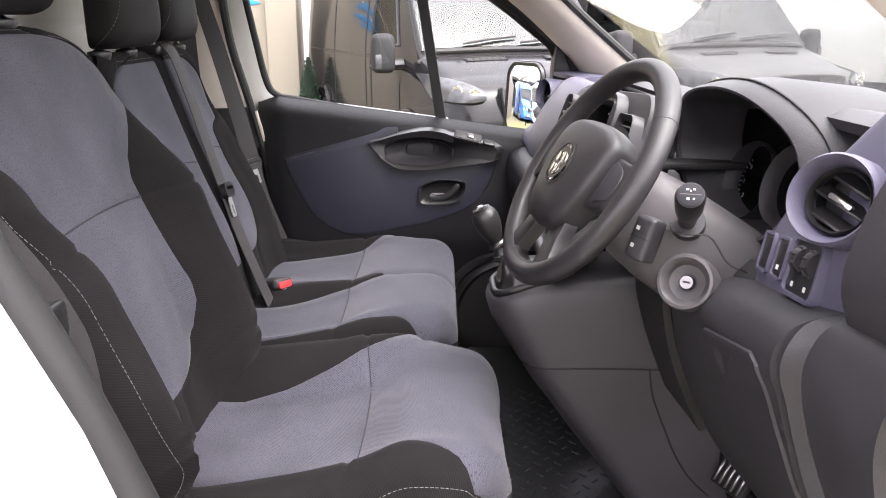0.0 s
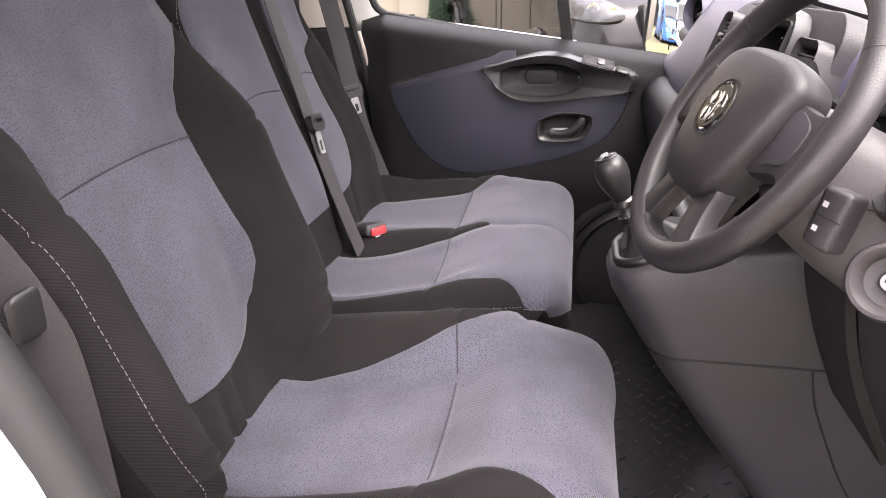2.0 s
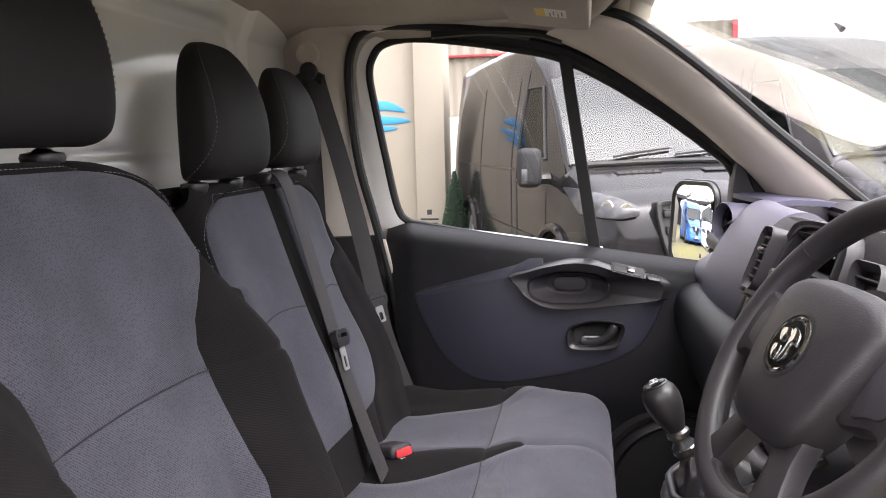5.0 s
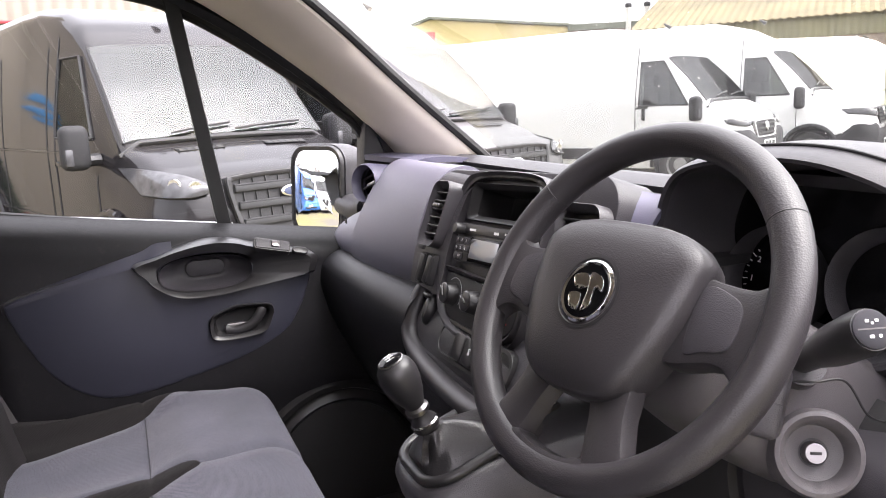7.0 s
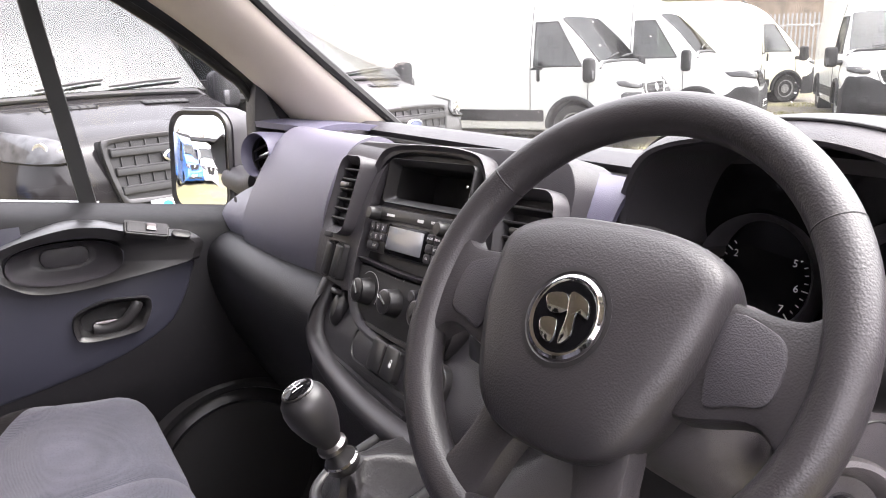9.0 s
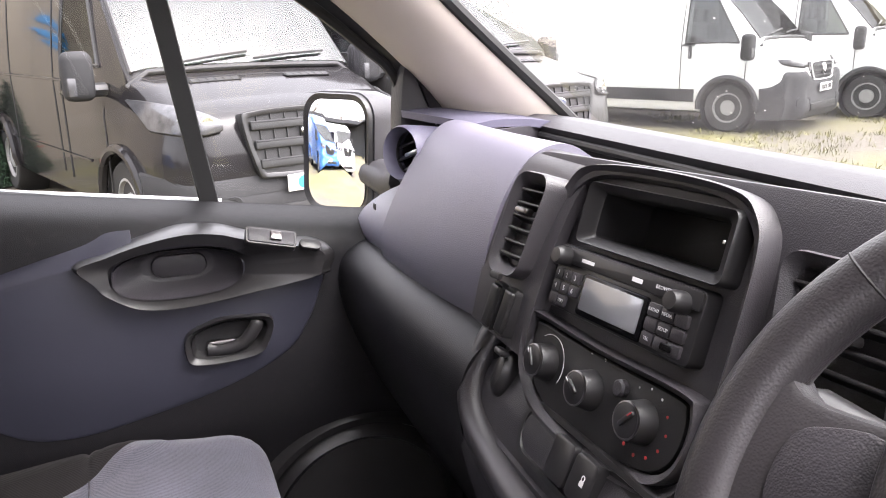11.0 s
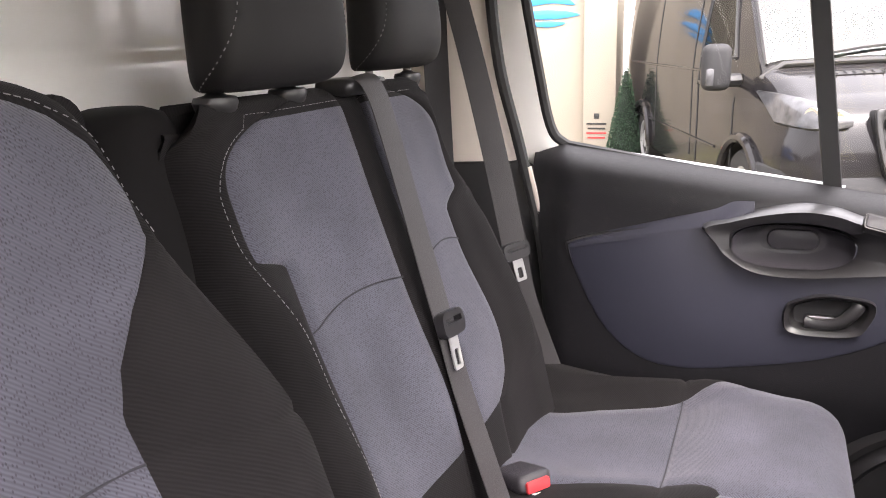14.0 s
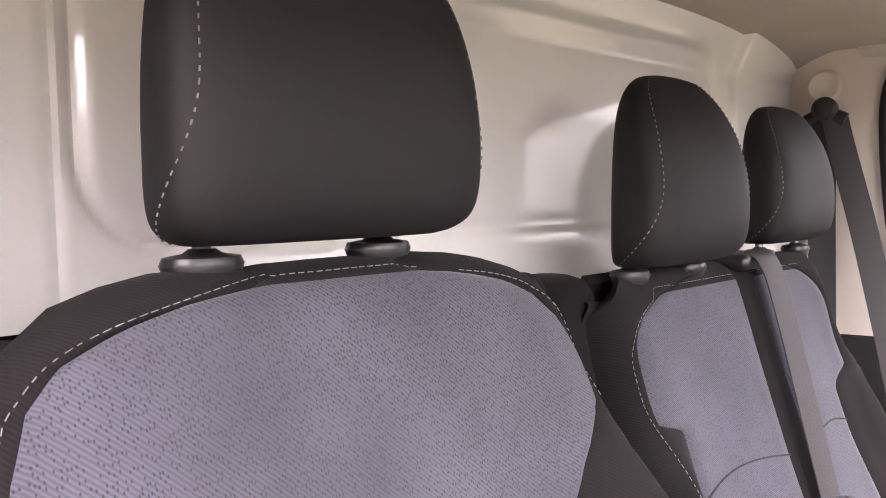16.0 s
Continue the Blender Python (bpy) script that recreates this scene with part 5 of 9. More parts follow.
def stack_vent(a0, a1, b0, b1, side, out=0.0):
    """A tall slatted vent beside the radio, with its frame."""
    w, h, cx, cy = a1 - a0, b1 - b0, (a0 + a1) / 2, (b0 + b1) / 2
    lean = -0.16 * side
    sh = Matrix.Identity(4)
    sh[0][1] = lean
    m = STK @ Matrix.Translation((cx, cy, out)) @ sh
    o, i = rrect(w + 0.018, h + 0.024, 0.018, 5), rrect(w, h, 0.012, 5)
    fr = part("stack_vent", ring_plate(o, i, -0.05, 0.010, 0.004, m, zin=0.003), PLASTIC_MID, DASH, "black slatted air vent")
    part("vent_throat", slab(rrect(w + 0.004, h + 0.004, 0.012, 4), -0.06, -0.035, 0.001, m), PLASTIC_DARK, fr)
    for k in range(6):
        y = h * ((k + 0.6) / 6.4 - 0.5)
        part("vent_slat", box((0, y, -0.006), (w, 0.0035, 0.022), 0.0012, 1, m @ Matrix.Translation((0, y, -0.006)) @ Matrix.Rotation(radians(-18), 4, "X") @ Matrix.Translation((0, -y, 0.006))), PLASTIC_SMOOTH, fr)
    part("vent_tab", box((0.0, h * 0.16, 0.006), (w * 0.5, 0.008, 0.012), 0.003, 2, m), DARK_STEEL if side < 0 else PLASTIC_SMOOTH, fr, "small grip on the slat")
    part("vent_wheel", box((0.0, -h / 2 - 0.014, 0.012), (0.02, 0.008, 0.006), 0.002, 2, m), PLASTIC_DARK, fr)
    return fr


stack_vent(-0.185, -0.138, -0.008, 0.084, -1, 0.024)
stack_vent(0.178, 0.256, -0.040, 0.070, 1)
part("vent_panel", swept([(0.356, 1.464), (0.326, 1.452), (0.298, 1.40), (0.276, 1.34), (0.262, 1.28)], [(0.366, 1.464), (0.336, 1.452), (0.306, 1.40), (0.283, 1.34), (0.266, 1.275)], 1.835, 1.71, 8, 5), PLASTIC_MID, DASH)
for k, a in enumerate((-0.183, -0.153)):
    m = STK @ Matrix.Translation((a, -0.057, 0.018)) @ Matrix.Rotation(radians(-6), 4, "Z")
    sw = part("blank_switch", slab(rrect(0.017, 0.048, 0.003, 3), -0.02, 0.010, 0.003, m), PLASTIC_SMOOTH, DASH, "black blank switch")
    part("switch_gap", ring_plate(rrect(0.022, 0.054, 0.005, 3), rrect(0.018, 0.049, 0.003, 3), -0.02, 0.006, 0.001, m), PLASTIC_DARK, sw)
# right of the stack: black frame and blue strip
part("vent_panel", swept([(0.395, 1.468), (0.365, 1.45), (0.345, 1.40), (0.325, 1.33), (0.31, 1.26)], [(0.41, 1.468), (0.378, 1.45), (0.358, 1.40), (0.345, 1.33), (0.335, 1.26)], 1.43, 1.378, 8, 5), PLASTIC, DASH)
part("blue_strip", swept([(0.405, 1.462), (0.372, 1.448), (0.350, 1.40), (0.336, 1.33), (0.326, 1.26)], [(0.435, 1.455), (0.405, 1.44), (0.385, 1.40), (0.37, 1.33), (0.36, 1.26)], 1.382, 1.325, 6, 5), BLUE_PLASTIC, DASH, "blue ribbed strip")
part("blank_plug", box((0.272, 1.395, 1.29), (0.02, 0.03, 0.03), 0.005, 2), PLASTIC_SMOOTH, DASH)

# lower middle: pocket, sockets, lock buttons and padded edge
LOW = part("lower_panel", swept([(0.315, 1.285), (0.285, 1.262), (0.254, 1.225), (0.240, 1.185)], [(0.315, 1.285), (0.285, 1.255), (0.254, 1.215), (0.242, 1.175)], 1.80, 1.36, 20, 6), PLASTIC, DASH, "black lower panel")
LWM = frame_of((0.2435, 1.60, 1.232), (0.0, -1, 0.02), (0.45, 0, 1))
part("pocket_rim", ring_plate(rrect(0.25, 0.062, 0.026, 5, 0.045, -0.008), rrect(0.235, 0.048, 0.02, 5, 0.045, -0.008), -0.02, 0.0, 0.002, LWM), PLASTIC_SMOOTH, LOW)
part("pocket", slab(rrect(0.237, 0.05, 0.02, 5, 0.045, -0.008), -0.03, -0.0065, 0.002, LWM), PLASTIC_DARK, LOW)
for k, a in enumerate((0.008, 0.047)):
    part("lock_button", slab(rrect(0.036, 0.042, 0.006, 3, a, -0.008), -0.012, 0.006, 0.002, LWM), PLASTIC_SMOOTH, LOW, "black push button")
part("lock_mark", box((0.05, -0.01, 0.0063), (0.006, 0.005, 0.0003), 0.0001, 1, LWM), INK, LOW)
part("lock_mark", ring_plate(rrect(0.005, 0.006, 0.0024, 3, 0.05, -0.005), rrect(0.0032, 0.004, 0.0015, 3, 0.05, -0.005), 0.006, 0.0064, 0.0001, LWM), INK, LOW)
soc = part("lighter_socket", lathe([(0.018, -0.02), (0.019, 0.0), (0.0175, 0.006), (0.012, 0.012), (0.002, 0.013)], 24, frame_of((0.252, 1.742, 1.247), (0, -1, 0), (0.45, 0, 1)) @ Matrix.Diagonal((0.75, 1.5, 1, 1))), PLASTIC_SMOOTH, LOW, "black lighter socket cap")
part("socket_lever", box((0, 0.022, 0.016), (0.018, 0.008, 0.012), 0.003, 2, frame_of((0.252, 1.742, 1.247), (0, -1, 0), (0.45, 0, 1))), PLASTIC_SMOOTH, soc)
band = smooth_line([(0.283, 1.803, 1.285), (0.262, 1.802, 1.262), (0.238, 1.796, 1.222), (0.228, 1.775, 1.19), (0.222, 1.72, 1.172), (0.215, 1.62, 1.163), (0.212, 1.50, 1.162), (0.218, 1.40, 1.17), (0.235, 1.35, 1.19)], 6)
part("padded_edge", tube(band, [0.014] + [0.0185] * (len(band) - 2) + [0.014], 14), WHEEL_SKIN, DASH, "padded grained edge")
part("under_panel", swept([(0.235, 1.19), (0.232, 1.14), (0.255, 1.05), (0.29, 0.92), (0.34, 0.74)], [(0.235, 1.18), (0.23, 1.13), (0.24, 1.05), (0.27, 0.92), (0.33, 0.74)], 1.80, 1.50, 10, 6), PLASTIC, DASH, "black panel under the padded edge")
ud = frame_of((0.2315, 1.70, 1.12), (0, -1, 0), (-0.08, 0, 1))
dl = part("small_flap", slab(rrect(0.12, 0.085, 0.012, 4), -0.01, 0.003, 0.002, ud), PLASTIC, DASH, "black hinged flap")
part("flap_catch", box((0.035, -0.005, 0.002), (0.016, 0.03, 0.006), 0.003, 2, ud), PLASTIC_DARK, dl)

# ---- gear lever console ----
CON_ROWS = ((1.112, 0.094, 0.076, 0.52), (1.108, 0.088, 0.083, 0.52), (1.098, 0.086, 0.089, 0.52), (1.07, 0.094, 0.097, 0.52), (1.03, 0.116, 0.105, 0.52), (0.99, 0.142, 0.113, 0.52), (0.95, 0.170, 0.12, 0.52), (0.89, 0.216, 0.13, 0.52), (0.85, 0.244, 0.135, 0.52), (0.80, 0.282, 0.14, 0.52), (0.75, 0.32, 0.145, 0.54), (0.66, 0.385, 0.155, 0.58), (0.61, 0.42, 0.16, 0.6))


def con_ring(z, n=16):
    """The outline of the console at height z, near side first; its top leans up towards the dashboard."""
    xr, hw, xf = (knots(z, [(r[0], r[k]) for r in CON_ROWS[::-1]]) for k in (1, 2, 3))
    ring = [Vector((xf, 1.425 - hw, z))]
    for k in range(n + 1):
        q = math.pi * (-0.5 + k / n)
        ring.append(Vector((xr + 0.085 * (1 - abs(math.cos(q)) ** 0.75), 1.445 + hw * math.copysign(abs(math.sin(q)) ** 0.7, math.sin(q)), z)))
    ring.append(Vector((xf, 1.465 + hw, z)))
    for p in ring:
        p.z += 0.36 * sm(0.94, 1.11, z) * min(max(0.0, p.x - 0.09), 0.22)
    return ring


CON = thing("gear_console", (0.35, 1.445, FLOOR_Z), "black plastic gear lever console rising from the floor", "console")
part("console_body", loft([con_ring(r[0]) for r in CON_ROWS[::-1]]), PLASTIC_MID, CON)
part("console_seam", tube(con_ring(0.985)[:8], 0.0022, 6), PLASTIC_DARK, CON)
drop = [con_ring(z)[0].lerp(con_ring(z)[1], (0.52 - x) / (0.52 - con_ring(z)[1].x)) for x, z in ((0.385, 0.985), (0.392, 0.95), (0.402, 0.92), (0.418, 0.88), (0.437, 0.835), (0.462, 0.79), (0.49, 0.75))]
part("console_seam", tube(smooth_line(drop, 4), 0.002, 6), PLASTIC_DARK, CON)


def rim_line(g, n=9):
    """A rounded outline round the boot, g metres outside it."""
    return [Vector((0.176 + y, 1.445 - x, 1.116 + 0.36 * (0.086 + y))) for x, y in rrect(0.134 + 2 * g, 0.150 + 2 * g, 0.040 + g, n)]


part("console_rim", tube(rim_line(0.0), 0.0075, 10, loop=True), PLASTIC_SMOOTH, CON)
part("console_button", box((0.0, 0.0, 0.004), (0.030, 0.018, 0.008), 0.003, 2, frame_of((0.280, 1.392, 1.186), (1, 0, 0.36), (0, 1, 0))), PLASTIC_SMOOTH, CON)
part("button_frame", box((0.0, 0.0, 0.0085), (0.020, 0.010, 0.002), 0.0006, 1, frame_of((0.280, 1.392, 1.186), (1, 0, 0.36), (0, 1, 0))), LABEL, CON)
GL = thing("gear_lever", (0.17, 1.445, 1.13), "black gear lever with chrome ring and leather boot", "gear lever")


def boot():
    base = rim_line(-0.006, 9)
    n = len(base)
    apex = Vector((0.122, 1.431, 1.180))
    rings = [[p + Vector((0, 0, -0.012)) for p in base]]
    for f in frange(0, 1, 18):
        ring = []
        for p in base:
            d = p - apex
            a = math.atan2(d.y, d.x)
            tip = apex + Vector((0.0175 * math.cos(a), 0.0175 * math.sin(a), 0.007 * math.cos(a)))
            g = (1 - f) ** 1.22
            q = Vector((tip.x + (p.x - tip.x) * g, tip.y + (p.y - tip.y) * g, p.z + (tip.z - p.z) * f))
            slack = f * (1 - f) * 4
            fold = math.sin(5 * a + 0.8 + 2.2 * f) * 0.6 + 0.4 * math.sin(9 * a - 3 * f)
            q += Vector((math.cos(a), math.sin(a), 0.9)) * (0.0055 * slack * fold)
            ring.append(q)
        rings.append(ring)
    return loft(rings)


part("boot", boot(), surface("soft_black_leather", (0.018, 0.017, 0.0175), 0.36, var=0.15, spec=0.5, grain=0.25, grain_scale=420, kind="leather"), GL, "creased black leather boot")
gm = frame_of((0.120, 1.43, 1.180), (0, -1, 0), (0.9, 0, 0.42))
part("collar", lathe([(0.016, 0.0), (0.0185, 0.004), (0.0175, 0.014), (0.0125, 0.02), (0.0125, 0.028)], 24, gm), PLASTIC_SMOOTH, GL)
part("chrome_ring", lathe([(0.0165, 0.009), (0.0195, 0.0115), (0.0165, 0.014)], 24, gm, cap=False), CHROME, GL, "chrome ring")
part("reverse_collar", lathe([(0.0115, 0.026), (0.0165, 0.029), (0.0165, 0.034), (0.012, 0.038)], 24, gm), DARK_STEEL, GL, "chrome lift collar")
part("knob", lathe([(0.011, 0.034), (0.0145, 0.042), (0.021, 0.058), (0.0255, 0.076), (0.0262, 0.088), (0.024, 0.099), (0.018, 0.107), (0.009, 0.111), (0.002, 0.1115)], 28, gm), PLASTIC_SMOOTH, GL, "black gear knob")
part("knob_cap", lathe([(0.0165, 0.1065), (0.015, 0.1095), (0.002, 0.1125)], 24, gm @ Matrix.Translation((0, 0, 0.0012))), SCREEN, GL, "glossy shift pattern cap")
part("cap_ring", lathe([(0.0163, 0.1072), (0.0178, 0.1092), (0.0163, 0.1102)], 24, gm, cap=False), DARK_STEEL, GL)
part("shift_pattern", box((0, 0, 0.1140), (0.014, 0.0012, 0.0003), 0.0001, 1, gm), INK, GL)
for a in (-0.007, 0, 0.007):
    part("shift_pattern", box((a, 0, 0.1140), (0.0012, 0.012, 0.0003), 0.0001, 1, gm), INK, GL)

# ---- driver's side: instrument hood, blue panel, lower cover ----
hoo = smooth_line([(0.41, 1.335, 1.40), (0.405, 1.325, 1.45), (0.40, 1.285, 1.50), (0.405, 1.20, 1.520), (0.415, 1.11, 1.521), (0.435, 1.04, 1.500), (0.455, 0.995, 1.465), (0.462, 0.978, 1.42), (0.455, 0.992, 1.37), (0.445, 1.03, 1.33), (0.44, 1.13, 1.30), (0.43, 1.24, 1.31), (0.42, 1.31, 1.345)], 6, closed=True)
hc = Vector((0.43, 1.155, 1.41))


def hood_ring(scale, dx, drop=0.0):
    return [Vector((p.x + dx, hc.y + (p.y - hc.y) * scale, hc.z + (p.z - hc.z) * scale + drop)) for p in hoo]


HOOD = part("instrument_hood", loft([hood_ring(1.42, 0.20, -0.045), hood_ring(1.26, 0.085, -0.014), hood_ring(1.14, 0.032, -0.003), hood_ring(1.06, 0.006), hood_ring(1.02, -0.003), hood_ring(0.985, -0.002), hood_ring(0.965, 0.004)], cap=False), PLASTIC, DASH, "deep black instrument hood")
part("hood_liner", loft([hood_ring(0.965, 0.004), hood_ring(0.955, 0.012), hood_ring(0.90, 0.05), hood_ring(0.84, 0.10)], cap=False), PLASTIC_MID, HOOD, "matt black hood lining")
part("hood_seam", tube(hood_ring(1.14, 0.031, -0.002)[6:48], 0.0018, 6), PLASTIC_DARK, HOOD)
part("cluster_face", loft([hood_ring(0.88, 0.10), hood_ring(0.3, 0.115)], cap=True), SCREEN, HOOD, "dark instrument face")
for k, (y, z, r) in enumerate(((1.235, 1.365, 0.058), (1.085, 1.385, 0.055))):
    m = frame_of((0.515, y, z), (0.15, -1, 0), (0.3, 0, 1))
    part("dial_rim", lathe([(r * 1.10, -0.01), (r * 1.14, 0.016), (r * 1.10, 0.026), (r * 1.02, 0.020), (r * 0.94, 0.008), (r * 0.92, 0.0)], 40, m, cap=False), PLASTIC, HOOD)
    dial = part("dial", lathe([(r * 0.92, 0.0), (r * 0.9, 0.003), (0.002, 0.003)], 36, m), SCREEN, HOOD, "dark round dial")
    if k < 1:
        for j in range(29):
            q = radians(225 - 270 * j / 28)
            L_ = 0.007 if j % 4 == 0 else 0.004
            part("dial_tick", box((r * 0.82, 0, 0.0035), (L_, 0.0012, 0.0004), 0.0001, 1, m @ Matrix.Rotation(q, 4, "Z")), INK, dial)
        for j in range(8):
            q = radians(225 - 270 * j / 7)
            words(str(j), 0.011, m @ Matrix.Translation((r * 0.66 * math.cos(q), r * 0.66 * math.sin(q), 0.0034)), INK, dial, "dial_number", depth=0.0001)
part("hood_front_fill", swept([(0.44, 1.29), (0.42, 1.27), (0.41, 1.24)], [(0.44, 1.29), (0.42, 1.27), (0.41, 1.24)], 1.33, 0.98, 6, 4), PLASTIC_DARK, DASH)

# blue panel beside the hood with round vent and switches
def side_panel_at(u, v):
    w = (0.0, 0.25, 0.45, 0.60, 0.78, 1.0)
    e = (1.010, 1.000, 0.968, 0.930, 0.882, 0.835)
    k = min(4, sum(1 for q in w[1:] if v > q))
    edge = e[k] + (e[k + 1] - e[k]) * (v - w[k]) / (w[k + 1] - w[k])
    last = 0.712 - 0.085 * v
    y = edge + (last - edge) * u
    z = (1.264 + 0.235 * (1.0 - y)) * (1 - v) + 1.518 * v
    x = 0.431 + 0.050 * v ** 1.3 + 0.040 * (1 - min(1.0, u / 0.10)) ** 2 - 0.010 * math.sin(math.pi * u) + 0.012 * max(0.0, (u - 0.9) / 0.1) ** 2
    return Vector((x, y, z))


part("side_panel", sheet(side_panel_at, 28, 16, -0.012), BLUE_PLASTIC, DASH, "blue-violet switch panel")
part("end_cover", swept([(0.46, 1.52), (0.425, 1.46), (0.405, 1.40), (0.402, 1.365), (0.412, 1.332)], [(0.46, 1.53), (0.42, 1.47), (0.40, 1.41), (0.398, 1.365), (0.412, 1.342)], 0.712, 0.59, 8, 6), PLASTIC, DASH, "black dashboard end cover")
round_vent((0.398, 0.768, 1.442), (-0.80, -0.52, 0.28), 0.048, BLUE_PLASTIC, 0.09, -22, 0.70)
SWM = frame_of((0.424, 0.956, 1.331), (-0.065, -1, 0.12), (0.22, 0, 1))
for k, (a, w) in enumerate(((0.0, 0.027), (0.05, 0.027))):
    sw = part("dash_switch", slab(rrect(w, 0.044, 0.003, 3, a, 0.0), -0.015, 0.006, 0.003, SWM), PLASTIC_SMOOTH, DASH, "black rocker switch")
    part("switch_rim", ring_plate(rrect(w + 0.009, 0.054, 0.006, 3, a, 0), rrect(w + 0.001, 0.045, 0.003, 3, a, 0), -0.015, 0.007, 0.002, SWM), BLUE_PLASTIC, sw)
    if k:
        part("switch_mark", box((a, -0.012, 0.0062), (0.008, 0.006, 0.0004), 0.0001, 1, SWM), INK, sw)
tw = part("thumbwheel_panel", slab(rrect(0.076, 0.062, 0.008, 4, 0.122, -0.001), -0.015, 0.005, 0.002, SWM), PLASTIC_DARK, DASH, "black panel with two thumbwheels")
part("panel_rim", ring_plate(rrect(0.086, 0.072, 0.011, 4, 0.122, -0.001), rrect(0.075, 0.061, 0.008, 4, 0.122, -0.001), -0.015, 0.008, 0.002, SWM), BLUE_PLASTIC, tw)
for a in (0.106, 0.142):
    part("thumbwheel", lathe([(0.015, -0.008), (0.017, -0.005), (0.017, 0.005), (0.015, 0.008)], 24, SWM @ Matrix.Translation((a, 0.008, 0.0)) @ Matrix.Rotation(math.pi / 2, 4, "Y")), PLASTIC, tw, "ribbed black thumbwheel")
    for q in range(10):
        t_ = 2 * math.pi * q / 10
        part("wheel_rib", box((0, 0, 0), (0.014, 0.0022, 0.0022), 0.0006, 1, SWM @ Matrix.Translation((a, 0.008 + 0.017 * math.cos(t_), 0.017 * math.sin(t_)))), PLASTIC_SMOOTH, tw)
    part("switch_mark", box((a - 0.003, -0.022, 0.0054), (0.007, 0.006, 0.0004), 0.0001, 1, SWM), INK, tw)
    part("switch_mark", box((a - 0.015, 0.008, 0.0054), (0.004, 0.006, 0.0004), 0.0001, 1, SWM), INK, tw)
# lower cover with its hatch
part("lower_cover", swept([(0.45, 1.255), (0.41, 1.245), (0.380, 1.230), (0.366, 1.205), (0.370, 1.17), (0.385, 1.11), (0.41, 1.05), (0.45, 0.97), (0.52, 0.88)], [(0.45, 1.322), (0.41, 1.313), (0.375, 1.302), (0.359, 1.283), (0.358, 1.26), (0.368, 1.235), (0.385, 1.18), (0.415, 1.10), (0.50, 0.93)], 1.12, 0.745, 18, 6), PLASTIC, DASH, "black grained cover below the steering column")
part("cover_side", swept([(0.45, 1.322), (0.41, 1.313), (0.375, 1.302), (0.359, 1.283), (0.358, 1.26), (0.368, 1.235), (0.385, 1.18), (0.415, 1.10), (0.50, 0.93)], [(0.49, 1.325), (0.43, 1.320), (0.405, 1.312), (0.393, 1.295), (0.388, 1.27), (0.394, 1.235), (0.408, 1.185), (0.437, 1.11), (0.52, 0.92)], 0.745, 0.726, 4, 6), PLASTIC, DASH)
side_a = [(0.49, 1.326), (0.43, 1.321), (0.402, 1.313), (0.387, 1.295), (0.381, 1.27), (0.386, 1.235), (0.401, 1.185), (0.431, 1.11), (0.52, 0.92)]
side_b = [(0.49, 1.345), (0.43, 1.340), (0.402, 1.330), (0.386, 1.305), (0.379, 1.27), (0.384, 1.23), (0.399, 1.18), (0.43, 1.10), (0.52, 0.91)]
part("lower_cover_side", swept(side_a, side_b, 0.724, 0.58, 8, 6), PLASTIC, DASH, "black side cover with a round plug")
part("cover_edge", tube([Vector((p.x, 0.7245, p.z)) for p in smooth_line([(x, 0, z) for x, z in side_a[1:-1]], 6)], 0.0022, 8), PLASTIC_SMOOTH, DASH)
part("knee_panel", swept([(0.36, 1.22), (0.355, 1.17), (0.38, 1.08), (0.42, 0.98)], [(0.36, 1.24), (0.355, 1.19), (0.38, 1.09), (0.43, 0.98)], 1.30, 1.13, 8, 6), PLASTIC_DARK, DASH)
cov_a = smooth_line([(x, 0, z) for x, z in ((0.45, 1.255), (0.41, 1.245), (0.380, 1.230), (0.366, 1.205), (0.370, 1.17), (0.385, 1.11), (0.41, 1.05), (0.45, 0.97), (0.52, 0.88))], 6)
cov_b = smooth_line([(x, 0, z) for x, z in ((0.45, 1.322), (0.41, 1.313), (0.375, 1.302), (0.359, 1.283), (0.358, 1.26), (0.368, 1.235), (0.385, 1.18), (0.415, 1.10), (0.50, 0.93))], 6)


def hatch_at(u, v):
    """The lid follows the cover, a little proud of it, with rounded upper corners."""
    y = 0.974 - 0.196 * u - 0.03 * v * u
    f = (1.12 - y) / 0.375
    k = 21 + 22 * v + 3.0 * max(0.0, abs(2 * u - 1) - 0.8) / 0.2 * (1 - v)
    i = int(min(k, len(cov_a) - 2))
    a, b = cov_a[i].lerp(cov_a[i + 1], k - i), cov_b[i].lerp(cov_b[i + 1], k - i)
    p = a.lerp(b, f)
    edge = min(1.0, min(u, 1 - u, v) / 0.018)
    # finger grip: a three-sided hollow, deep along its sloping middle line
    g, h = (u - 0.27) / 0.36, (v - 0.15) / 0.30
    hollow = 0.0
    if 0 < h < 1:
        a = g - 0.18 * h
        lim = 1 - h
        if 0 < a < lim:
            hollow = min(a / (0.62 * lim), (lim - a) / (0.38 * lim), h * 6) * 0.010 * min(1.0, lim * 2.5)
    return Vector((p.x - 0.002 - 0.0105 * edge + hollow, y, p.z))


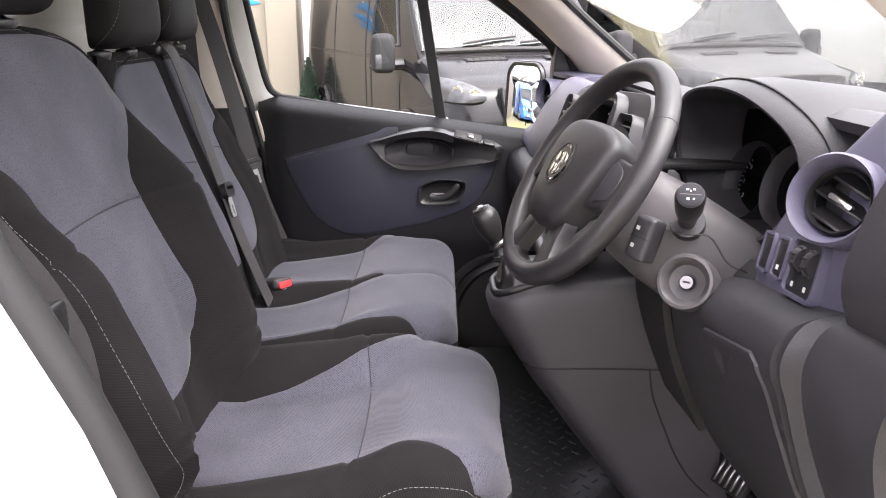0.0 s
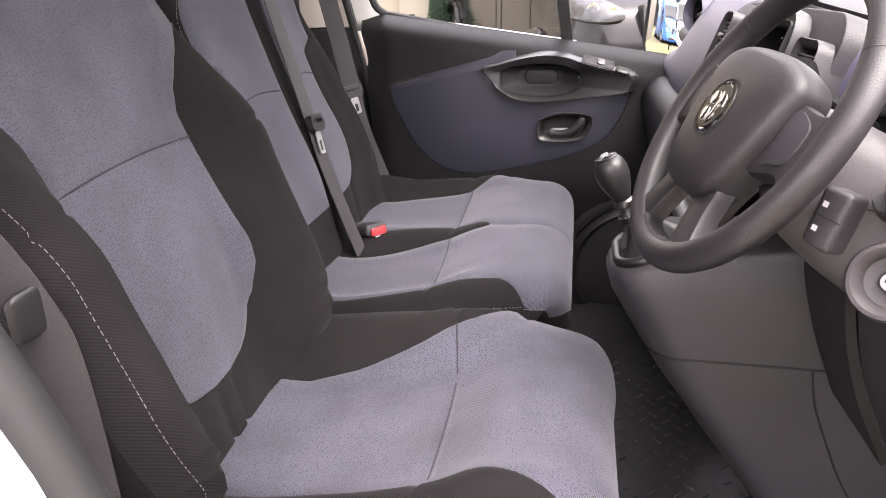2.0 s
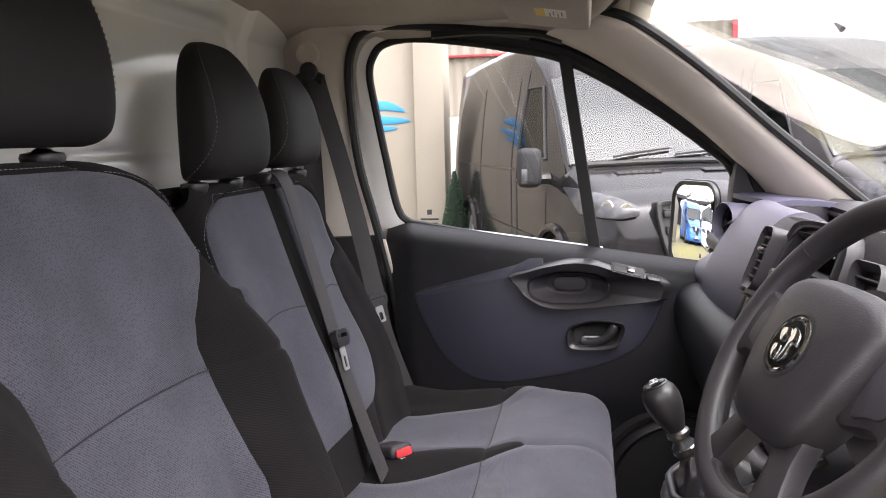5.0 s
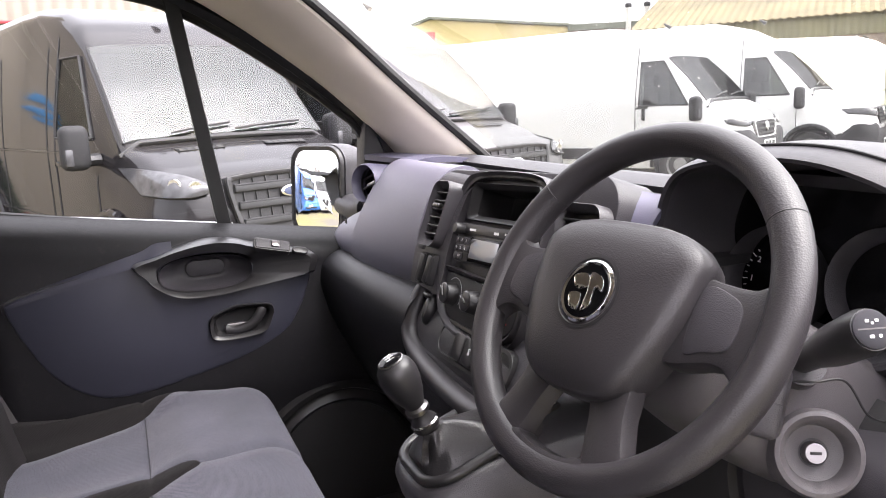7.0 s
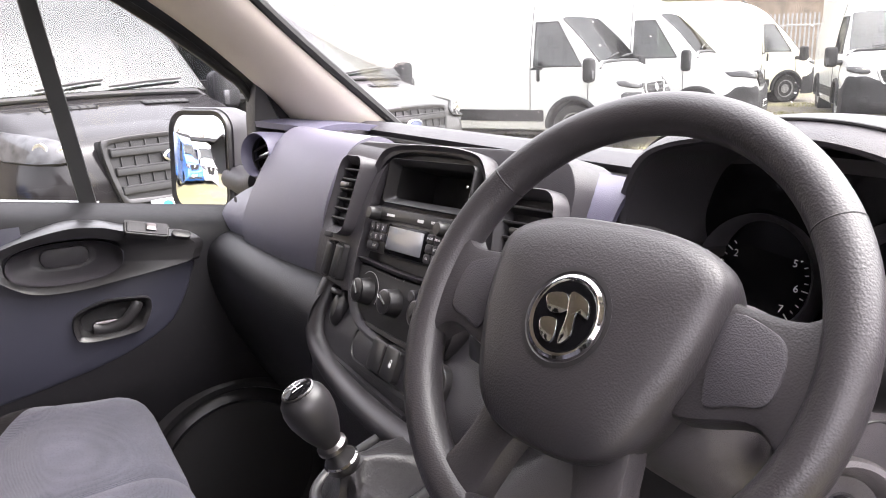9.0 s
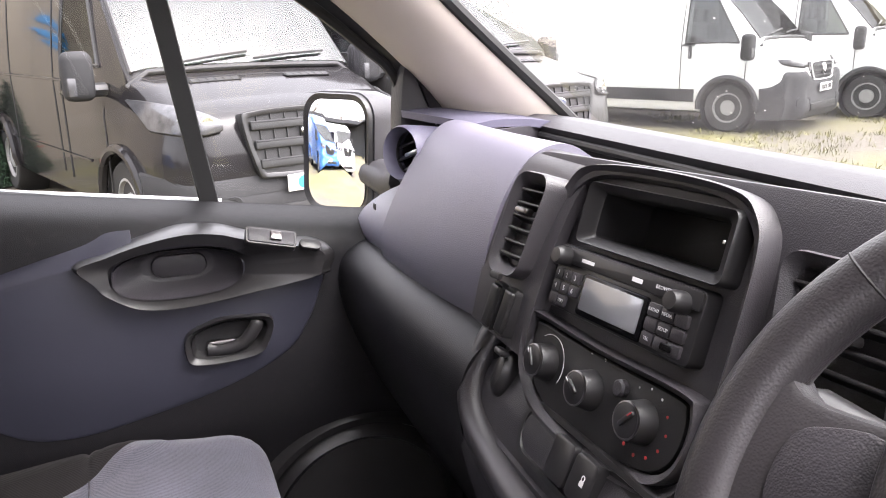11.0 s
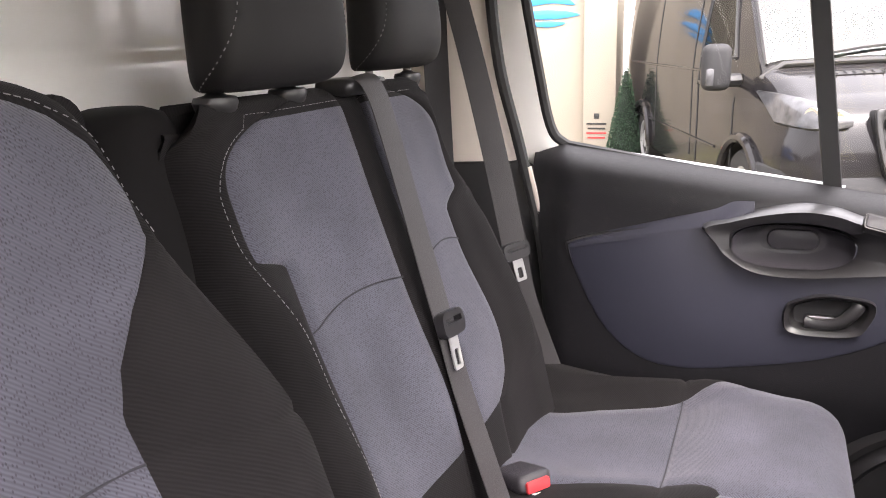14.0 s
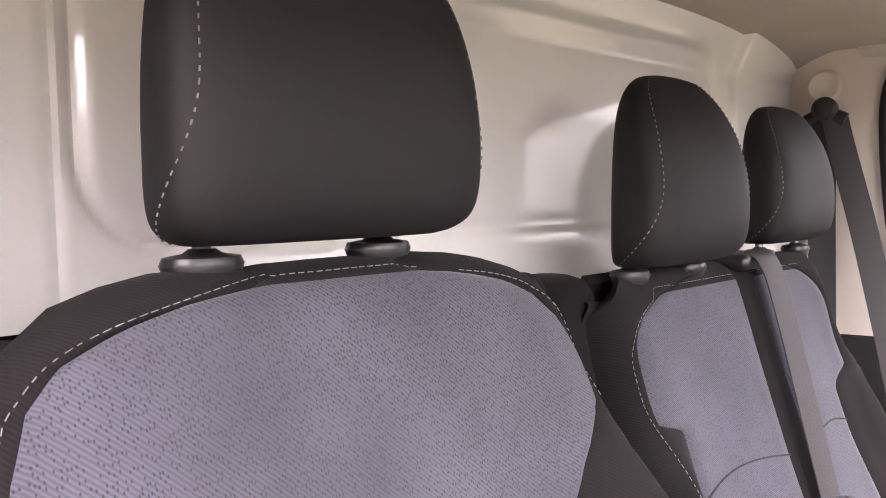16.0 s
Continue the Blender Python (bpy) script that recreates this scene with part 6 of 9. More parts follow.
part("hatch_lid", sheet(hatch_at, 90, 90, 0.004), PLASTIC, DASH, "black fuse hatch lid")
gap = [hatch_at(0, v) + Vector((0, 0.003, 0)) for v in frange(0.6, 0.04, 12)] + [hatch_at(u, 0) + Vector((0, 0, 0.003)) for u in frange(0.03, 0.97, 14)] + [hatch_at(1, v) + Vector((0, -0.003, 0)) for v in frange(0.04, 0.95, 16)]
part("hatch_gap", tube([p + Vector((0.002, 0, 0)) for p in gap], 0.0035, 6), PLASTIC_DARK, DASH)
wd = [Vector(p) for p in ((0.345, 1.236, 1.169), (0.399, 1.272, 1.040), (0.406, 1.218, 1.095), (0.400, 1.195, 1.172))]
part("cover_wedge", loft([wd, [p + Vector((0.03, -0.012, 0.0)) for p in wd]]), PLASTIC_MID, DASH, "black moulded pocket below the column", smooth=False)
# paler grey bead: the lit edge of the pocket, put into the colour
part("pocket_edge_glint", tube([wd[0], wd[1], wd[2]], 0.0022, 8), GREY_PLASTIC, DASH)
part("plug", lathe([(0.032, -0.01), (0.032, 0.003), (0.029, 0.0045), (0.002, 0.0045)], 30, frame_of((0.402, 0.655, 1.27), (0.05, -1, 0), (0.05, 0, 1))), PLASTIC, DASH)

# ---- steering column ----
COL = thing("steering_column", (0.42, 1.12, 1.25), "grey plastic steering column cover with ignition lock and stalks", "steering column")
def shroud():
    a, b = Vector((0.262, 1.130, 1.375)), Vector((0.47, 1.118, 1.255))
    d = (b - a).normalized()
    rgt = Vector((0.05, -1, 0))
    rgt = (rgt - d * d.dot(rgt)).normalized()
    up = rgt.cross(d).normalized()
    if up.z < 0:
        up = -up
    rings = []
    for f, w, hu, hd in ((0.0, 0.060, 0.04, 0.05), (0.04, 0.072, 0.052, 0.066), (0.15, 0.080, 0.058, 0.085), (0.35, 0.086, 0.060, 0.095), (0.55, 0.090, 0.058, 0.10), (0.8, 0.090, 0.055, 0.10), (1.0, 0.085, 0.05, 0.09)):
        c = a.lerp(b, f)
        ring = []
        for k in range(28):
            q = 2 * math.pi * k / 28
            cs, sn = math.cos(q), math.sin(q)
            x = w * math.copysign(abs(cs) ** 0.55, cs)
            y = (hu if sn > 0 else hd) * math.copysign(abs(sn) ** 0.55, sn)
            ring.append(c + rgt * x + up * y)
        rings.append(ring)
    return loft(rings)


part("shroud", shroud(), GREY_PLASTIC, COL)
IG = frame_of((0.337, 1.014, 1.271), (0.84, -0.54, 0), (0.19, 0.30, 0.93))
ig = part("ignition_boss", lathe([(0.040, -0.05), (0.0405, 0.0), (0.038, 0.007), (0.034, 0.008), (0.029, 0.003), (0.025, -0.010), (0.013, -0.014)], 36, IG, cap=False), GREY_PLASTIC, COL, "grey dished ignition surround")
part("lock_barrel", lathe([(0.0105, -0.016), (0.0105, -0.006), (0.009, -0.004), (0.002, -0.004)], 24, IG), DARK_STEEL, ig, "steel lock barrel")
part("key_slot", box((0, 0, -0.0035), (0.010, 0.0028, 0.001), 0.0004, 1, IG), PLASTIC_DARK, ig)
part("dish", lathe([(0.026, -0.012), (0.014, -0.0155), (0.002, -0.016)], 30, IG, cap=False), PLASTIC, ig)
# wiper stalk
s0, s1 = Vector((0.345, 1.055, 1.342)), Vector((0.312, 0.948, 1.408))
sd = (s1 - s0)
part("stalk_socket", lathe([(0.024, -0.012), (0.026, 0.0), (0.022, 0.012), (0.017, 0.02)], 22, frame_of(s0 + sd * 0.06, sd.cross(Vector((0, 0, 1))), sd.cross(sd.cross(Vector((0, 0, -1)))))), PLASTIC, COL)
ws_ = part("wiper_stalk", tube([s0, s0 + sd * 0.35, s0 + sd * 0.5, s0 + sd * 0.62, s0 + sd * 0.93, s1], [0.012, 0.013, 0.0165, 0.0185, 0.0195, 0.017], 20), PLASTIC_SMOOTH, COL, "black wiper stalk")
em = frame_of(s1, -sd.cross(Vector((0, 0, 1))), sd.cross(sd.cross(Vector((0, 0, -1)))))
part("stalk_end", lathe([(0.016, -0.002), (0.016, 0.0015), (0.014, 0.003), (0.002, 0.003)], 20, em), SEAM, ws_)
for a, b, w, h in ((0, 0, 0.026, 0.0012), (-0.004, 0.0065, 0.003, 0.0022), (0.004, 0.0065, 0.003, 0.0022), (0.0, 0.0045, 0.002, 0.002), (-0.003, -0.006, 0.0035, 0.0025), (0.004, -0.006, 0.0025, 0.0025)):
    part("stalk_mark", box((a, b, 0.0032), (w, h, 0.0004), 0.0001, 1, em), GREY_PLASTIC if h < 0.002 else INK, ws_)
# lamp stalk on the other side
l0, l1 = Vector((0.315, 1.22, 1.352)), Vector((0.262, 1.352, 1.385))
ld = l1 - l0
part("lamp_stalk", tube([l0, l0 + ld * 0.4, l0 + ld * 0.55, l0 + ld * 0.94, l1], [0.012, 0.0135, 0.018, 0.020, 0.016], 20), PLASTIC_SMOOTH, COL, "black lamp stalk with printed signs")
# audio remote
RM = frame_of((0.276, 1.018, 1.332), (0.55, -0.8, -0.12), (0.25, 0.1, 0.9))
rm = part("audio_remote", box((0, 0, -0.004), (0.034, 0.062, 0.032), 0.007, 3, RM), PLASTIC_MID, COL, "black volume remote on the column")
for b in (0.013, -0.012):
    part("remote_mark", box((-0.006, b, 0.0123), (0.006, 0.0055, 0.0004), 0.0001, 1, RM), INK, rm)
part("remote_gap", box((0, 0.001, 0.0122), (0.033, 0.001, 0.0006), 0.0001, 1, RM), PLASTIC_DARK, rm)
part("shroud_seam", tube(smooth_line([(0.30, 1.02, 1.345), (0.335, 1.018, 1.338), (0.365, 1.012, 1.335), (0.39, 1.008, 1.30), (0.42, 1.008, 1.285)], 6), 0.0012, 6), PLASTIC_DARK, COL)

# ---- steering wheel ----
WN = Vector((-0.828, -0.153, 0.539)).normalized()
WU = (Vector((0, 0, 1)) - WN * WN.z).normalized()
WR = WU.cross(WN)
WM = Matrix((WR, WU, WN)).transposed().to_4x4()
WM.translation = Vector((0.2128, 1.1449, 1.4027))
SW = thing("steering_wheel", tuple(WM.translation), "black grained steering wheel with round chrome badge", "steering wheel")
RO = 0.174
rimp = [WM @ Vector((RO * math.cos(2 * math.pi * k / 96), RO * math.sin(2 * math.pi * k / 96), 0.0)) for k in range(96)]
RIMO = part("rim", tube(rimp, 0.0172, 18, loop=True, flat=1.0, up=tuple(WN)), WHEEL_SKIN, SW, "thick grained rim")
for q in (35, 145):
    m = WM @ Matrix.Rotation(radians(q), 4, "Z") @ Matrix.Translation((RO, 0, 0)) @ Matrix.Rotation(math.pi / 2, 4, "X")
    part("rim_seam", lathe([(0.0172, -0.0008), (0.0176, 0.0), (0.0172, 0.0008)], 24, m, cap=False), PLASTIC_DARK, RIMO)


def plate(pts, z0, z1, bev, n=5, closed=True):
    o = [(p.x, p.y) for p in smooth_line([(x, y, 0) for x, y in pts], n, closed=True)]
    area = sum(o[k - 1][0] * o[k][1] - o[k][0] * o[k - 1][1] for k in range(len(o)))
    return slab(o if area > 0 else o[::-1], z0, z1, bev, WM)


# padded hub: rounded shield, domed
def hub():
    base = smooth_line([(-0.095, 0.052, 0), (-0.06, 0.070, 0), (0.0, 0.074, 0), (0.06, 0.070, 0), (0.095, 0.052, 0), (0.098, 0.02, 0), (0.088, -0.03, 0), (0.066, -0.078, 0), (0.04, -0.097, 0), (0.0, -0.102, 0), (-0.04, -0.097, 0), (-0.066, -0.078, 0), (-0.088, -0.03, 0), (-0.098, 0.02, 0)], 5, closed=True)
    rings = []
    for f, h in ((0.95, -0.02), (1.0, 0.0), (1.0, 0.012), (0.985, 0.02), (0.95, 0.026), (0.85, 0.031), (0.65, 0.036), (0.4, 0.039), (0.15, 0.040)):
        rings.append([WM @ Vector((p.x * f, (p.y + 0.012) * f - 0.012, h)) for p in base])
    return loft(rings[::-1])


HUB = part("hub_cover", hub(), WHEEL_SKIN, SW, "grained airbag cover")
bm_ = WM @ Matrix.Translation((0, -0.008, 0.038))
part("badge_recess", lathe([(0.036, -0.004), (0.0375, 0.0015), (0.034, 0.002), (0.031, 0.0)], 40, bm_, cap=False), PLASTIC_SMOOTH, HUB)
badge = part("badge", lathe([(0.031, -0.002), (0.0315, 0.002), (0.029, 0.0035), (0.027, 0.0025), (0.002, 0.0025)], 40, bm_), CHROME, HUB, "round chrome badge")
part("badge_field", lathe([(0.0268, 0.0024), (0.0262, 0.0031), (0.002, 0.0031)], 36, bm_), SCREEN, badge)
for pts in ([(-0.02, 0.012), (-0.004, 0.016), (0.002, 0.004), (-0.012, 0.0)], [(0.0, 0.018), (0.016, 0.014), (0.02, 0.002), (0.01, 0.004), (0.012, -0.012), (0.004, -0.02), (0.003, 0.0)], [(-0.018, -0.006), (-0.004, -0.004), (-0.002, -0.02), (-0.012, -0.018)]):
    o = [(p.x, p.y) for p in smooth_line([(x, y, 0) for x, y in pts], 4, closed=True)]
    area = sum(o[k - 1][0] * o[k][1] - o[k][0] * o[k - 1][1] for k in range(len(o)))
    part("badge_shape", slab(o if area > 0 else o[::-1], 0.003, 0.0045, 0.0006, bm_), CHROME, badge)
words("AIRBAG", 0.0075, WM @ Matrix.Translation((-0.004, -0.062, 0.0352)), PLASTIC, HUB, depth=0.0006)
for a in (-0.062, 0.062):
    part("horn_mark", box((a, 0.01, 0.0335), (0.008, 0.004, 0.0008), 0.0002, 1, WM), PLASTIC_DARK, HUB)
# spokes
for s in (1, -1):
    sp = part("side_spoke", plate([(s * 0.07, 0.040), (s * 0.11, 0.036), (s * 0.145, 0.036), (s * 0.166, 0.052), (s * 0.178, 0.03), (s * 0.180, 0.0), (s * 0.176, -0.035), (s * 0.166, -0.064), (s * 0.150, -0.045), (s * 0.13, -0.036), (s * 0.08, -0.045), (s * 0.06, 0.0)], -0.014, 0.009, 0.007), WHEEL_SKIN, SW, "side spoke with blank cover")
    part("spoke_cover", plate([(s * 0.098, 0.026), (s * 0.130, 0.024), (s * 0.143, 0.010), (s * 0.141, -0.020), (s * 0.12, -0.028), (s * 0.1, -0.030)], 0.0, 0.0112, 0.0025), PLASTIC, sp, "smooth blank cover")
    part("lower_spoke", plate([(s * 0.022, -0.08), (s * 0.062, -0.07), (s * 0.072, -0.105), (s * 0.088, -0.138), (s * 0.108, -0.146), (s * 0.085, -0.160), (s * 0.060, -0.172), (s * 0.046, -0.166), (s * 0.040, -0.145), (s * 0.032, -0.115)], -0.012, 0.010, 0.006), WHEEL_SKIN, SW, "lower spoke")
part("spoke_bridge", plate([(-0.046, -0.150), (-0.02, -0.156), (0.02, -0.156), (0.046, -0.150), (0.062, -0.166), (0.03, -0.178), (-0.03, -0.178), (-0.062, -0.166)], -0.012, 0.0125, 0.005), WHEEL_SKIN, SW, "moulded bridge between the lower spokes")
part("hub_back", lathe([(0.05, -0.055), (0.075, -0.03), (0.085, -0.012), (0.04, -0.008)], 30, WM), PLASTIC_DARK, SW)

# ---- pedals and mat ----
PD = thing("brake_pedal", (0.55, 1.24, 0.70), "worn ribbed metal brake pedal", "pedal")
pm = frame_of((0.53, 1.235, 0.822), (0.3, -1, 0.1), (0.55, 0, 0.8))
part("pedal_pad", box((0, 0, 0), (0.085, 0.06, 0.016), 0.006, 2, pm), PLASTIC_DARK, PD)
for k in range(5):
    part("pedal_rib", box((-0.032 + k * 0.016, 0, 0.009), (0.007, 0.05, 0.005), 0.002, 1, pm), DARK_STEEL, PD, "polished worn rib")
part("pedal_arm", tube([(0.545, 1.235, 0.825), (0.60, 1.235, 0.95), (0.64, 1.235, 1.15)], 0.011, 8), DARK_STEEL, PD)
MT = thing("floor_mat", (0.25, 1.45, FLOOR_Z), "black rubber floor mat with raised diamond bars", "floor mat")
part("mat_base", slab(rrect(0.9, 1.72, 0.06, 5, 0.22, 1.47), FLOOR_Z + 0.001, FLOOR_Z + 0.012, 0.004), MAT_RUBBER, MT)
bar_me = None
k_ = 0
for ix in range(26):
    for iy in range(44):
        x, y = -0.02 + ix * 0.024, 0.98 + iy * 0.0235
        if not (0.0 < x < 0.56) or k_ >= 290 or (1.295 < y < 1.60 and x > 0.38) or not (1.15 < y < 1.98 and x < 0.42):
            continue
        if (ix + iy) % 2:
            continue
        if bar_me is None:
            b0 = part("tread_bar", box((0, 0, 0), (0.021, 0.0055, 0.005), 0.002, 1), MAT_RUBBER, MT)
            bar_me = b0.data
            ob = b0
        else:
            ob = new("tread_bar", bar_me)
            ob.parent = MT
            ob.matrix_parent_inverse = MT.matrix_basis.inverted()
        ob.matrix_basis = Matrix.Translation((x, y, FLOOR_Z + 0.0135)) @ Matrix.Rotation(radians(45 if (ix // 1) % 2 else -45), 4, "Z")
        k_ += 1

# ---- passenger's door ----
DOOR = thing("passenger_door", (0, 2.4, 0.6), "shut van door with dark blue trim panel and black armrest", "door")


def sill_z(x):
    return 1.41 - 0.105 * (x + 0.567) / 0.777 - 0.012 * math.exp(-((x + 0.56) / 0.03) ** 2)


def rear_x(z):
    if z > 1.2:
        return -0.523 - 0.042 * (z - 1.2) / 0.21
    return -0.493 - 0.030 * (z - 0.9) / 0.3


def glass_y(z):
    return 2.40 - 0.12 * (z - 1.32)


def trim_y(x, z):
    s = sill_z(x) - z
    y = 2.300 + 0.075 * math.exp(-(max(s, 0) / 0.022) ** 1.3)
    y -= 0.022 * sm(0.06, 0.26, s)
    y += 0.03 * sm(-0.46, -0.53, x)
    y += 0.02 * sm(1.0, 0.85, z)
    return y


def trim():
    def at(u, v):
        f = 1 - (1 - v) ** 1.6
        z0 = 0.64
        x = -0.5 + u * 1.0
        z = z0 + (sill_z(x) - z0) * f
        xr = rear_x(z) + 0.012
        x = xr + u * (0.5 - xr)
        z = z0 + (sill_z(x) - z0) * f
        return Vector((x, trim_y(x, z), z))
    return sheet(at, 70, 60, -0.012)


part("outer_skin", box((-0.06, 2.435, 0.975), (1.06, 0.03, 0.60), 0.01), WHITE_PAINT, DOOR, "white painted door skin")
part("door_core", box((-0.03, 2.375, 0.98), (0.96, 0.09, 0.60), 0.01), PLASTIC_DARK, DOOR)
part("sill_rail", tube(smooth_line([(-0.50, glass_y(1.405) + 0.004, 1.392), (-0.35, 2.395, 1.372), (-0.2, 2.398, 1.345), (0.0, 2.402, 1.307), (0.2, 2.405, 1.287), (0.4, 2.405, 1.275)], 5), 0.010, 8), RUBBER, DOOR, "black window lip")
part("outer_lip", tube([(x, 2.425, sill_z(x) - 0.001) for x in frange(-0.50, 0.02, 10)], 0.006, 8), WHITE_PAINT, DOOR, "white outer edge of the door")
part("sill_gap", loft([[Vector((x, 2.36, sill_z(x) - 0.004)), Vector((x, 2.44, sill_z(x) - 0.012)), Vector((x, 2.44, sill_z(x) - 0.06)), Vector((x, 2.36, sill_z(x) - 0.06))] for x in frange(-0.55, 0.45, 12)]), PLASTIC, DOOR)


def side_plate(pts, y0, y1, bev, n=6):
    """A plate on the door: points in x and z, raised from y0 inwards to y1."""
    o = [(p.x, p.y) for p in smooth_line([(x, z, 0) for x, z in pts], n, closed=True)]
    area = sum(o[k - 1][0] * o[k][1] - o[k][0] * o[k - 1][1] for k in range(len(o)))
    o = o if area > 0 else o[::-1]
    m = Matrix(((1, 0, 0, 0), (0, 0, -1, 2.28), (0, 1, 0, 0), (0, 0, 0, 1)))
    return o, slab(o, 2.28 - y0, 2.28 - y1, bev, m), m


DM = Matrix(((1, 0, 0, 0), (0, 0, -1, 2.28), (0, 1, 0, 0), (0, 0, 0, 1)))
pull = [(-0.214, 1.284), (-0.19, 1.256), (-0.172, 1.235), (-0.125, 1.208), (-0.056, 1.203), (0.042, 1.213), (0.158, 1.227), (0.172, 1.24), (0.178, 1.265), (0.15, 1.281), (0.11, 1.288), (0.038, 1.306), (0.0, 1.318), (-0.053, 1.323), (-0.116, 1.313), (-0.17, 1.298)]
oo = [(p.x, p.y) for p in smooth_line([(x, z, 0) for x, z in pull], 6, closed=True)]
area = sum(oo[k - 1][0] * oo[k][1] - oo[k][0] * oo[k - 1][1] for k in range(len(oo)))
oo = oo if area > 0 else oo[::-1]
cx, cz = -0.066, 1.256
cup = []
for p in oo:
    q = math.atan2(p[1] - cz, (p[0] - cx) * 0.42)
    cup.append((cx + 0.097 * math.copysign(abs(math.cos(q)) ** 0.8, math.cos(q)), cz + 0.0385 * math.copysign(abs(math.sin(q)) ** 0.8, math.sin(q))))
hb = [(-0.070, 1.118), (-0.066, 1.152), (-0.03, 1.170), (0.0, 1.175), (0.06, 1.170), (0.072, 1.155), (0.064, 1.128), (0.046, 1.106), (-0.01, 1.099), (-0.058, 1.102)]
ho = [(p.x, p.y) for p in smooth_line([(x, z, 0) for x, z in hb], 5, closed=True)]
area = sum(ho[k - 1][0] * ho[k][1] - ho[k][0] * ho[k - 1][1] for k in range(len(ho)))
ho = ho if area > 0 else ho[::-1]
hi = [(0.0 + (x - 0.0) * 0.84, 1.138 + (z - 1.138) * 0.76) for x, z in ho]


def hollows():
    """Solid shapes of the grip's cup and the lever's recess."""
    return [loft([[DM @ Vector((p[0], p[1], h)) for p in line] for h in (-0.05, 0.08)]) for line in (cup, hi)]


blue = [(-0.458, 1.222), (-0.447, 1.237), (-0.40, 1.251), (-0.30, 1.270), (-0.20, 1.289), (-0.165, 1.303), (-0.12, 1.303), (0.0, 1.28), (0.12, 1.25), (0.160, 1.228), (0.152, 1.19), (0.135, 1.15), (0.095, 1.097), (0.0, 1.052), (-0.124, 1.021), (-0.237, 1.003), (-0.32, 1.016), (-0.388, 1.072), (-0.436, 1.158)]
_, bmx, _ = side_plate(blue, 2.31, 2.262, 0.010)
part("trim_panel", carve(trim(), hollows()), PLASTIC_SHADED, DOOR, "black grained door trim")
BLUE = part("blue_panel", carve(bmx, hollows()), BLUE_DOOR, DOOR, "dark blue door insert")
ledge = smooth_line([(-0.445, 0, 1.235), (-0.40, 0.004, 1.249), (-0.30, 0.010, 1.268), (-0.20, 0.017, 1.287), (-0.165, 0.020, 1.300), (-0.13, 0.020, 1.302)], 5)
part("panel_ledge", loft([[Vector((p.x, 2.2605, p.z - 0.004)), Vector((p.x, 2.262, p.z - 0.001)), Vector((p.x, 2.288, p.z + 0.004 + p.y)), Vector((p.x, 2.31, p.z - 0.008))] for p in ledge]), BLUE_DOOR, BLUE, "sloping blue ledge along the insert")
_, bmx, _ = side_plate([(x * 1.012 - 0.001, 1.15 + (z - 1.15) * 1.03) for x, z in blue], 2.31, 2.2725, 0.003)
part("panel_shadow_gap", carve(bmx, hollows()), PLASTIC_DARK, DOOR)
ARM = part("armrest", ring_plate(oo, cup, -0.03, 0.038, 0.012, DM, zin=0.028), PLASTIC_SMOOTH, DOOR, "black moulded pull handle with scooped cup")
part("cup", loft([[DM @ Vector((p[0], p[1], 0.028)) for p in cup], [DM @ Vector((cx + (p[0] - cx) * 0.93, cz + (p[1] - cz) * 0.9, 0.01)) for p in cup], [DM @ Vector((cx + (p[0] - cx) * 0.6, cz + (p[1] - cz) * 0.7 + 0.004, -0.014)) for p in cup], [DM @ Vector((cx + (p[0] - cx) * 0.55, cz + (p[1] - cz) * 0.62 + 0.004, -0.016)) for p in cup], [DM @ Vector((cx + (p[0] - cx) * 0.02, cz + (p[1] - cz) * 0.02 + 0.004, -0.016)) for p in cup]], cap=False), PLASTIC, ARM)
part("cup_pad", slab(rrect(0.084, 0.036, 0.017, 6, cx + 0.002, cz + 0.004), -0.016, -0.008, 0.004, DM), PLASTIC, ARM, "smooth pad inside the cup")
# switches on the armrest
sm_ = frame_of((0.076, 2.238, 1.302), (1, 0, -0.24), (0.15, 0.75, 0.66))
swp = part("window_switch", slab(rrect(0.074, 0.026, 0.004, 3), -0.01, 0.006, 0.002, sm_), PLASTIC, ARM, "black window switch")
part("switch_frame", ring_plate(rrect(0.080, 0.032, 0.006, 3), rrect(0.073, 0.025, 0.004, 3), -0.008, 0.004, 0.001, sm_), PLASTIC_SMOOTH, swp)
part("switch_rocker", box((0.006, 0, 0.008), (0.018, 0.016, 0.006), 0.002, 2, sm_), DARK_STEEL, swp, "silver rocker")
part("blank_oval", slab(rrect(0.036, 0.018, 0.0088, 6, 0.063, -0.003), -0.006, 0.003, 0.002, sm_), PLASTIC_SMOOTH, ARM)
# inner door handle
BEZ = part("handle_bezel", ring_plate(ho, hi, -0.02, 0.030, 0.004, DM, zin=0.024), PLASTIC_SMOOTH, DOOR, "glossy black handle surround")
part("handle_cup", loft([[DM @ Vector((x, z, 0.024)) for x, z in hi], [DM @ Vector((x * 0.9, 1.138 + (z - 1.138) * 0.85, 0.004)) for x, z in hi], [DM @ Vector((x * 0.5, 1.138 + (z - 1.138) * 0.5, 0.0)) for x, z in hi], [DM @ Vector((x * 0.02, 1.138 + (z - 1.138) * 0.02, 0.0)) for x, z in hi]], cap=False), PLASTIC_DARK, BEZ)
lev = smooth_line([(-0.035, 1.118, 0.012), (-0.01, 1.116, 0.016), (0.02, 1.126, 0.02), (0.04, 1.148, 0.022), (0.047, 1.162, 0.02)], 6)
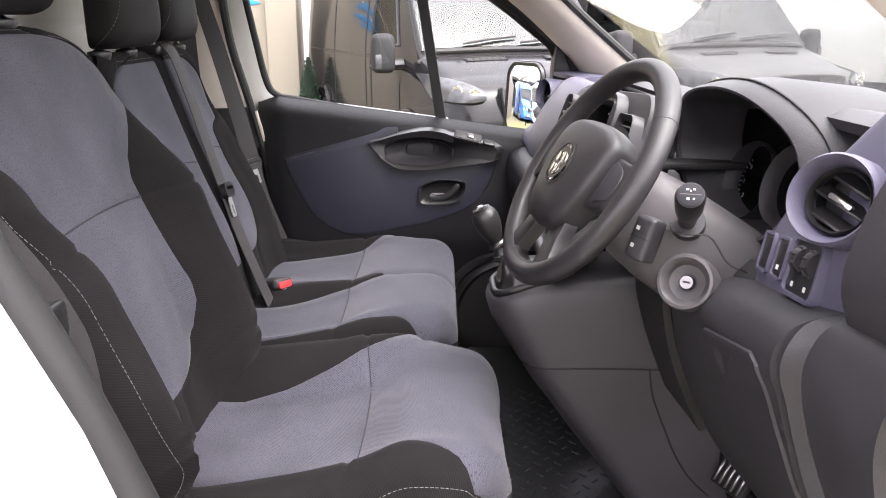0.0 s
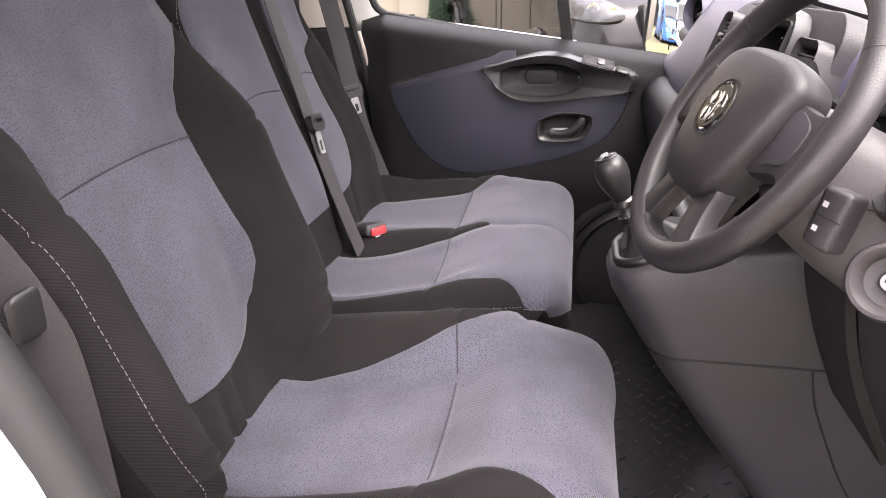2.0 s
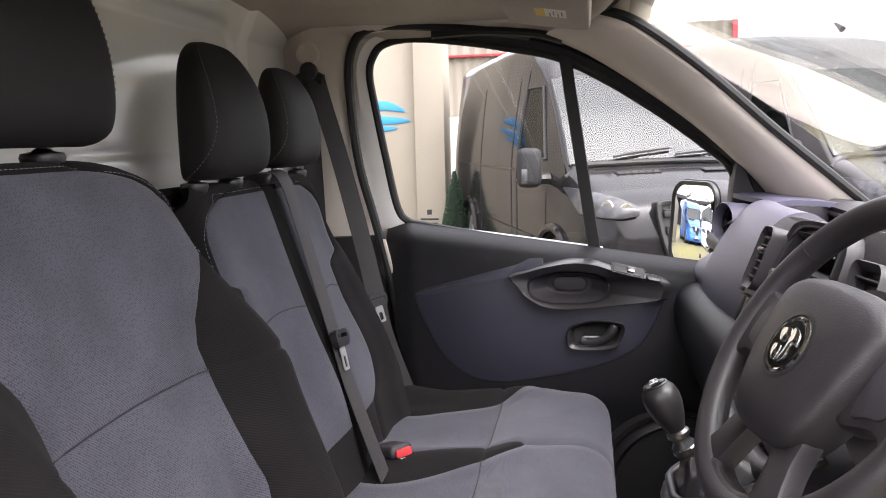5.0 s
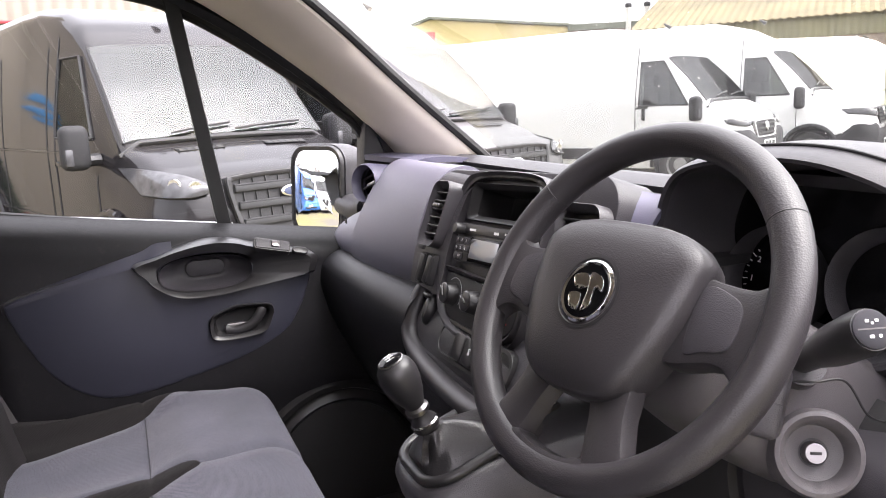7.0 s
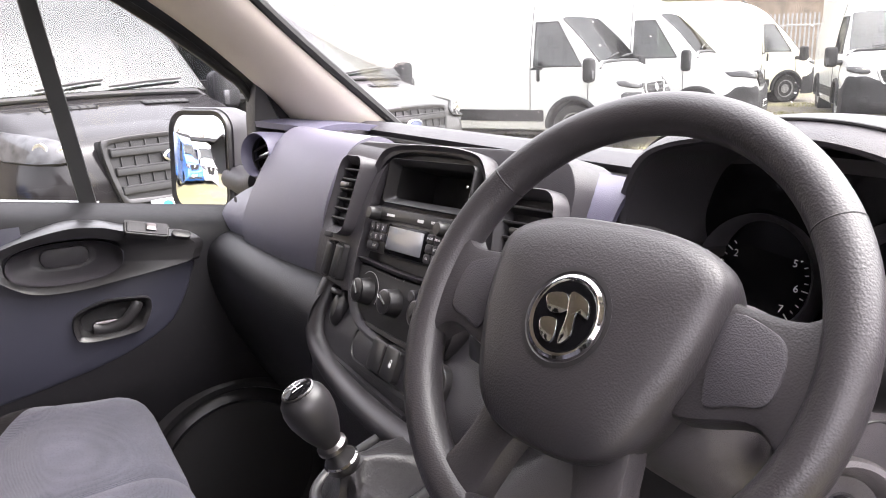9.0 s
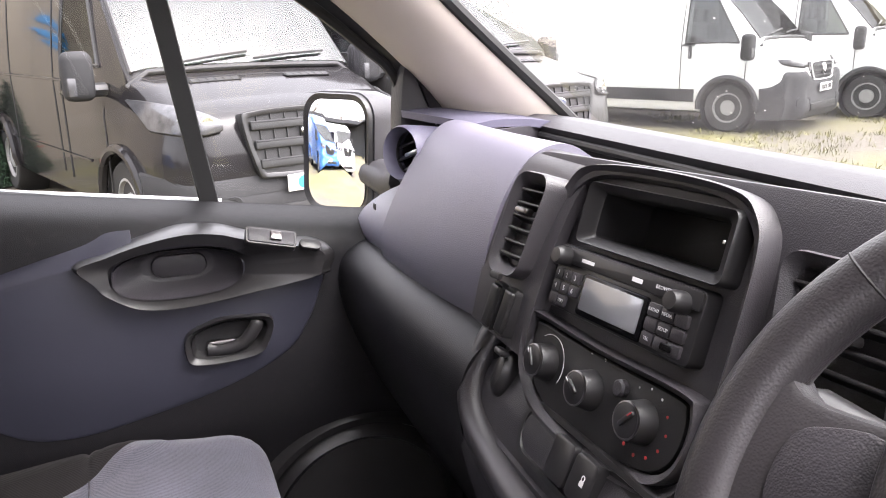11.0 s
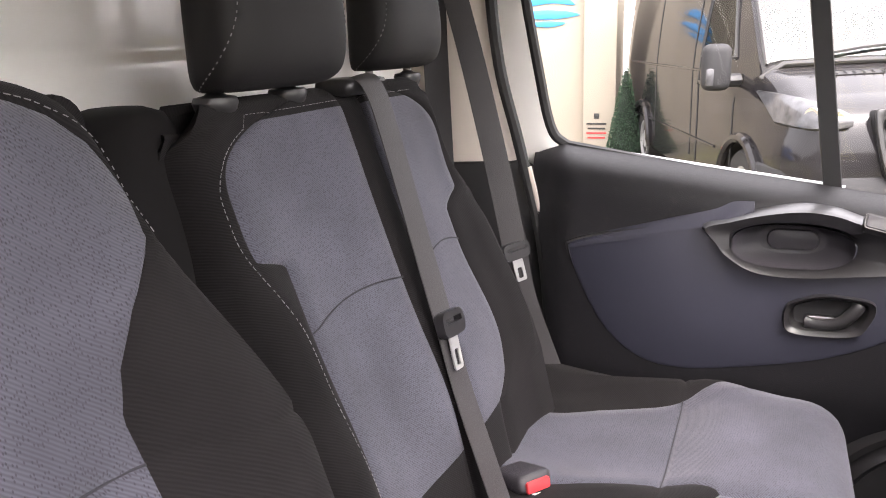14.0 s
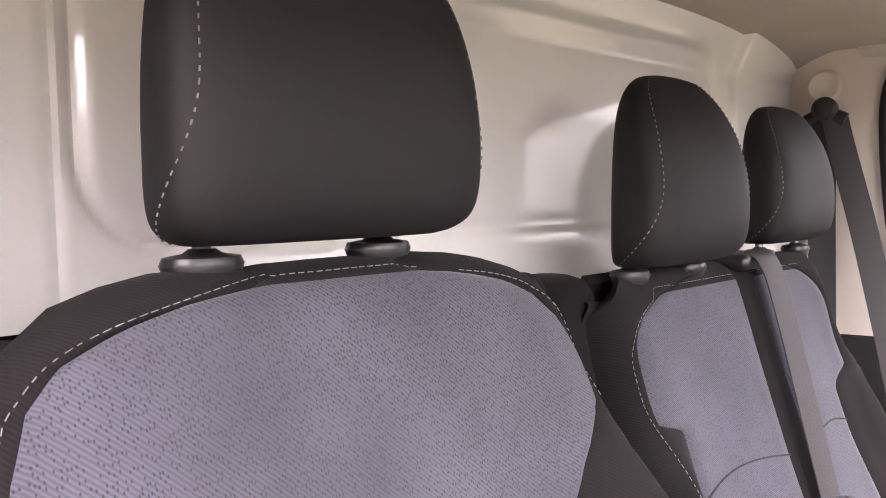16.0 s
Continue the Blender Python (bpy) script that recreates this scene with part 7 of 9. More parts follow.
part("door_lever", tube([DM @ Vector((p.x, p.y, p.z)) for p in lev], [0.013, 0.0125] + [0.011] * (len(lev) - 4) + [0.010, 0.008], 12, flat=0.55, up=(0, 1, 0)), PLASTIC_SMOOTH, BEZ, "black inner door lever")
part("lever_plate", slab(rrect(0.05, 0.02, 0.009, 5, -0.012, 1.122), 0.004, 0.012, 0.003, DM), DARK_STEEL, BEZ)
# speaker and lower mouldings
sp = frame_of((0.215, 2.275, 0.735), (1, 0, 0), (0, 0, 1))
SPK = part("speaker", lathe([(0.225, -0.03), (0.222, 0.0), (0.212, 0.012), (0.200, 0.010), (0.195, -0.002), (0.188, 0.006), (0.175, 0.012), (0.166, 0.004), (0.162, -0.006)], 64, sp, cap=False), PLASTIC_SMOOTH, DOOR, "round black speaker surround")
part("speaker_mesh", lathe([(0.164, -0.004), (0.10, 0.004), (0.002, 0.006)], 48, sp), PLASTIC_DARK, SPK)

# window: frame, divider, panes
wo = [(-0.45, 1.396), (-0.498, 1.408), (-0.527, 1.446), (-0.55, 1.573), (-0.572, 1.717), (-0.581, 1.80), (-0.566, 1.848), (-0.533, 1.876), (-0.456, 1.886), (-0.316, 1.870), (-0.206, 1.850), (-0.095, 1.824), (0.028, 1.763), (0.166, 1.674), (0.278, 1.589), (0.33, 1.54), (0.365, 1.44), (0.36, 1.29), (0.179, 1.295), (0.003, 1.313), (-0.203, 1.352)]
wl = [Vector((p.x, glass_y(p.y), p.y)) for p in smooth_line([(x, z, 0) for x, z in wo], 4, closed=True)]
part("window_seal", tube(wl, 0.012, 8, loop=True), RUBBER, DOOR, "black rubber window seal")


def frame_strip(k0, k1, grow, mat, name, lab="", dy=-0.012):
    c = Vector((-0.1, 0, 1.58))
    a = [wl[k % len(wl)] for k in range(k0, k1 + 1)]
    rings = []
    for i, p in enumerate(a):
        d = Vector((p.x - c.x, 0, (p.z - c.z) * 1.2)).normalized()
        g = grow(i / (len(a) - 1))
        rings.append([p + d * 0.006 + Vector((0, dy, 0)), p + d * (0.006 + g * 0.5) + Vector((0, dy - 0.012, 0)), p + d * (0.006 + g) + Vector((0, dy - 0.002, 0)), p + d * (0.006 + g) + Vector((0, 0.03, 0)), p + d * 0.006 + Vector((0, 0.03, 0))])
    return part(name, loft(rings), mat, DOOR, lab)


frame_strip(2, 30, lambda f: 0.072 - 0.03 * sm(0.3, 0.75, f) - 0.012 * sm(0.75, 1, f), WHITE_INNER, "window_frame", "pale painted window frame")
frame_strip(28, 66, lambda f: 0.034, PLASTIC_SMOOTH, "window_frame", "black window frame")
d0, d1 = Vector((-0.077, glass_y(1.83) - 0.004, 1.835)), Vector((0.003, glass_y(1.31) - 0.004, 1.30))
part("divider_bar", ribbon([d0, (d0 + d1) / 2, d1], 0.031, 0.014, (1, 0, 0.15)), RUBBER, DOOR, "black divider bar of the window")
gm_ = bmesh.new()
gv = [gm_.verts.new(p + Vector((0, 0.004, 0))) for p in wl]
gm_.faces.new(gv)
gp = part("window_pane", gm_, GLASS, DOOR, "clear side window pane")
gp.visible_shadow = False
# black corner panel by the mirror
_, bmx, _ = side_plate([(0.335, 1.555), (0.36, 1.565), (0.42, 1.50), (0.47, 1.42), (0.475, 1.345), (0.42, 1.325), (0.345, 1.335), (0.325, 1.42)], 2.39, 2.335, 0.012)
part("mirror_corner", bmx, PLASTIC, DOOR, "black corner cover inside the mirror")
# outside mirror
MN = Vector((-0.86, -0.505, 0.075)).normalized()
MM = frame_of((0.288, 2.610, 1.371), Vector((0, 0, 1)).cross(MN), MN.cross(Vector((0, 0, 1)).cross(MN)))
MIR = part("door_mirror", loft([[MM @ Vector((x * f, y * f, z)) for x, y in rrect(0.205, 0.258, 0.055, 7)] for f, z in ((0.93, 0.016), (0.985, 0.014), (1.0, 0.0), (1.0, -0.04), (0.9, -0.09), (0.6, -0.125), (0.2, -0.135))][::-1]), PLASTIC, DOOR, "black housing of the outside mirror")
part("mirror_rim", ring_plate(rrect(0.194, 0.247, 0.05, 7), rrect(0.164, 0.219, 0.040, 7), 0.010, 0.027, 0.004, MM, zin=0.022), PLASTIC_SMOOTH, MIR)
part("mirror_glass", loft([[MM @ Vector((x * f, y * f, 0.0285 - ((x * f) ** 2 + (y * f) ** 2) / 2.4)) for x, y in rrect(0.166, 0.221, 0.04, 7)] for f in (0.02, 0.2, 0.4, 0.6, 0.8, 0.92, 1.0)]), MIRROR, MIR, "reflecting mirror glass")
part("mirror_arm", tube(smooth_line([(0.36, 2.41, 1.34), (0.35, 2.47, 1.33), (0.335, 2.54, 1.34)], 4), 0.04, 12, flat=0.8), PLASTIC, MIR)
# sun visor and its label
VS = thing("sun_visor", (-0.10, 1.88, 1.88), "cream sun visor folded up with a warning label", "sun visor")
vm = frame_of((-0.10, 1.87, 1.876), (0, -1, 0.01), (-0.97, 0, 0.16))
part("visor_board", slab(rrect(0.46, 0.175, 0.04, 6), -0.008, 0.010, 0.006, vm), HEADLINING, VS)
part("visor_label", box((-0.03, -0.012, 0.0105), (0.09, 0.06, 0.0006), 0.0002, 1, vm), LABEL, VS, "pale warning label")
part("label_band", box((-0.03, 0.008, 0.0111), (0.088, 0.018, 0.0003), 0.0001, 1, vm), YELLOW_INK, VS, "yellow heading band")
for k in range(4):
    part("label_line", box((-0.05 + 0.02 * (k % 2), -0.010 - 0.008 * k, 0.0111), (0.045, 0.002, 0.0003), 0.0001, 1, vm), PLASTIC_DARK, VS)

part("head_seal", tube(smooth_line([(-0.40, 2.285, 1.885), (-0.28, 2.285, 1.888), (-0.19, 2.285, 1.881), (-0.13, 2.285, 1.873), (-0.08, 2.285, 1.857)], 6), 0.011, 8), RUBBER, DOOR, "black rubber seal over the door")

# ---- the yard ----
def ground_z(x, y):
    return 0.08 + 0.008 * min(max(x, 0.0), 18.0)


def yard():
    bm = bmesh.new()
    xs = [-400, -120, -40, -20, -12, -8, -5] + [-3 + 0.75 * i for i in range(44)] + [34, 40, 60, 120, 400]
    ys = [-400, -120, -40, -15, -6, -2] + [0.75 * i for i in range(44)] + [36, 45, 60, 120, 400]
    G = []
    for y in ys:
        row = []
        for x in xs:
            b = 0.03 * noise.noise(Vector((x * 0.35, y * 0.35, 0))) if -12 < x < 36 and -4 < y < 40 else 0
            row.append(bm.verts.new((x, y, ground_z(x, y) + b)))
        G.append(row)
    for j in range(len(ys) - 1):
        for i in range(len(xs) - 1):
            bm.faces.new((G[j][i], G[j][i + 1], G[j + 1][i + 1], G[j + 1][i]))
    return bm


def ground_material():
    ma = surface("gravel_and_worn_grass", (0.3, 0.27, 0.22), 0.95, var=0.25, var_scale=0.8)
    N, L = ma.node_tree.nodes, ma.node_tree.links
    b = N["Principled BSDF"]
    tc = N.new("ShaderNodeTexCoord")
    a = N.new("ShaderNodeTexNoise")
    a.inputs["Scale"].default_value, a.inputs["Detail"].default_value, a.inputs["Roughness"].default_value = 0.28, 9, 0.65
    L.new(tc.outputs["Object"], a.inputs["Vector"])
    r = N.new("ShaderNodeMapRange")
    r.inputs["From Min"].default_value, r.inputs["From Max"].default_value = 0.44, 0.6
    L.new(a.outputs["Fac"], r.inputs["Value"])
    g = N.new("ShaderNodeTexNoise")
    g.inputs["Scale"].default_value, g.inputs["Detail"].default_value = 14, 6
    L.new(tc.outputs["Object"], g.inputs["Vector"])
    ramp = N.new("ShaderNodeValToRGB")
    ramp.color_ramp.elements[0].color, ramp.color_ramp.elements[1].color = (0.06, 0.06, 0.016, 1), (0.19, 0.17, 0.06, 1)
    L.new(g.outputs["Fac"], ramp.inputs[0])
    ramp2 = N.new("ShaderNodeValToRGB")
    ramp2.color_ramp.elements[0].color, ramp2.color_ramp.elements[1].color = (0.04, 0.035, 0.029, 1), (0.14, 0.122, 0.098, 1)
    L.new(g.outputs["Fac"], ramp2.inputs[0])
    mx = N.new("ShaderNodeMix")
    mx.data_type = "RGBA"
    L.new(r.outputs[0], mx.inputs["Factor"])
    L.new(ramp2.outputs[0], mx.inputs["A"])
    L.new(ramp.outputs[0], mx.inputs["B"])
    L.new(mx.outputs["Result"], b.inputs["Base Color"])
    bump = N.new("ShaderNodeBump")
    bump.inputs["Strength"].default_value, bump.inputs["Distance"].default_value = 0.6, 0.03
    L.new(g.outputs["Fac"], bump.inputs["Height"])
    L.new(bump.outputs[0], b.inputs["Normal"])
    return ma


tagged(part("ground", yard(), ground_material()), "worn gravel yard with patches of yellow-green grass", "ground", kind="structure")

# added unseen wall: cuts low sky light through the open driver's door
tagged(part("wall_unseen", box((-2.0, -4.6, 1.2), (34.0, 0.25, 2.8), 0.02), surface("dull_grey_light_blocker", (0.22, 0.21, 0.2), 0.9, var=0.2, var_scale=0.8, grain=0.4, grain_scale=40)), "plain grey unseen wall added to cut low sky light", "wall", kind="structure")

# ---- parked vans ----
DARK_PAINT = surface("dark_magnetic_grey_paint", (0.014, 0.013, 0.0138), 0.10, 0.0, var=0.02, spec=0.24, rough_var=0.02)
# dust through dirt; base colour also lifted for glare on the windscreen
BLACKISH_PAINT = surface("dusty_glare_lifted_grey_paint", (0.040, 0.038, 0.0365), 0.42, 0.3, var=0.08, coat=0.2, dirt=0.06)
VAN_WHITE = surface("white_van_paint", (0.56, 0.56, 0.56), 0.3, var=0.03, coat=0.5, dirt=0.02)
VAN_CREAM = surface("cream_van_paint", (0.72, 0.7, 0.55), 0.35, var=0.04, coat=0.4)
VAN_BLUE = surface("bright_blue_van_paint", (0.03, 0.13, 0.42), 0.25, 0.2, var=0.05, coat=0.7)
BUMPER_GREY = surface("grey_bumper_plastic", (0.035, 0.035, 0.037), 0.7, spec=0.2, var=0.12, dirt=0.08)
BUMPER_DARK = surface("charcoal_bumper_plastic", (0.022, 0.022, 0.023), 0.7, spec=0.2, var=0.12, dirt=0.1)
TYRE = surface("worn_tyre_rubber", (0.016, 0.0155, 0.015), 0.9, var=0.3, var_scale=12, grain=0.6, grain_scale=120, dirt=0.2)
RIM = surface("painted_steel_rim", (0.22, 0.22, 0.215), 0.4, 0.0, var=0.1, var_scale=20)
VAN_GLASS = pane("van_window_glass", (0.94, 1.0, 0.98), gloss=0.10, floor=0.55)
CAB_LINING = surface("grey_cab_lining", (0.12, 0.12, 0.115), 0.8, var=0.15)
CAB_CLOTH = surface("dark_cab_cloth", (0.03, 0.03, 0.032), 0.9, var=0.15)
LAMP = surface("clear_headlamp", (0.05, 0.05, 0.053), 0.08, 0.0, var=0.4, var_scale=14, spec=0.4)
LAMP_RED = surface("red_rear_lamp", (0.5, 0.02, 0.02), 0.2, var=0.2, coat=0.8)
PLATE_WHITE = surface("white_number_plate", (0.75, 0.75, 0.72), 0.4, var=0.03)
PLATE_YELLOW = surface("yellow_number_plate", (0.75, 0.55, 0.05), 0.4, var=0.03)
GRILLE_GLOSS = surface("gloss_charcoal_grille_bar", (0.018, 0.018, 0.0185), 0.35, var=0.05, spec=0.5)
NAVY = surface("navy_badge_enamel", (0.01, 0.02, 0.06), 0.3, var=0.05, coat=0.6)
LOGO_BLUE = surface("blue_sign_print", (0.02, 0.22, 0.5), 0.5, var=0.05)


def van_wheel(parent, x, y, r=0.34):
    s = 1 if y > 0 else -1
    m = Matrix.Translation((x, y, r)) @ Matrix.Rotation(-s * math.pi / 2, 4, "X")
    w = part("wheel", lathe([(r * 0.6, -0.1), (r * 0.94, -0.11), (r, -0.085), (r, 0.085), (r * 0.94, 0.11), (r * 0.64, 0.1), (r * 0.6, 0.07)], 40, m), TYRE, parent, "dusty black tyre")
    part("rim", lathe([(r * 0.62, 0.02), (r * 0.63, 0.098), (r * 0.58, 0.1), (r * 0.55, 0.06), (r * 0.34, 0.05), (r * 0.3, 0.085), (r * 0.14, 0.09), (0.002, 0.075)], 32, m), RIM, w, "pale steel rim")
    for i in range(8):
        a = i * math.pi / 4
        part("rim_hole", box((0, 0, 0), (0.05, 0.03, 0.012), 0.008, 1, m @ Matrix.Translation((r * 0.45 * math.cos(a), r * 0.45 * math.sin(a), 0.056)) @ Matrix.Rotation(a + math.pi / 2, 4, "Z")), PLASTIC_DARK, w)


def van(name, at, label, paint, style, length=5.5, width=2.04, height=2.5, nose=0.95, wheelbase=3.3, bumper=BUMPER_GREY, group="parked vans", detail=1):
    """A panel van: local x ahead from the front bumper (0) backwards, y to its left, z up."""
    T = thing(name, at, label, "van", group, own_frame=True)
    W = width / 2
    S = style
    bh, sh = S["bonnet"], S["scuttle"]       # heights of bonnet edge and windscreen foot
    bx, sx, tx = S["bonnet_x"], S["scuttle_x"], S["top_x"]  # where bonnet begins, screen foot, screen top
    H = height

    # outline over the length: (x, sill z, top z, half width low, half width at belt, half width at shoulder, belt z, shoulder radius)
    sz = S["screen_z"]
    st = [(-0.0, 0.42, bh - 0.30, W * 0.74, W * 0.76, W * 0.74, 0.7, 0.08),
          (-0.06, 0.30, bh - 0.10, W * 0.84, W * 0.86, W * 0.82, 0.75, 0.10),
          (-0.16, 0.26, bh - 0.02, W * 0.92, W * 0.93, W * 0.87, 0.8, 0.10),
          (-bx, 0.25, bh + 0.02, W * 0.97, W * 0.97, W * 0.90, 0.85, 0.11),
          (-(bx + sx) / 2, 0.25, (bh + sh) / 2 + 0.03, W * 0.99, W * 0.985, W * 0.91, 0.95, 0.11),
          (-sx, 0.25, sh, W, W * 0.99, W * 0.92, 1.0, 0.10),
          (-(sx + tx) / 2, 0.25, (sh + sz) / 2 + 0.03, W, W, W * 0.87, 1.1, 0.08),
          (-tx, 0.25, sz, W, W, W * 0.82, 1.15, 0.09),
          (-tx - 0.22, 0.25, sz + (H - sz) * 0.42, W, W, W * 0.82, 1.2, 0.13),
          (-tx - 0.55, 0.25, sz + (H - sz) * 0.75, W, W, W * 0.84, 1.2, 0.15),
          (-tx - 1.0, 0.25, H - 0.02, W, W, W * 0.86, 1.2, 0.15),
          (-tx - 1.5, 0.25, H, W, W, W * 0.87, 1.2, 0.15),
          (-length + 0.15, 0.25, H - 0.01, W, W, W * 0.87, 1.2, 0.15),
          (-length + 0.02, 0.3, H - 0.05, W * 0.97, W * 0.97, W * 0.85, 1.2, 0.14),
          (-length, 0.4, H - 0.12, W * 0.93, W * 0.93, W * 0.82, 1.2, 0.12)]

    def station(x):
        for a, b in zip(st, st[1:]):
            if b[0] <= x <= a[0]:
                f = (a[0] - x) / (a[0] - b[0])
                return [p + (q - p) * f for p, q in zip(a, b)]
        return list(st[0] if x > 0 else st[-1])

    def ring(x):
        _, z0, z1, wl, wb, wt, zb, rc = station(x)
        zb = min(zb, z0 + (z1 - z0) * 0.55)
        zs = z1 - rc
        pts = []
        half = [(wl * 0.86, z0), (wl * 0.97, z0 + 0.03), (wl, z0 + 0.12), (wl, (z0 + zb) / 2), (wb, zb)]
        for k in range(1, 6):
            f = k / 5
            half.append((wb + (wt - wb) * f ** 1.35, zb + (zs - zb) * f))
        for k in range(1, 7):
            q = k / 6 * math.pi / 2
            half.append((wt - rc * 1.2 * (1 - math.cos(q)), zs + rc * math.sin(q)))
        half += [(wt * 0.4, z1 + 0.012), (0.0, z1 + 0.016)]
        for y, z in half:
            pts.append(Vector((x, y, z)))
        for y, z in half[-2::-1]:
            pts.append(Vector((x, -y, z)))
        return pts
    xs = sorted(set([s[0] for s in st] + [-sx - (tx - sx) * k / 6 for k in range(1, 6)] + [-length * k / 14 for k in range(1, 14)]), reverse=True)
    def side_pt(x, z, s, off=0.004):
        r = ring(x)
        half = r[:len(r) // 2 + 1]
        for a, b in zip(half, half[1:]):
            if a.z <= z <= b.z and b.z > a.z:
                y = a.y + (b.y - a.y) * (z - a.z) / (b.z - a.z)
                return Vector((x, s * (y + off), z))
        return Vector((x, s * half[4].y, z))

    # hollow cab behind real window openings
    dw = S["door_window"]

    def inside(z):
        return W * (0.90 - 0.15 * max(0.0, min(1.0, (z - 1.2) / (sz - 1.2))))

    def prism(pts, wide):
        return loft([[Vector((x, wide(z), z)) for x, z in pts], [Vector((x, -wide(z), z)) for x, z in pts]])
    xr = dw[1][0] - 0.30
    cav = prism([(-sx + 0.12, 0.85), (-sx + 0.02, sh - 0.10), (-sx - 0.06, sh - 0.03), (-tx - 0.02, sz - 0.05), (-tx - 0.3, sz - 0.02), (xr, sz - 0.02), (xr, 0.85)], inside)
    side = prism(dw, lambda z: W + 0.3)
    A, B = Vector((-sx - 0.05, 0, station(-sx - 0.05)[2])), Vector((-tx + 0.03, 0, station(-tx + 0.03)[2]))
    up = Vector((B.z - A.z, 0, A.x - B.x)).normalized()
    wa, wb_ = W * 0.92 * 0.94, W * 0.82 * 0.94
    scr = loft([[A - up * 0.16 + Vector((0, k * wa, 0)), A + up * 0.2 + Vector((0, k * wa, 0)), B + up * 0.2 + Vector((0, k * wb_, 0)), B - up * 0.16 + Vector((0, k * wb_, 0))] for k in (1, -1)])
    bm = carve(loft([ring(x) for x in xs]), [cav, side, scr] + [lathe([(0.405, -0.3), (0.405, 0.2)], 28, Matrix.Translation((wx, k * W, 0.34)) @ Matrix.Rotation(-k * math.pi / 2, 4, "X")) for wx in (-nose, -nose - wheelbase) for k in (1, -1)])
    bo = part("body", bm, paint, T)
    bo.data.materials.append(CAB_LINING)
    for p in bo.data.polygons:
        c = p.center
        if xr - 0.02 < c.x < -sx + 0.15 and 0.8 < c.z < station(c.x)[2] - 0.035 and abs(c.y) < abs(side_pt(c.x, c.z, 1, 0).y) - 0.035:
            p.material_index = 1
    dash_ = part("cab_dashboard", box((-sx - 0.02, 0, sh - 0.20), (0.42, 1.75 * W, 0.26), 0.06, 3), PLASTIC, T, "dark cab dashboard")
    for y in (0.52 * W, -0.18 * W, -0.58 * W):
        seat_ = part("cab_seat", box((xr + 0.28, y, 1.18), (0.16, 0.40 * W, 0.72), 0.06, 3), CAB_CLOTH, T, "dark cab seat")
        part("cab_headrest", box((xr + 0.26, y, 1.64), (0.11, 0.24 * W, 0.20), 0.05, 3), CAB_CLOTH, seat_)
    rimw = [Vector((-sx - 0.42 - 0.10 * math.sin(q), -0.42 * W + 0.2 * math.cos(q), sh + 0.0 + 0.17 * math.sin(q))) for q in [2 * math.pi * k / 24 for k in range(24)]]
    part("cab_steering_wheel", tube(rimw, 0.016, 6, loop=True), PLASTIC, T)

    def top_pt(x, yf, off=0.004):
        z1, wt, rc = station(x)[2], station(x)[5], station(x)[7]
        y = abs(yf) * wt
        e = max(0.0, (y - (wt - rc * 1.2)) / (rc * 1.2))
        z = z1 - rc * (1 - math.sqrt(max(0.0, 1 - min(e, 1) ** 2))) + 0.014 * (1 - min(1, abs(yf) / 0.8) ** 2)
        return Vector((x + off, yf * wt, z + off))

    def side_panel(nm, corners, s, mat, n=8, off=0.006, lab=""):
        (x0, z0), (x1, z1), (x2, z2), (x3, z3) = corners

        def f(u, v):
            a = Vector((x0 + (x1 - x0) * u, z0 + (z1 - z0) * u))
            b = Vector((x3 + (x2 - x3) * u, z3 + (z2 - z3) * u))
            c = a.lerp(b, v)
            return side_pt(c.x, c.y, s, off)
        return part(nm, sheet(f, n, n, 0.01 * s), mat, T, lab)

    # windscreen
    part("windscreen", sheet(lambda u, v: top_pt(-sx - 0.04 - (tx - sx - 0.06) * v, (2 * u - 1) * 0.955, 0.009), 18, 10, -0.006), VAN_GLASS, T, "reflecting windscreen").visible_shadow = False
    part("screen_edge", tube([top_pt(-sx - 0.04 - (tx - sx - 0.06) * k / 8, -0.955, 0.006) for k in range(9)] + [top_pt(-tx + 0.02, -0.955 + 1.91 * k / 10, 0.006) for k in range(1, 10)] + [top_pt(-sx - 0.04 - (tx - sx - 0.06) * (8 - k) / 8, 0.955, 0.006) for k in range(9)], 0.012, 6), PLASTIC_DARK, T, "black windscreen seal")
    rub = [top_pt(-sx - 0.015, (2 * k / 12 - 1) * 1.0, 0.012) for k in range(13)]
    part("cowl", tube(rub, 0.022, 8), PLASTIC_DARK, T)
    if detail:
        for a, b in ((-0.55, 0.02), (0.05, 0.75)):
            p, q = top_pt(-sx - 0.05, a, 0.03), top_pt(-sx - 0.10, b, 0.03)
            part("wiper", tube([p, (p + q) / 2 + Vector((0, 0, 0.006)), q], 0.011, 6), PLASTIC_SMOOTH, T)
    # side windows and doors
    for s in (1, -1):
        side_panel("side_window", dw, s, VAN_GLASS).visible_shadow = False
        edge = [side_pt(x, z, s, 0.01) for x, z in (dw[0], dw[1], dw[2], dw[3], dw[0])]
        part("window_seal", tube(edge, 0.014, 6), PLASTIC_DARK, T)
        xb = dw[1][0] - 0.06
        part("door_gap", tube([side_pt(xb, 0.42 + k * (H - 0.75) / 12, s, 0.001) for k in range(13)], 0.007, 6), PLASTIC_DARK, T)
        xf = dw[0][0] + 0.12
        part("door_gap", tube([side_pt(xf, 0.42 + k * 0.07, s, 0.001) for k in range(10)], 0.007, 6), PLASTIC_DARK, T)
        part("door_handle", box(side_pt(xb + 0.14, 1.12, s, 0.01), (0.05 if S.get("upright") else 0.2, 0.04, 0.19 if S.get("upright") else 0.045), 0.015), PLASTIC_DARK if S.get("upright") else paint, T)
        rubz = S.get("strip", 0.0)
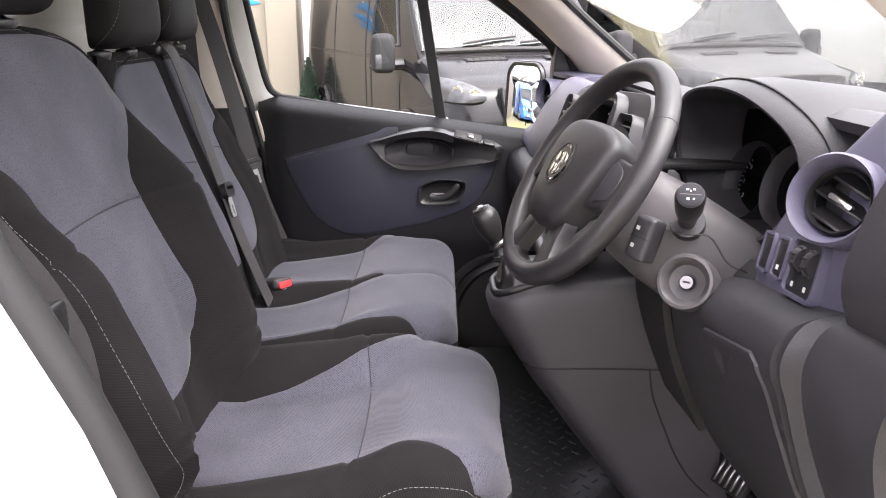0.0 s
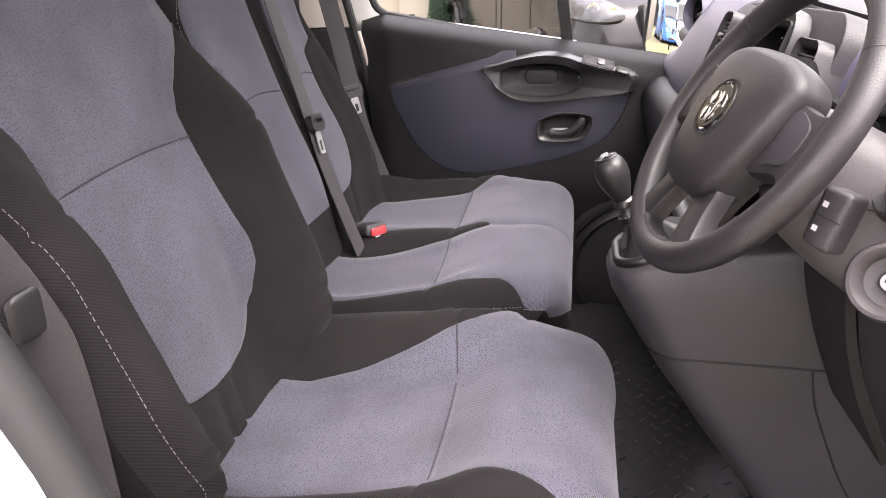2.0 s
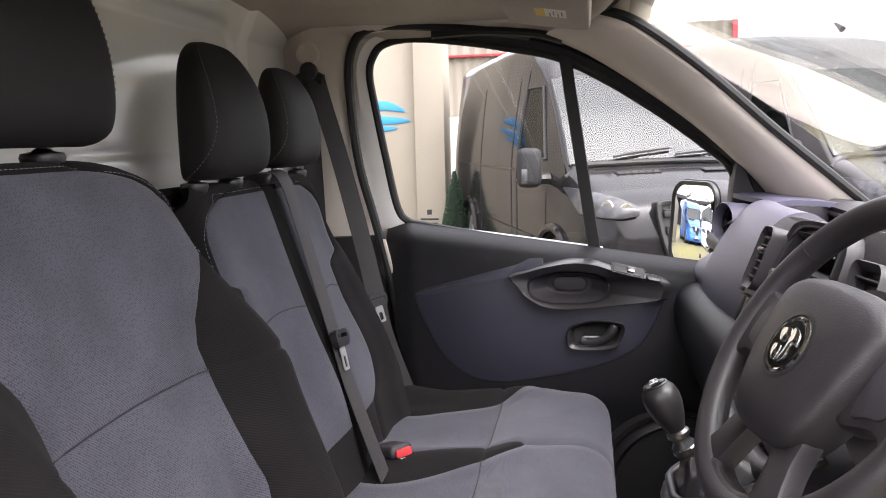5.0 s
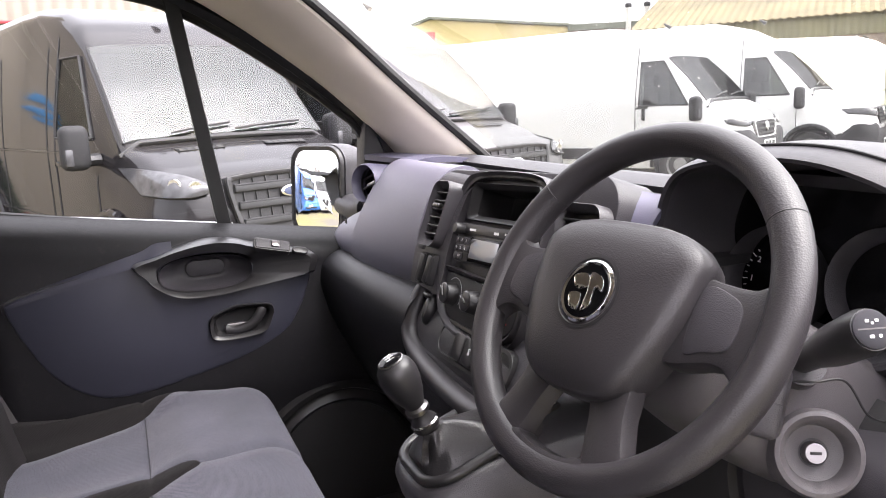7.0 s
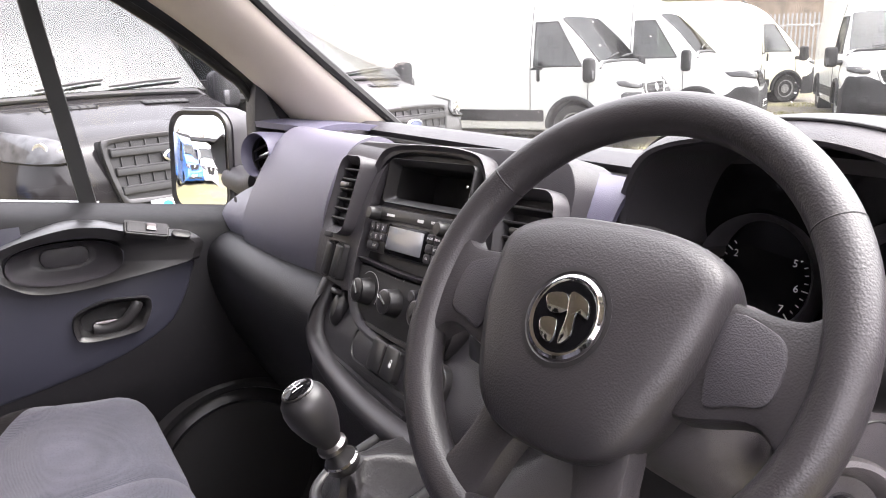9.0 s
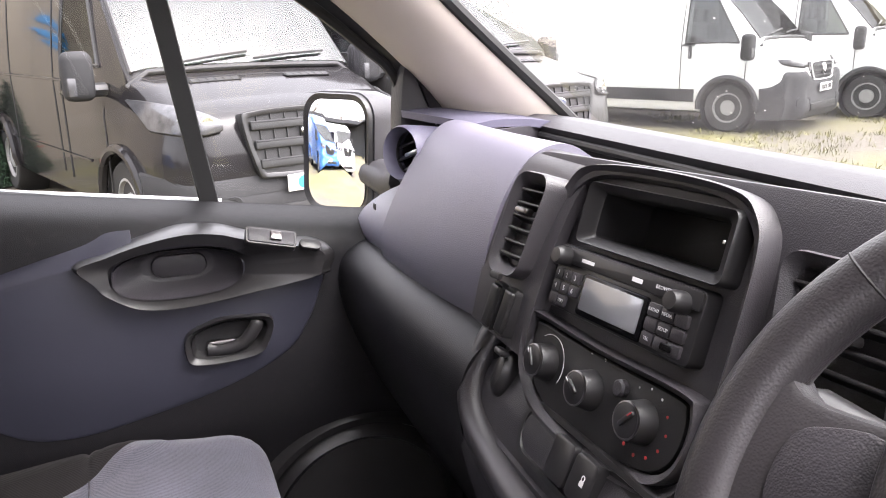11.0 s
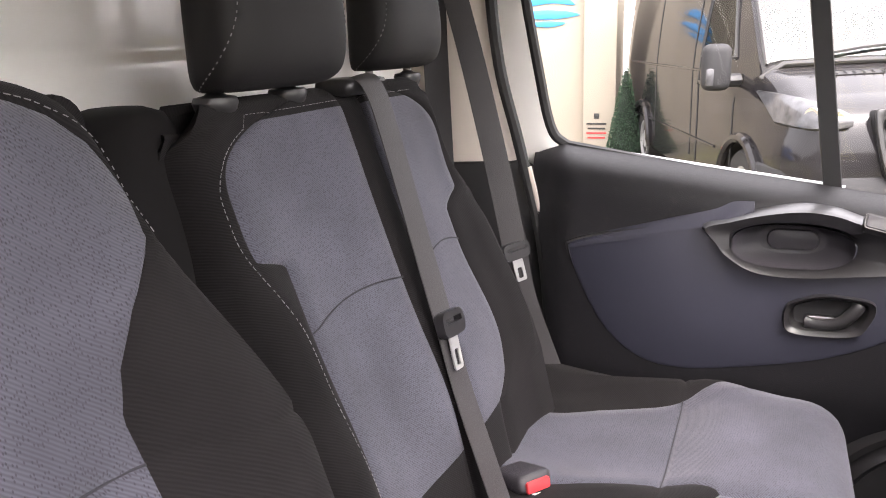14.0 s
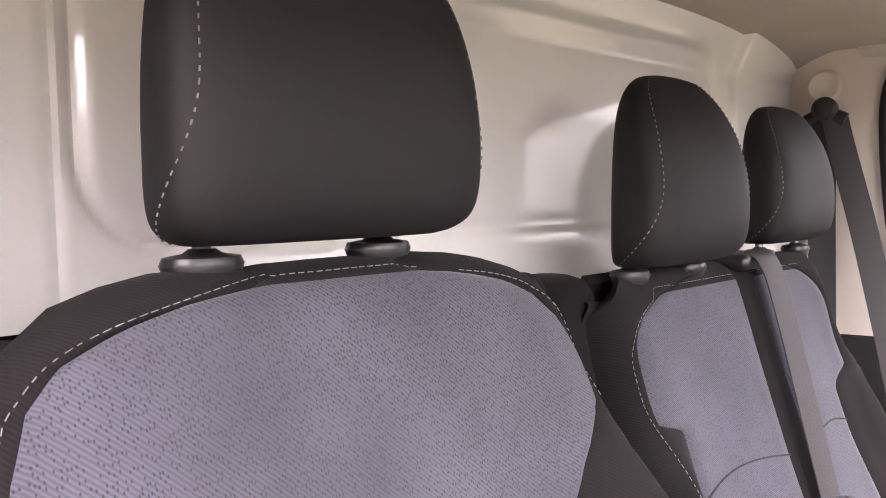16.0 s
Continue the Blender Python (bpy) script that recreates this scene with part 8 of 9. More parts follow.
        if rubz:
            part("side_strip", sheet(lambda u, v: side_pt(-nose - 0.5 - u * (wheelbase - 1.0), rubz - 0.09 + v * 0.18, s, 0.012), 12, 3, 0.015 * s), BUMPER_DARK, T, "black rubbing strip")
        if S.get("crease"):
            for zc in S["crease"]:
                part("body_crease", tube([side_pt(-1.6 - k * (length - 2.0) / 14, zc, s, 0.0) for k in range(15)], 0.013, 6), paint, T)
            for xg in (-length * 0.42, -length * 0.68):
                part("panel_gap", tube([side_pt(xg, 0.45 + k * (H - 0.85) / 12, s, 0.001) for k in range(13)], 0.006, 6), PLASTIC_DARK, T)
        # mirror
        mp = side_pt(dw[0][0] + 0.14, dw[0][1] - 0.16, s, 0.0)
        big = S.get("mirror", 1.0)
        mr = part("door_mirror", box((mp.x + 0.06, mp.y + s * 0.20, mp.z + 0.10), (0.16, 0.22 * big, 0.36 * big), 0.06, 3), BUMPER_DARK, T, "black plastic door mirror")
        part("mirror_arm", tube([mp, mp + Vector((0.01, s * 0.14, 0.0))], 0.05, 8), PLASTIC_SMOOTH, mr)
        part("indicator", box((mp.x + 0.135, mp.y + s * 0.265, mp.z + 0.03), (0.03, 0.06, 0.13), 0.014), LAMP, mr, "clear indicator lens")
        # arches, wheels
        for wx in (-nose, -nose - wheelbase):
            arch = [side_pt(wx + 0.43 * math.cos(a), 0.34 + 0.43 * math.sin(a), s, 0.012) for a in [math.pi * (-0.02 + 1.04 * k / 16) for k in range(17)]]
            inner = [Vector((p.x, p.y - s * 0.02, p.z)) for p in arch]
            part("wheel_arch", tube(arch, 0.04, 8), bumper if S.get("arch") else paint, T)
            part("wheel_well", lathe([(0.002, -0.29), (0.40, -0.29), (0.40, -0.01)], 28, Matrix.Translation((wx, s * W, 0.34)) @ Matrix.Rotation(-s * math.pi / 2, 4, "X"), cap=False), PLASTIC_DARK, T)
            van_wheel(T, wx, s * (W - 0.12))
    # bumper, grille, lamps, plate
    def front_pt(y, z, off=0.0):
        # surface of the nose at a height
        best = None
        for k in range(0, 241):
            x = -0.9 * k / 240
            _, z0, z1, wl, wb, wt, zb, rc = station(x)
            zb = min(zb, z0 + (z1 - z0) * 0.55)
            if z > z1 or z < z0:
                continue
            zs = z1 - rc
            if z < zb:
                w = wl
            elif z < zs:
                w = wb + (wt - wb) * ((z - zb) / max(zs - zb, 0.01)) ** 1.35
            else:
                w = wt - rc * 1.2 * (1 - math.sqrt(max(0.0, 1 - ((z - zs) / rc) ** 2)))
            if abs(y) <= w:
                return Vector((x + off, y, z))
        return Vector((-0.9 + off, y, z))
    zb = S["bumper_z"]
    rings = []
    for k in range(41):
        y = W * 0.992 * math.sin(math.pi / 2 * (2 * k / 40 - 1))
        bx0 = max(front_pt(y, 0.62).x, -nose + 0.42) + 0.04
        side_ = 0.03 * max(0.0, (abs(y) / W - 0.9) / 0.092)
        yy = y + math.copysign(side_, y)
        dip = 0.10 * max(0.0, 1 - (abs(y) / W / 0.62) ** 4) if S.get("arch") else 0.0
        zt = zb - dip - (0.24 * sm(0.93, 0.992, abs(y) / W) if S.get("arch") else 0.0)
        rings.append([Vector((bx0 - 0.16, yy * 0.97, 0.2)), Vector((bx0 - 0.06, yy, 0.2)), Vector((bx0 - 0.01, yy, 0.25)), Vector((bx0 + 0.012, yy, 0.34)), Vector((bx0 + 0.016, yy, 0.46)), Vector((bx0 - 0.004, yy, 0.50)),
                      Vector((bx0, yy, zt - 0.14)), Vector((bx0 - 0.016, yy, zt - 0.05)), Vector((bx0 - 0.05, yy * 0.995, zt - 0.008)), Vector((bx0 - 0.16, yy * 0.97, zt + 0.01))])
    part("bumper", loft(rings), bumper, T, "moulded plastic front bumper")
    part("lower_grille", box((0.055, 0, 0.36), (0.03, W * 1.1, 0.1), 0.01), PLASTIC_DARK, T)
    for s in (1, -1):
        q0, q1 = front_pt(s * W * 0.58, 0.5).x, front_pt(s * W * 0.86, 0.5).x
        fm = frame_of(((q0 + q1) / 2 + 0.052, s * W * 0.72, 0.44), (q1 - q0, s * W * 0.28, 0) if s > 0 else (q0 - q1, W * 0.28, 0), (0, 0, 1))
        part("fog_recess", slab(rrect(0.30, 0.13, 0.05, 5), -0.05, 0.0, 0.006, fm), PLASTIC_DARK, T)
        part("fog_ring", ring_plate(rrect(0.31, 0.14, 0.055, 5), rrect(0.25, 0.085, 0.035, 5), -0.03, 0.014, 0.006, fm), bumper, T, "raised ring round the lower recess")
    g = S["grille"]
    fx = front_pt(0, (g["z0"] + g["z1"]) / 2).x
    M = frame_of((fx + 0.035, 0, (g["z0"] + g["z1"]) / 2), (0, 1, 0), (-0.12, 0, 1))
    gw, gh = g["w"], g["z1"] - g["z0"]
    taper = g.get("taper", 0.8)

    def outline(w, h):
        return smooth_line([(-w / 2, h * 0.36, 0), (-w * 0.42, h / 2, 0), (0, h * 0.53, 0), (w * 0.42, h / 2, 0), (w / 2, h * 0.36, 0), (w / 2 * taper, -h * 0.4, 0), (w * 0.4 * taper, -h / 2, 0), (0, -h * 0.53, 0), (-w * 0.4 * taper, -h / 2, 0), (-w / 2 * taper, -h * 0.4, 0)], 4, closed=True)
    o2, i2 = [(p.x, p.y) for p in outline(gw, gh)], [(p.x, p.y) for p in outline(gw * 0.93, gh * 0.86)]
    gr = part("grille", slab(o2, -0.09, -0.005, 0.004, M), PLASTIC_DARK, T, "black grille")
    part("grille_frame", ring_plate(o2, i2, -0.03, 0.012, 0.004, M), g.get("frame", PLASTIC_SMOOTH), gr)
    for k in range(g["bars"]):
        f = (k + 0.5) / g["bars"]
        zz = (f - 0.5) * gh * 0.86
        bw = gw * 0.9 * (taper + (1 - taper) * min(1, f + 0.2))
        part("grille_bar", box((0, zz, 0.008), (bw, gh * (0.42 if g.get("ribs") else 0.3) / g["bars"], 0.03 if g.get("ribs") else 0.014), 0.009 if g.get("ribs") else 0.004, 3, M), g.get("bar", PLASTIC_SMOOTH), gr)
        if g.get("ribs"):
            # paler strip draws the highlight line on each bar
            part("grille_glint", box((0, zz + gh * 0.15 / g["bars"], 0.024), (bw * 0.985, 0.012, 0.008), 0.003, 2, M), BUMPER_GREY, gr, "paler strip drawn as the bar's highlight")
            for q in range(9):
                part("grille_rib", box((bw * (q - 4) / 9, zz + gh * 0.42 / g["bars"], 0.001), (0.008, gh * 0.5 / g["bars"], 0.012), 0.002, 1, M), PLASTIC_SMOOTH, gr)
    if g.get("badge") == "oval":
        part("badge", lathe([(0.0875, 0.0), (0.0875, 0.02), (0.07, 0.028), (0.002, 0.03)], 28, M @ Matrix.Translation((0, g.get("badge_y", 0.1), 0.012)) @ Matrix.Diagonal((1.25, 0.52, 1, 1))), CHROME, gr, "oval badge")
        part("badge_field", lathe([(0.072, 0.028), (0.07, 0.033), (0.002, 0.034)], 28, M @ Matrix.Translation((0, g.get("badge_y", 0.1), 0.012)) @ Matrix.Diagonal((1.25, 0.52, 1, 1))), NAVY, gr, "navy oval")
    else:
        part("badge", lathe([(0.08, 0.0), (0.08, 0.02), (0.06, 0.028), (0.002, 0.02)], 28, M @ Matrix.Translation((0, g.get("badge_y", 0.0), 0.012))), CHROME, gr, "round badge")
    hl = S["lamp"]
    for s in (1, -1):
        def f(u, v):
            y0, y1 = hl["y0"] * W, hl["y1"] * W
            y = y0 + (y1 - y0) * u
            lo = hl["z0"] + (hl["z0b"] - hl["z0"]) * u
            hi = hl["z1"] + (hl["z1b"] - hl["z1"]) * u
            e = abs(2 * u - 1) ** 3 * (0.5 if u < 0.5 or not hl.get("swept") else 0.12)
            z = (lo + hi) / 2 + (hi - lo) * (v - 0.5) * (1 - e)
            return front_pt(s * y, z, 0.02 + 0.012 * math.sin(math.pi * v))
        hlamp = part("headlamp", sheet(f, 14, 8, 0.02), LAMP, T, "clear headlamp")
        for u in (0.3, 0.68):
            p, q = f(u, 0.5), f(u, 0.9)
            nrm_ = (f(u + 0.1, 0.5) - f(u - 0.1, 0.5)).cross(q - p) * s
            nrm_ = nrm_ if nrm_.x > 0 else -nrm_
            rr = min((q - p).length * 0.62, 0.052)
            part("reflector", lathe([(rr, 0.0), (rr * 0.95, 0.012), (rr * 0.8, 0.012), (rr * 0.3, 0.002), (0.002, 0.002)], 16, frame_of(p, nrm_.cross(Vector((0, 0, 1))) * -1, (0, 0, 1))), STEEL, hlamp, "bright round reflector")
        part("lamp_surround", tube([f(k / 14, 0) for k in range(15)] + [f(1 - k / 14, 1) for k in range(15)], 0.012, 6, loop=True), PLASTIC_DARK, T)
    if S.get("vents"):
        for s in (1, -1):
            ve = part("bonnet_vent", sheet(lambda u, v: top_pt(-sx + 0.15 + 0.07 * v, s * (0.20 + 0.42 * u), 0.007), 10, 3, 0.006), PLASTIC_DARK, T, "slotted black bonnet vent")
            for k in range(7):
                part("vent_rib", tube([top_pt(-sx + 0.15 + 0.07 * v, s * (0.21 + 0.40 * k / 6), 0.012) for v in (0.08, 0.92)], 0.005, 4), BUMPER_GREY, ve)
    pz = S.get("plate_z", 0.52)
    pl = part("number_plate", box((0.075, 0, pz), (0.012, 0.52, 0.115), 0.003), PLATE_WHITE, T, "white front number plate")
    if S.get("plate", "bars") == "bars":
        for k in range(7):
            part("plate_character", box((0.083, -0.2 + k * 0.062 + (0.03 if k > 3 else 0), pz), (0.004, 0.04, 0.07), 0.001), PLASTIC_DARK, pl)
    else:
        part("plate_logo", lathe([(0.045, 0), (0.045, 0.004), (0.03, 0.005), (0.002, 0.004)], 20, frame_of((0.081, -0.14, pz), (0, 1, 0), (0, 0, 1))), LOGO_BLUE, pl)
        for k, (w, h) in enumerate(((0.26, 0.022), (0.3, 0.04))):
            part("plate_words", box((0.083, 0.06, pz + 0.025 - 0.05 * k), (0.004, w, h), 0.001), LOGO_BLUE, pl)
    # rear lamps and plate
    for s in (1, -1):
        part("rear_lamp", box((-length - 0.005, s * W * 0.88, 1.2), (0.05, 0.09, 0.62), 0.02), LAMP_RED, T, "tall red rear lamp")
    part("rear_plate", box((-length - 0.012, 0.25, 0.75), (0.012, 0.52, 0.115), 0.003), PLATE_YELLOW, T, "yellow rear number plate")
    part("rear_bumper", box((-length + 0.02, 0, 0.42), (0.2, width * 0.96, 0.22), 0.05), bumper, T)
    part("roof_aerial", tube([(-tx - 0.3, 0, H - 0.03), (-tx - 0.42, 0, H + 0.05)], [0.035, 0.012], 8), PLASTIC_SMOOTH, T)
    return T


FORD = dict(bonnet=1.08, scuttle=1.27, bonnet_x=0.38, scuttle_x=0.86, top_x=1.70, screen_z=2.1, bumper_z=0.64, vents=True, crease=(1.22, 0.62), plate="logo", plate_z=0.55, mirror=0.95,
            door_window=[(-1.30, 1.34), (-2.10, 1.34), (-2.10, 2.01), (-1.75, 2.01)],
            grille=dict(w=1.06, z0=0.60, z1=1.05, bars=3, badge="oval", badge_y=0.07, taper=0.86, bar=GRILLE_GLOSS, ribs=True),
            lamp=dict(y0=0.64, y1=0.935, z0=0.93, z1=1.01, z0b=0.92, z1b=1.125, swept=True))
FIAT = dict(bonnet=1.05, scuttle=1.27, bonnet_x=0.2, scuttle_x=0.55, top_x=1.25, screen_z=2.0, bumper_z=0.86, arch=True, upright=True, strip=0.5, plate_z=0.62,
            door_window=[(-0.84, 1.25), (-1.62, 1.25), (-1.62, 1.92), (-1.28, 1.92)],
            grille=dict(w=1.0, z0=0.72, z1=0.98, bars=3, badge="round", badge_y=0.02, taper=0.85, frame=VAN_WHITE),
            lamp=dict(y0=0.60, y1=0.92, z0=0.90, z1=0.98, z0b=0.93, z1b=1.03))
MERC = dict(bonnet=1.08, scuttle=1.34, bonnet_x=0.42, scuttle_x=0.95, top_x=1.65, screen_z=2.06, bumper_z=0.80, arch=True, plate_z=0.46,
            door_window=[(-1.3, 1.30), (-2.05, 1.30), (-2.05, 1.94), (-1.72, 1.94)],
            grille=dict(w=1.0, z0=0.76, z1=1.04, bars=4, badge="round", badge_y=0.05, taper=0.8, bar=BUMPER_DARK),
            lamp=dict(y0=0.58, y1=0.91, z0=0.90, z1=1.02, z0b=0.93, z1b=1.05))


def stand(x, y, heading):
    """Pose of a van whose front bumper is at x, y and which faces that way (degrees from x towards y)."""
    return Matrix.Translation((x, y, ground_z(x, y))) @ Matrix.Rotation(radians(heading), 4, "Z")


van("panel_van", stand(0.98, 6.5, -70), "dark grey metallic panel van with black grille and oval badge", DARK_PAINT, FORD, 5.65, 2.06, 2.52, wheelbase=3.55, bumper=BUMPER_DARK)
van("panel_van", stand(3.25, 7.15, -68), "dusty dark grey panel van with oval badge", BLACKISH_PAINT, FORD, 5.5, 2.06, 2.55, bumper=BUMPER_DARK)
van("panel_van", stand(9.04, 9.84, -62), "white panel van with grey bumper and black side strip", VAN_WHITE, FIAT, 6.0, 2.05, 2.5, wheelbase=4.0, bumper=BUMPER_GREY)
van("panel_van", stand(11.9, 10.1, -58), "white panel van with dark bumper and round star badge", VAN_WHITE, MERC, 6.0, 2.02, 2.6, wheelbase=3.7, bumper=BUMPER_DARK)
van("panel_van", stand(18.6, 14.3, -18), "cream white panel van standing side-on", VAN_CREAM, FIAT, 5.6, 2.05, 2.5, bumper=BUMPER_DARK)
van("panel_van", stand(13.7, 8.5, -140), "white panel van with dark bumper facing the cab", VAN_WHITE, FIAT, 5.4, 2.05, 2.5, bumper=BUMPER_DARK)
van("panel_van", stand(-2.75, 21.0, 97), "white van seen from behind with yellow plate", VAN_WHITE, FIAT, 5.0, 1.95, 2.0, bumper=BUMPER_DARK)
van("panel_van", stand(-11.2, 6.3, -42), "bright blue panel van standing nose out", VAN_BLUE, MERC, 5.4, 2.0, 2.5, bumper=VAN_BLUE)
van("panel_van", stand(-13.0, 4.9, -42), "white panel van standing nose out", VAN_WHITE, MERC, 5.4, 2.0, 2.5, bumper=VAN_WHITE)

# ---- buildings and planting round the yard ----
RENDER_CREAM = surface("cream_painted_render", (0.29, 0.255, 0.205), 0.85, var=0.06, var_scale=0.7, grain=0.3, grain_scale=60, dirt=0.05)
CLAD_BEIGE = surface("beige_profiled_cladding", (0.25, 0.22, 0.18), 0.6, var=0.08, var_scale=0.6, dirt=0.06)
CLAD_OLIVE = surface("weathered_olive_cladding", (0.14, 0.13, 0.075), 0.7, var=0.22, var_scale=0.5, dirt=0.1)
ROOF_BROWN = surface("mossy_brown_sheet_roof", (0.13, 0.105, 0.055), 0.9, var=0.3, var_scale=0.35, dirt=0.15)
WALL_YELLOW = surface("pale_yellow_cladding", (0.42, 0.345, 0.16), 0.7, var=0.05, var_scale=0.5)
ROOF_GREEN = surface("grey_green_roof_edge", (0.12, 0.13, 0.10), 0.7, var=0.15)
BRICK_WALL = surface("dull_brown_brickwork", (0.21, 0.165, 0.13), 0.9, var=0.25, var_scale=2.5, dirt=0.1)
DARK_WALL = surface("black_corrugated_shed", (0.02, 0.021, 0.024), 0.7, var=0.2, var_scale=0.5)
FENCE_GREY = surface("galvanised_fence_steel", (0.28, 0.28, 0.28), 0.5, 0.5, var=0.2, var_scale=3)
POLE_PAINT = surface("pale_grey_pole", (0.55, 0.54, 0.5), 0.5, var=0.1)
SIGN_RED = surface("red_sign_enamel", (0.45, 0.03, 0.04), 0.5, var=0.08)
HEDGE = surface("dark_green_plastic_leaves", (0.018, 0.05, 0.022), 0.6, var=0.5, var_scale=40)
HEDGE_CORE = surface("shadowed_hedge_core", (0.008, 0.016, 0.009), 0.9, var=0.2)
GRASS = surface("yellow_green_grass", (0.16, 0.15, 0.05), 0.9, var=0.5, var_scale=1.5)
BARK = surface("grey_brown_bark", (0.09, 0.075, 0.06), 0.95, var=0.3, var_scale=8)


def wall_run(p, q, z0, z1, rib=0.0, pitch=0.3, thick=0.12, top=None):
    """An upright wall from p to q, with pressed ribs when rib is set; top(f) may raise its upper edge."""
    a, b = Vector((p[0], p[1], 0)), Vector((q[0], q[1], 0))
    d = b - a
    n = Vector((d.y, -d.x, 0)).normalized()
    steps = max(2, int(d.length / pitch * 4)) if rib else 12
    rings = []
    for i in range(steps + 1):
        f = i / steps
        off = n * (rib * (1.0, 1.0, 0.0, 0.0)[i % 4] if rib else 0.0)
        zt = z1 if top is None else top(f)
        c = a + d * f
        rings.append([c + off + Vector((0, 0, z0)), c + off + Vector((0, 0, zt)), c - n * thick + Vector((0, 0, zt)), c - n * thick + Vector((0, 0, z0))])
    return loft(rings)


def cream_wall():
    T = thing("sales_office", (-6, 11.3, 0.1), "cream rendered office wall with blue sign shapes", "building")
    part("wall", box((-8.3, 11.40, 2.6), (12.0, 0.35, 5.2), 0.01), RENDER_CREAM, T)
    part("pier", box((-2.19, 11.33, 2.6), (0.42, 0.5, 5.2), 0.012), RENDER_CREAM, T, "cream corner pier")
    for k, pts in enumerate(([(-0.42, 0.02), (-0.15, 0.18), (0.15, 0.2), (0.4, 0.05), (0.1, 0.08), (-0.15, 0.06)], [(-0.4, -0.06), (-0.1, 0.0), (0.25, -0.02), (0.46, -0.08), (0.1, -0.12), (-0.2, -0.1)], [(-0.3, -0.17), (0.0, -0.14), (0.28, -0.17), (0.05, -0.22)])):
        o = [(p.x, p.y) for p in smooth_line([(x, y, 0) for x, y in pts], 4, closed=True)]
        area = sum(o[i - 1][0] * o[i][1] - o[i][0] * o[i - 1][1] for i in range(len(o)))
        part("sign_shape", slab(o if area > 0 else o[::-1], 0.0, 0.012, 0.002, frame_of((-2.95, 11.222, 1.98), (1, 0, 0), (0, 0, 1))), LOGO_BLUE, T, "plain blue sign shape")
    for k in range(4):
        part("sign_line", box((-2.22, 11.074, 0.52 - 0.06 * k), (0.26 - 0.03 * (k % 2), 0.008, 0.022), 0.001), PLASTIC_DARK if k < 2 else RED_INK, T, "small dark printed line")
    part("sign_mark", box((-2.22, 11.074, 0.62), (0.07, 0.008, 0.07), 0.004), PLASTIC_DARK, T)


cream_wall()


def topiary(x, y):
    z = ground_z(x, y)
    T = thing("topiary_tree", (x, y, z), "dark green clipped pyramid tree of small leaves", "topiary")
    rnd = random.Random(5)
    part("core", lathe([(0.20, 0.02), (0.19, 0.15), (0.02, 1.13)], 16, Matrix.Translation((x, y, z))), HEDGE_CORE, T)
    bm = bmesh.new()
    for k in range(5200):
        h = 1 - math.sqrt(rnd.random())
        a = rnd.random() * 2 * math.pi
        r = 0.225 * (1 - h) + 0.012 + rnd.gauss(0, 0.007)
        p = Vector((x + r * math.cos(a), y + r * math.sin(a), z + 0.03 + 1.15 * h))
        d = Vector((math.cos(a) + rnd.gauss(0, 0.5), math.sin(a) + rnd.gauss(0, 0.5), rnd.gauss(0.3, 0.5))).normalized()
        s = d.orthogonal().normalized()
        s = (s * math.cos(k) + d.cross(s) * math.sin(k)) * 0.007
        bm.faces.new([bm.verts.new(q) for q in (p, p + d * 0.012 + s, p + d * 0.026, p + d * 0.012 - s)])
    part("leaves", bm, HEDGE, T, smooth=False)
    part("pot", lathe([(0.13, -0.08), (0.15, 0.03), (0.14, 0.03)], 20, Matrix.Translation((x, y, z))), PLASTIC_DARK, T)


topiary(-1.77, 10.6)


def corrugated_shed():
    T = thing("industrial_shed", (-1, 24, 0.1), "beige ribbed metal shed with red edge band", "building")
    part("wall", wall_run((-9, 24), (4.0, 24), 0.0, 4.05, 0.04, 0.28), CLAD_BEIGE, T)
    part("fascia", wall_run((-9, 23.88), (4.0, 23.88), 4.12, 4.75, 0.05, 0.35), CLAD_BEIGE, T, "beige ribbed fascia")
    part("edge_band", box((-2.5, 23.84, 4.08), (13.0, 0.06, 0.07), 0.01), SIGN_RED, T, "thin dull red band")
    part("corner_post", box((4.02, 23.86, 2.35), (0.16, 0.12, 4.8), 0.02), SIGN_RED, T, "red corner trim")
    part("roof", box((-2.5, 29, 4.62), (13.0, 10, 0.1), 0.02), CLAD_BEIGE, T)


corrugated_shed()


def yellow_hall():
    T = thing("warehouse", (20, 44, 0.4), "pale yellow gabled warehouse with a red sign", "building")
    p, q = (15.9, 45.6), (25.0, 41.4)

    def gable(f):
        return 5.82 + (6.48 - 5.82) * min(1, f / 0.19) - 0.75 * max(0, f - 0.19) / 0.81
    part("wall", wall_run(p, q, 0.2, 6, top=gable), WALL_YELLOW, T)
    a, d = Vector((15.9, 45.6, 0)), Vector((9.1, -4.2, 0))
    n = Vector((d.y, -d.x, 0)).normalized()
    part("roof_edge", tube([a + d * f + n * 0.05 + Vector((0, 0, gable(f) + 0.02)) for f in (-0.03, 0.0, 0.19, 0.6, 1.0, 1.01)], 0.11, 6), ROOF_GREEN, T, "grey-green roof edge")
    part("sign", box((0, 0, 0), (0.75, 0.05, 0.55), 0.01, m=frame_of(a + d * 0.18 + n * 0.1 + Vector((0, 0, 5.42)), d, n) @ Matrix.Identity(4)), SIGN_RED, T, "small red sign board")
    part("side_wall", wall_run((25.0, 41.4), (33.0, 36.5), 0.2, 5.45), BRICK_WALL, T, "dark brick side range")
    part("side_roof", wall_run((24.9, 41.3), (33.0, 36.35), 5.4, 5.75, thick=0.5), ROOF_GREEN, T)


yellow_hall()


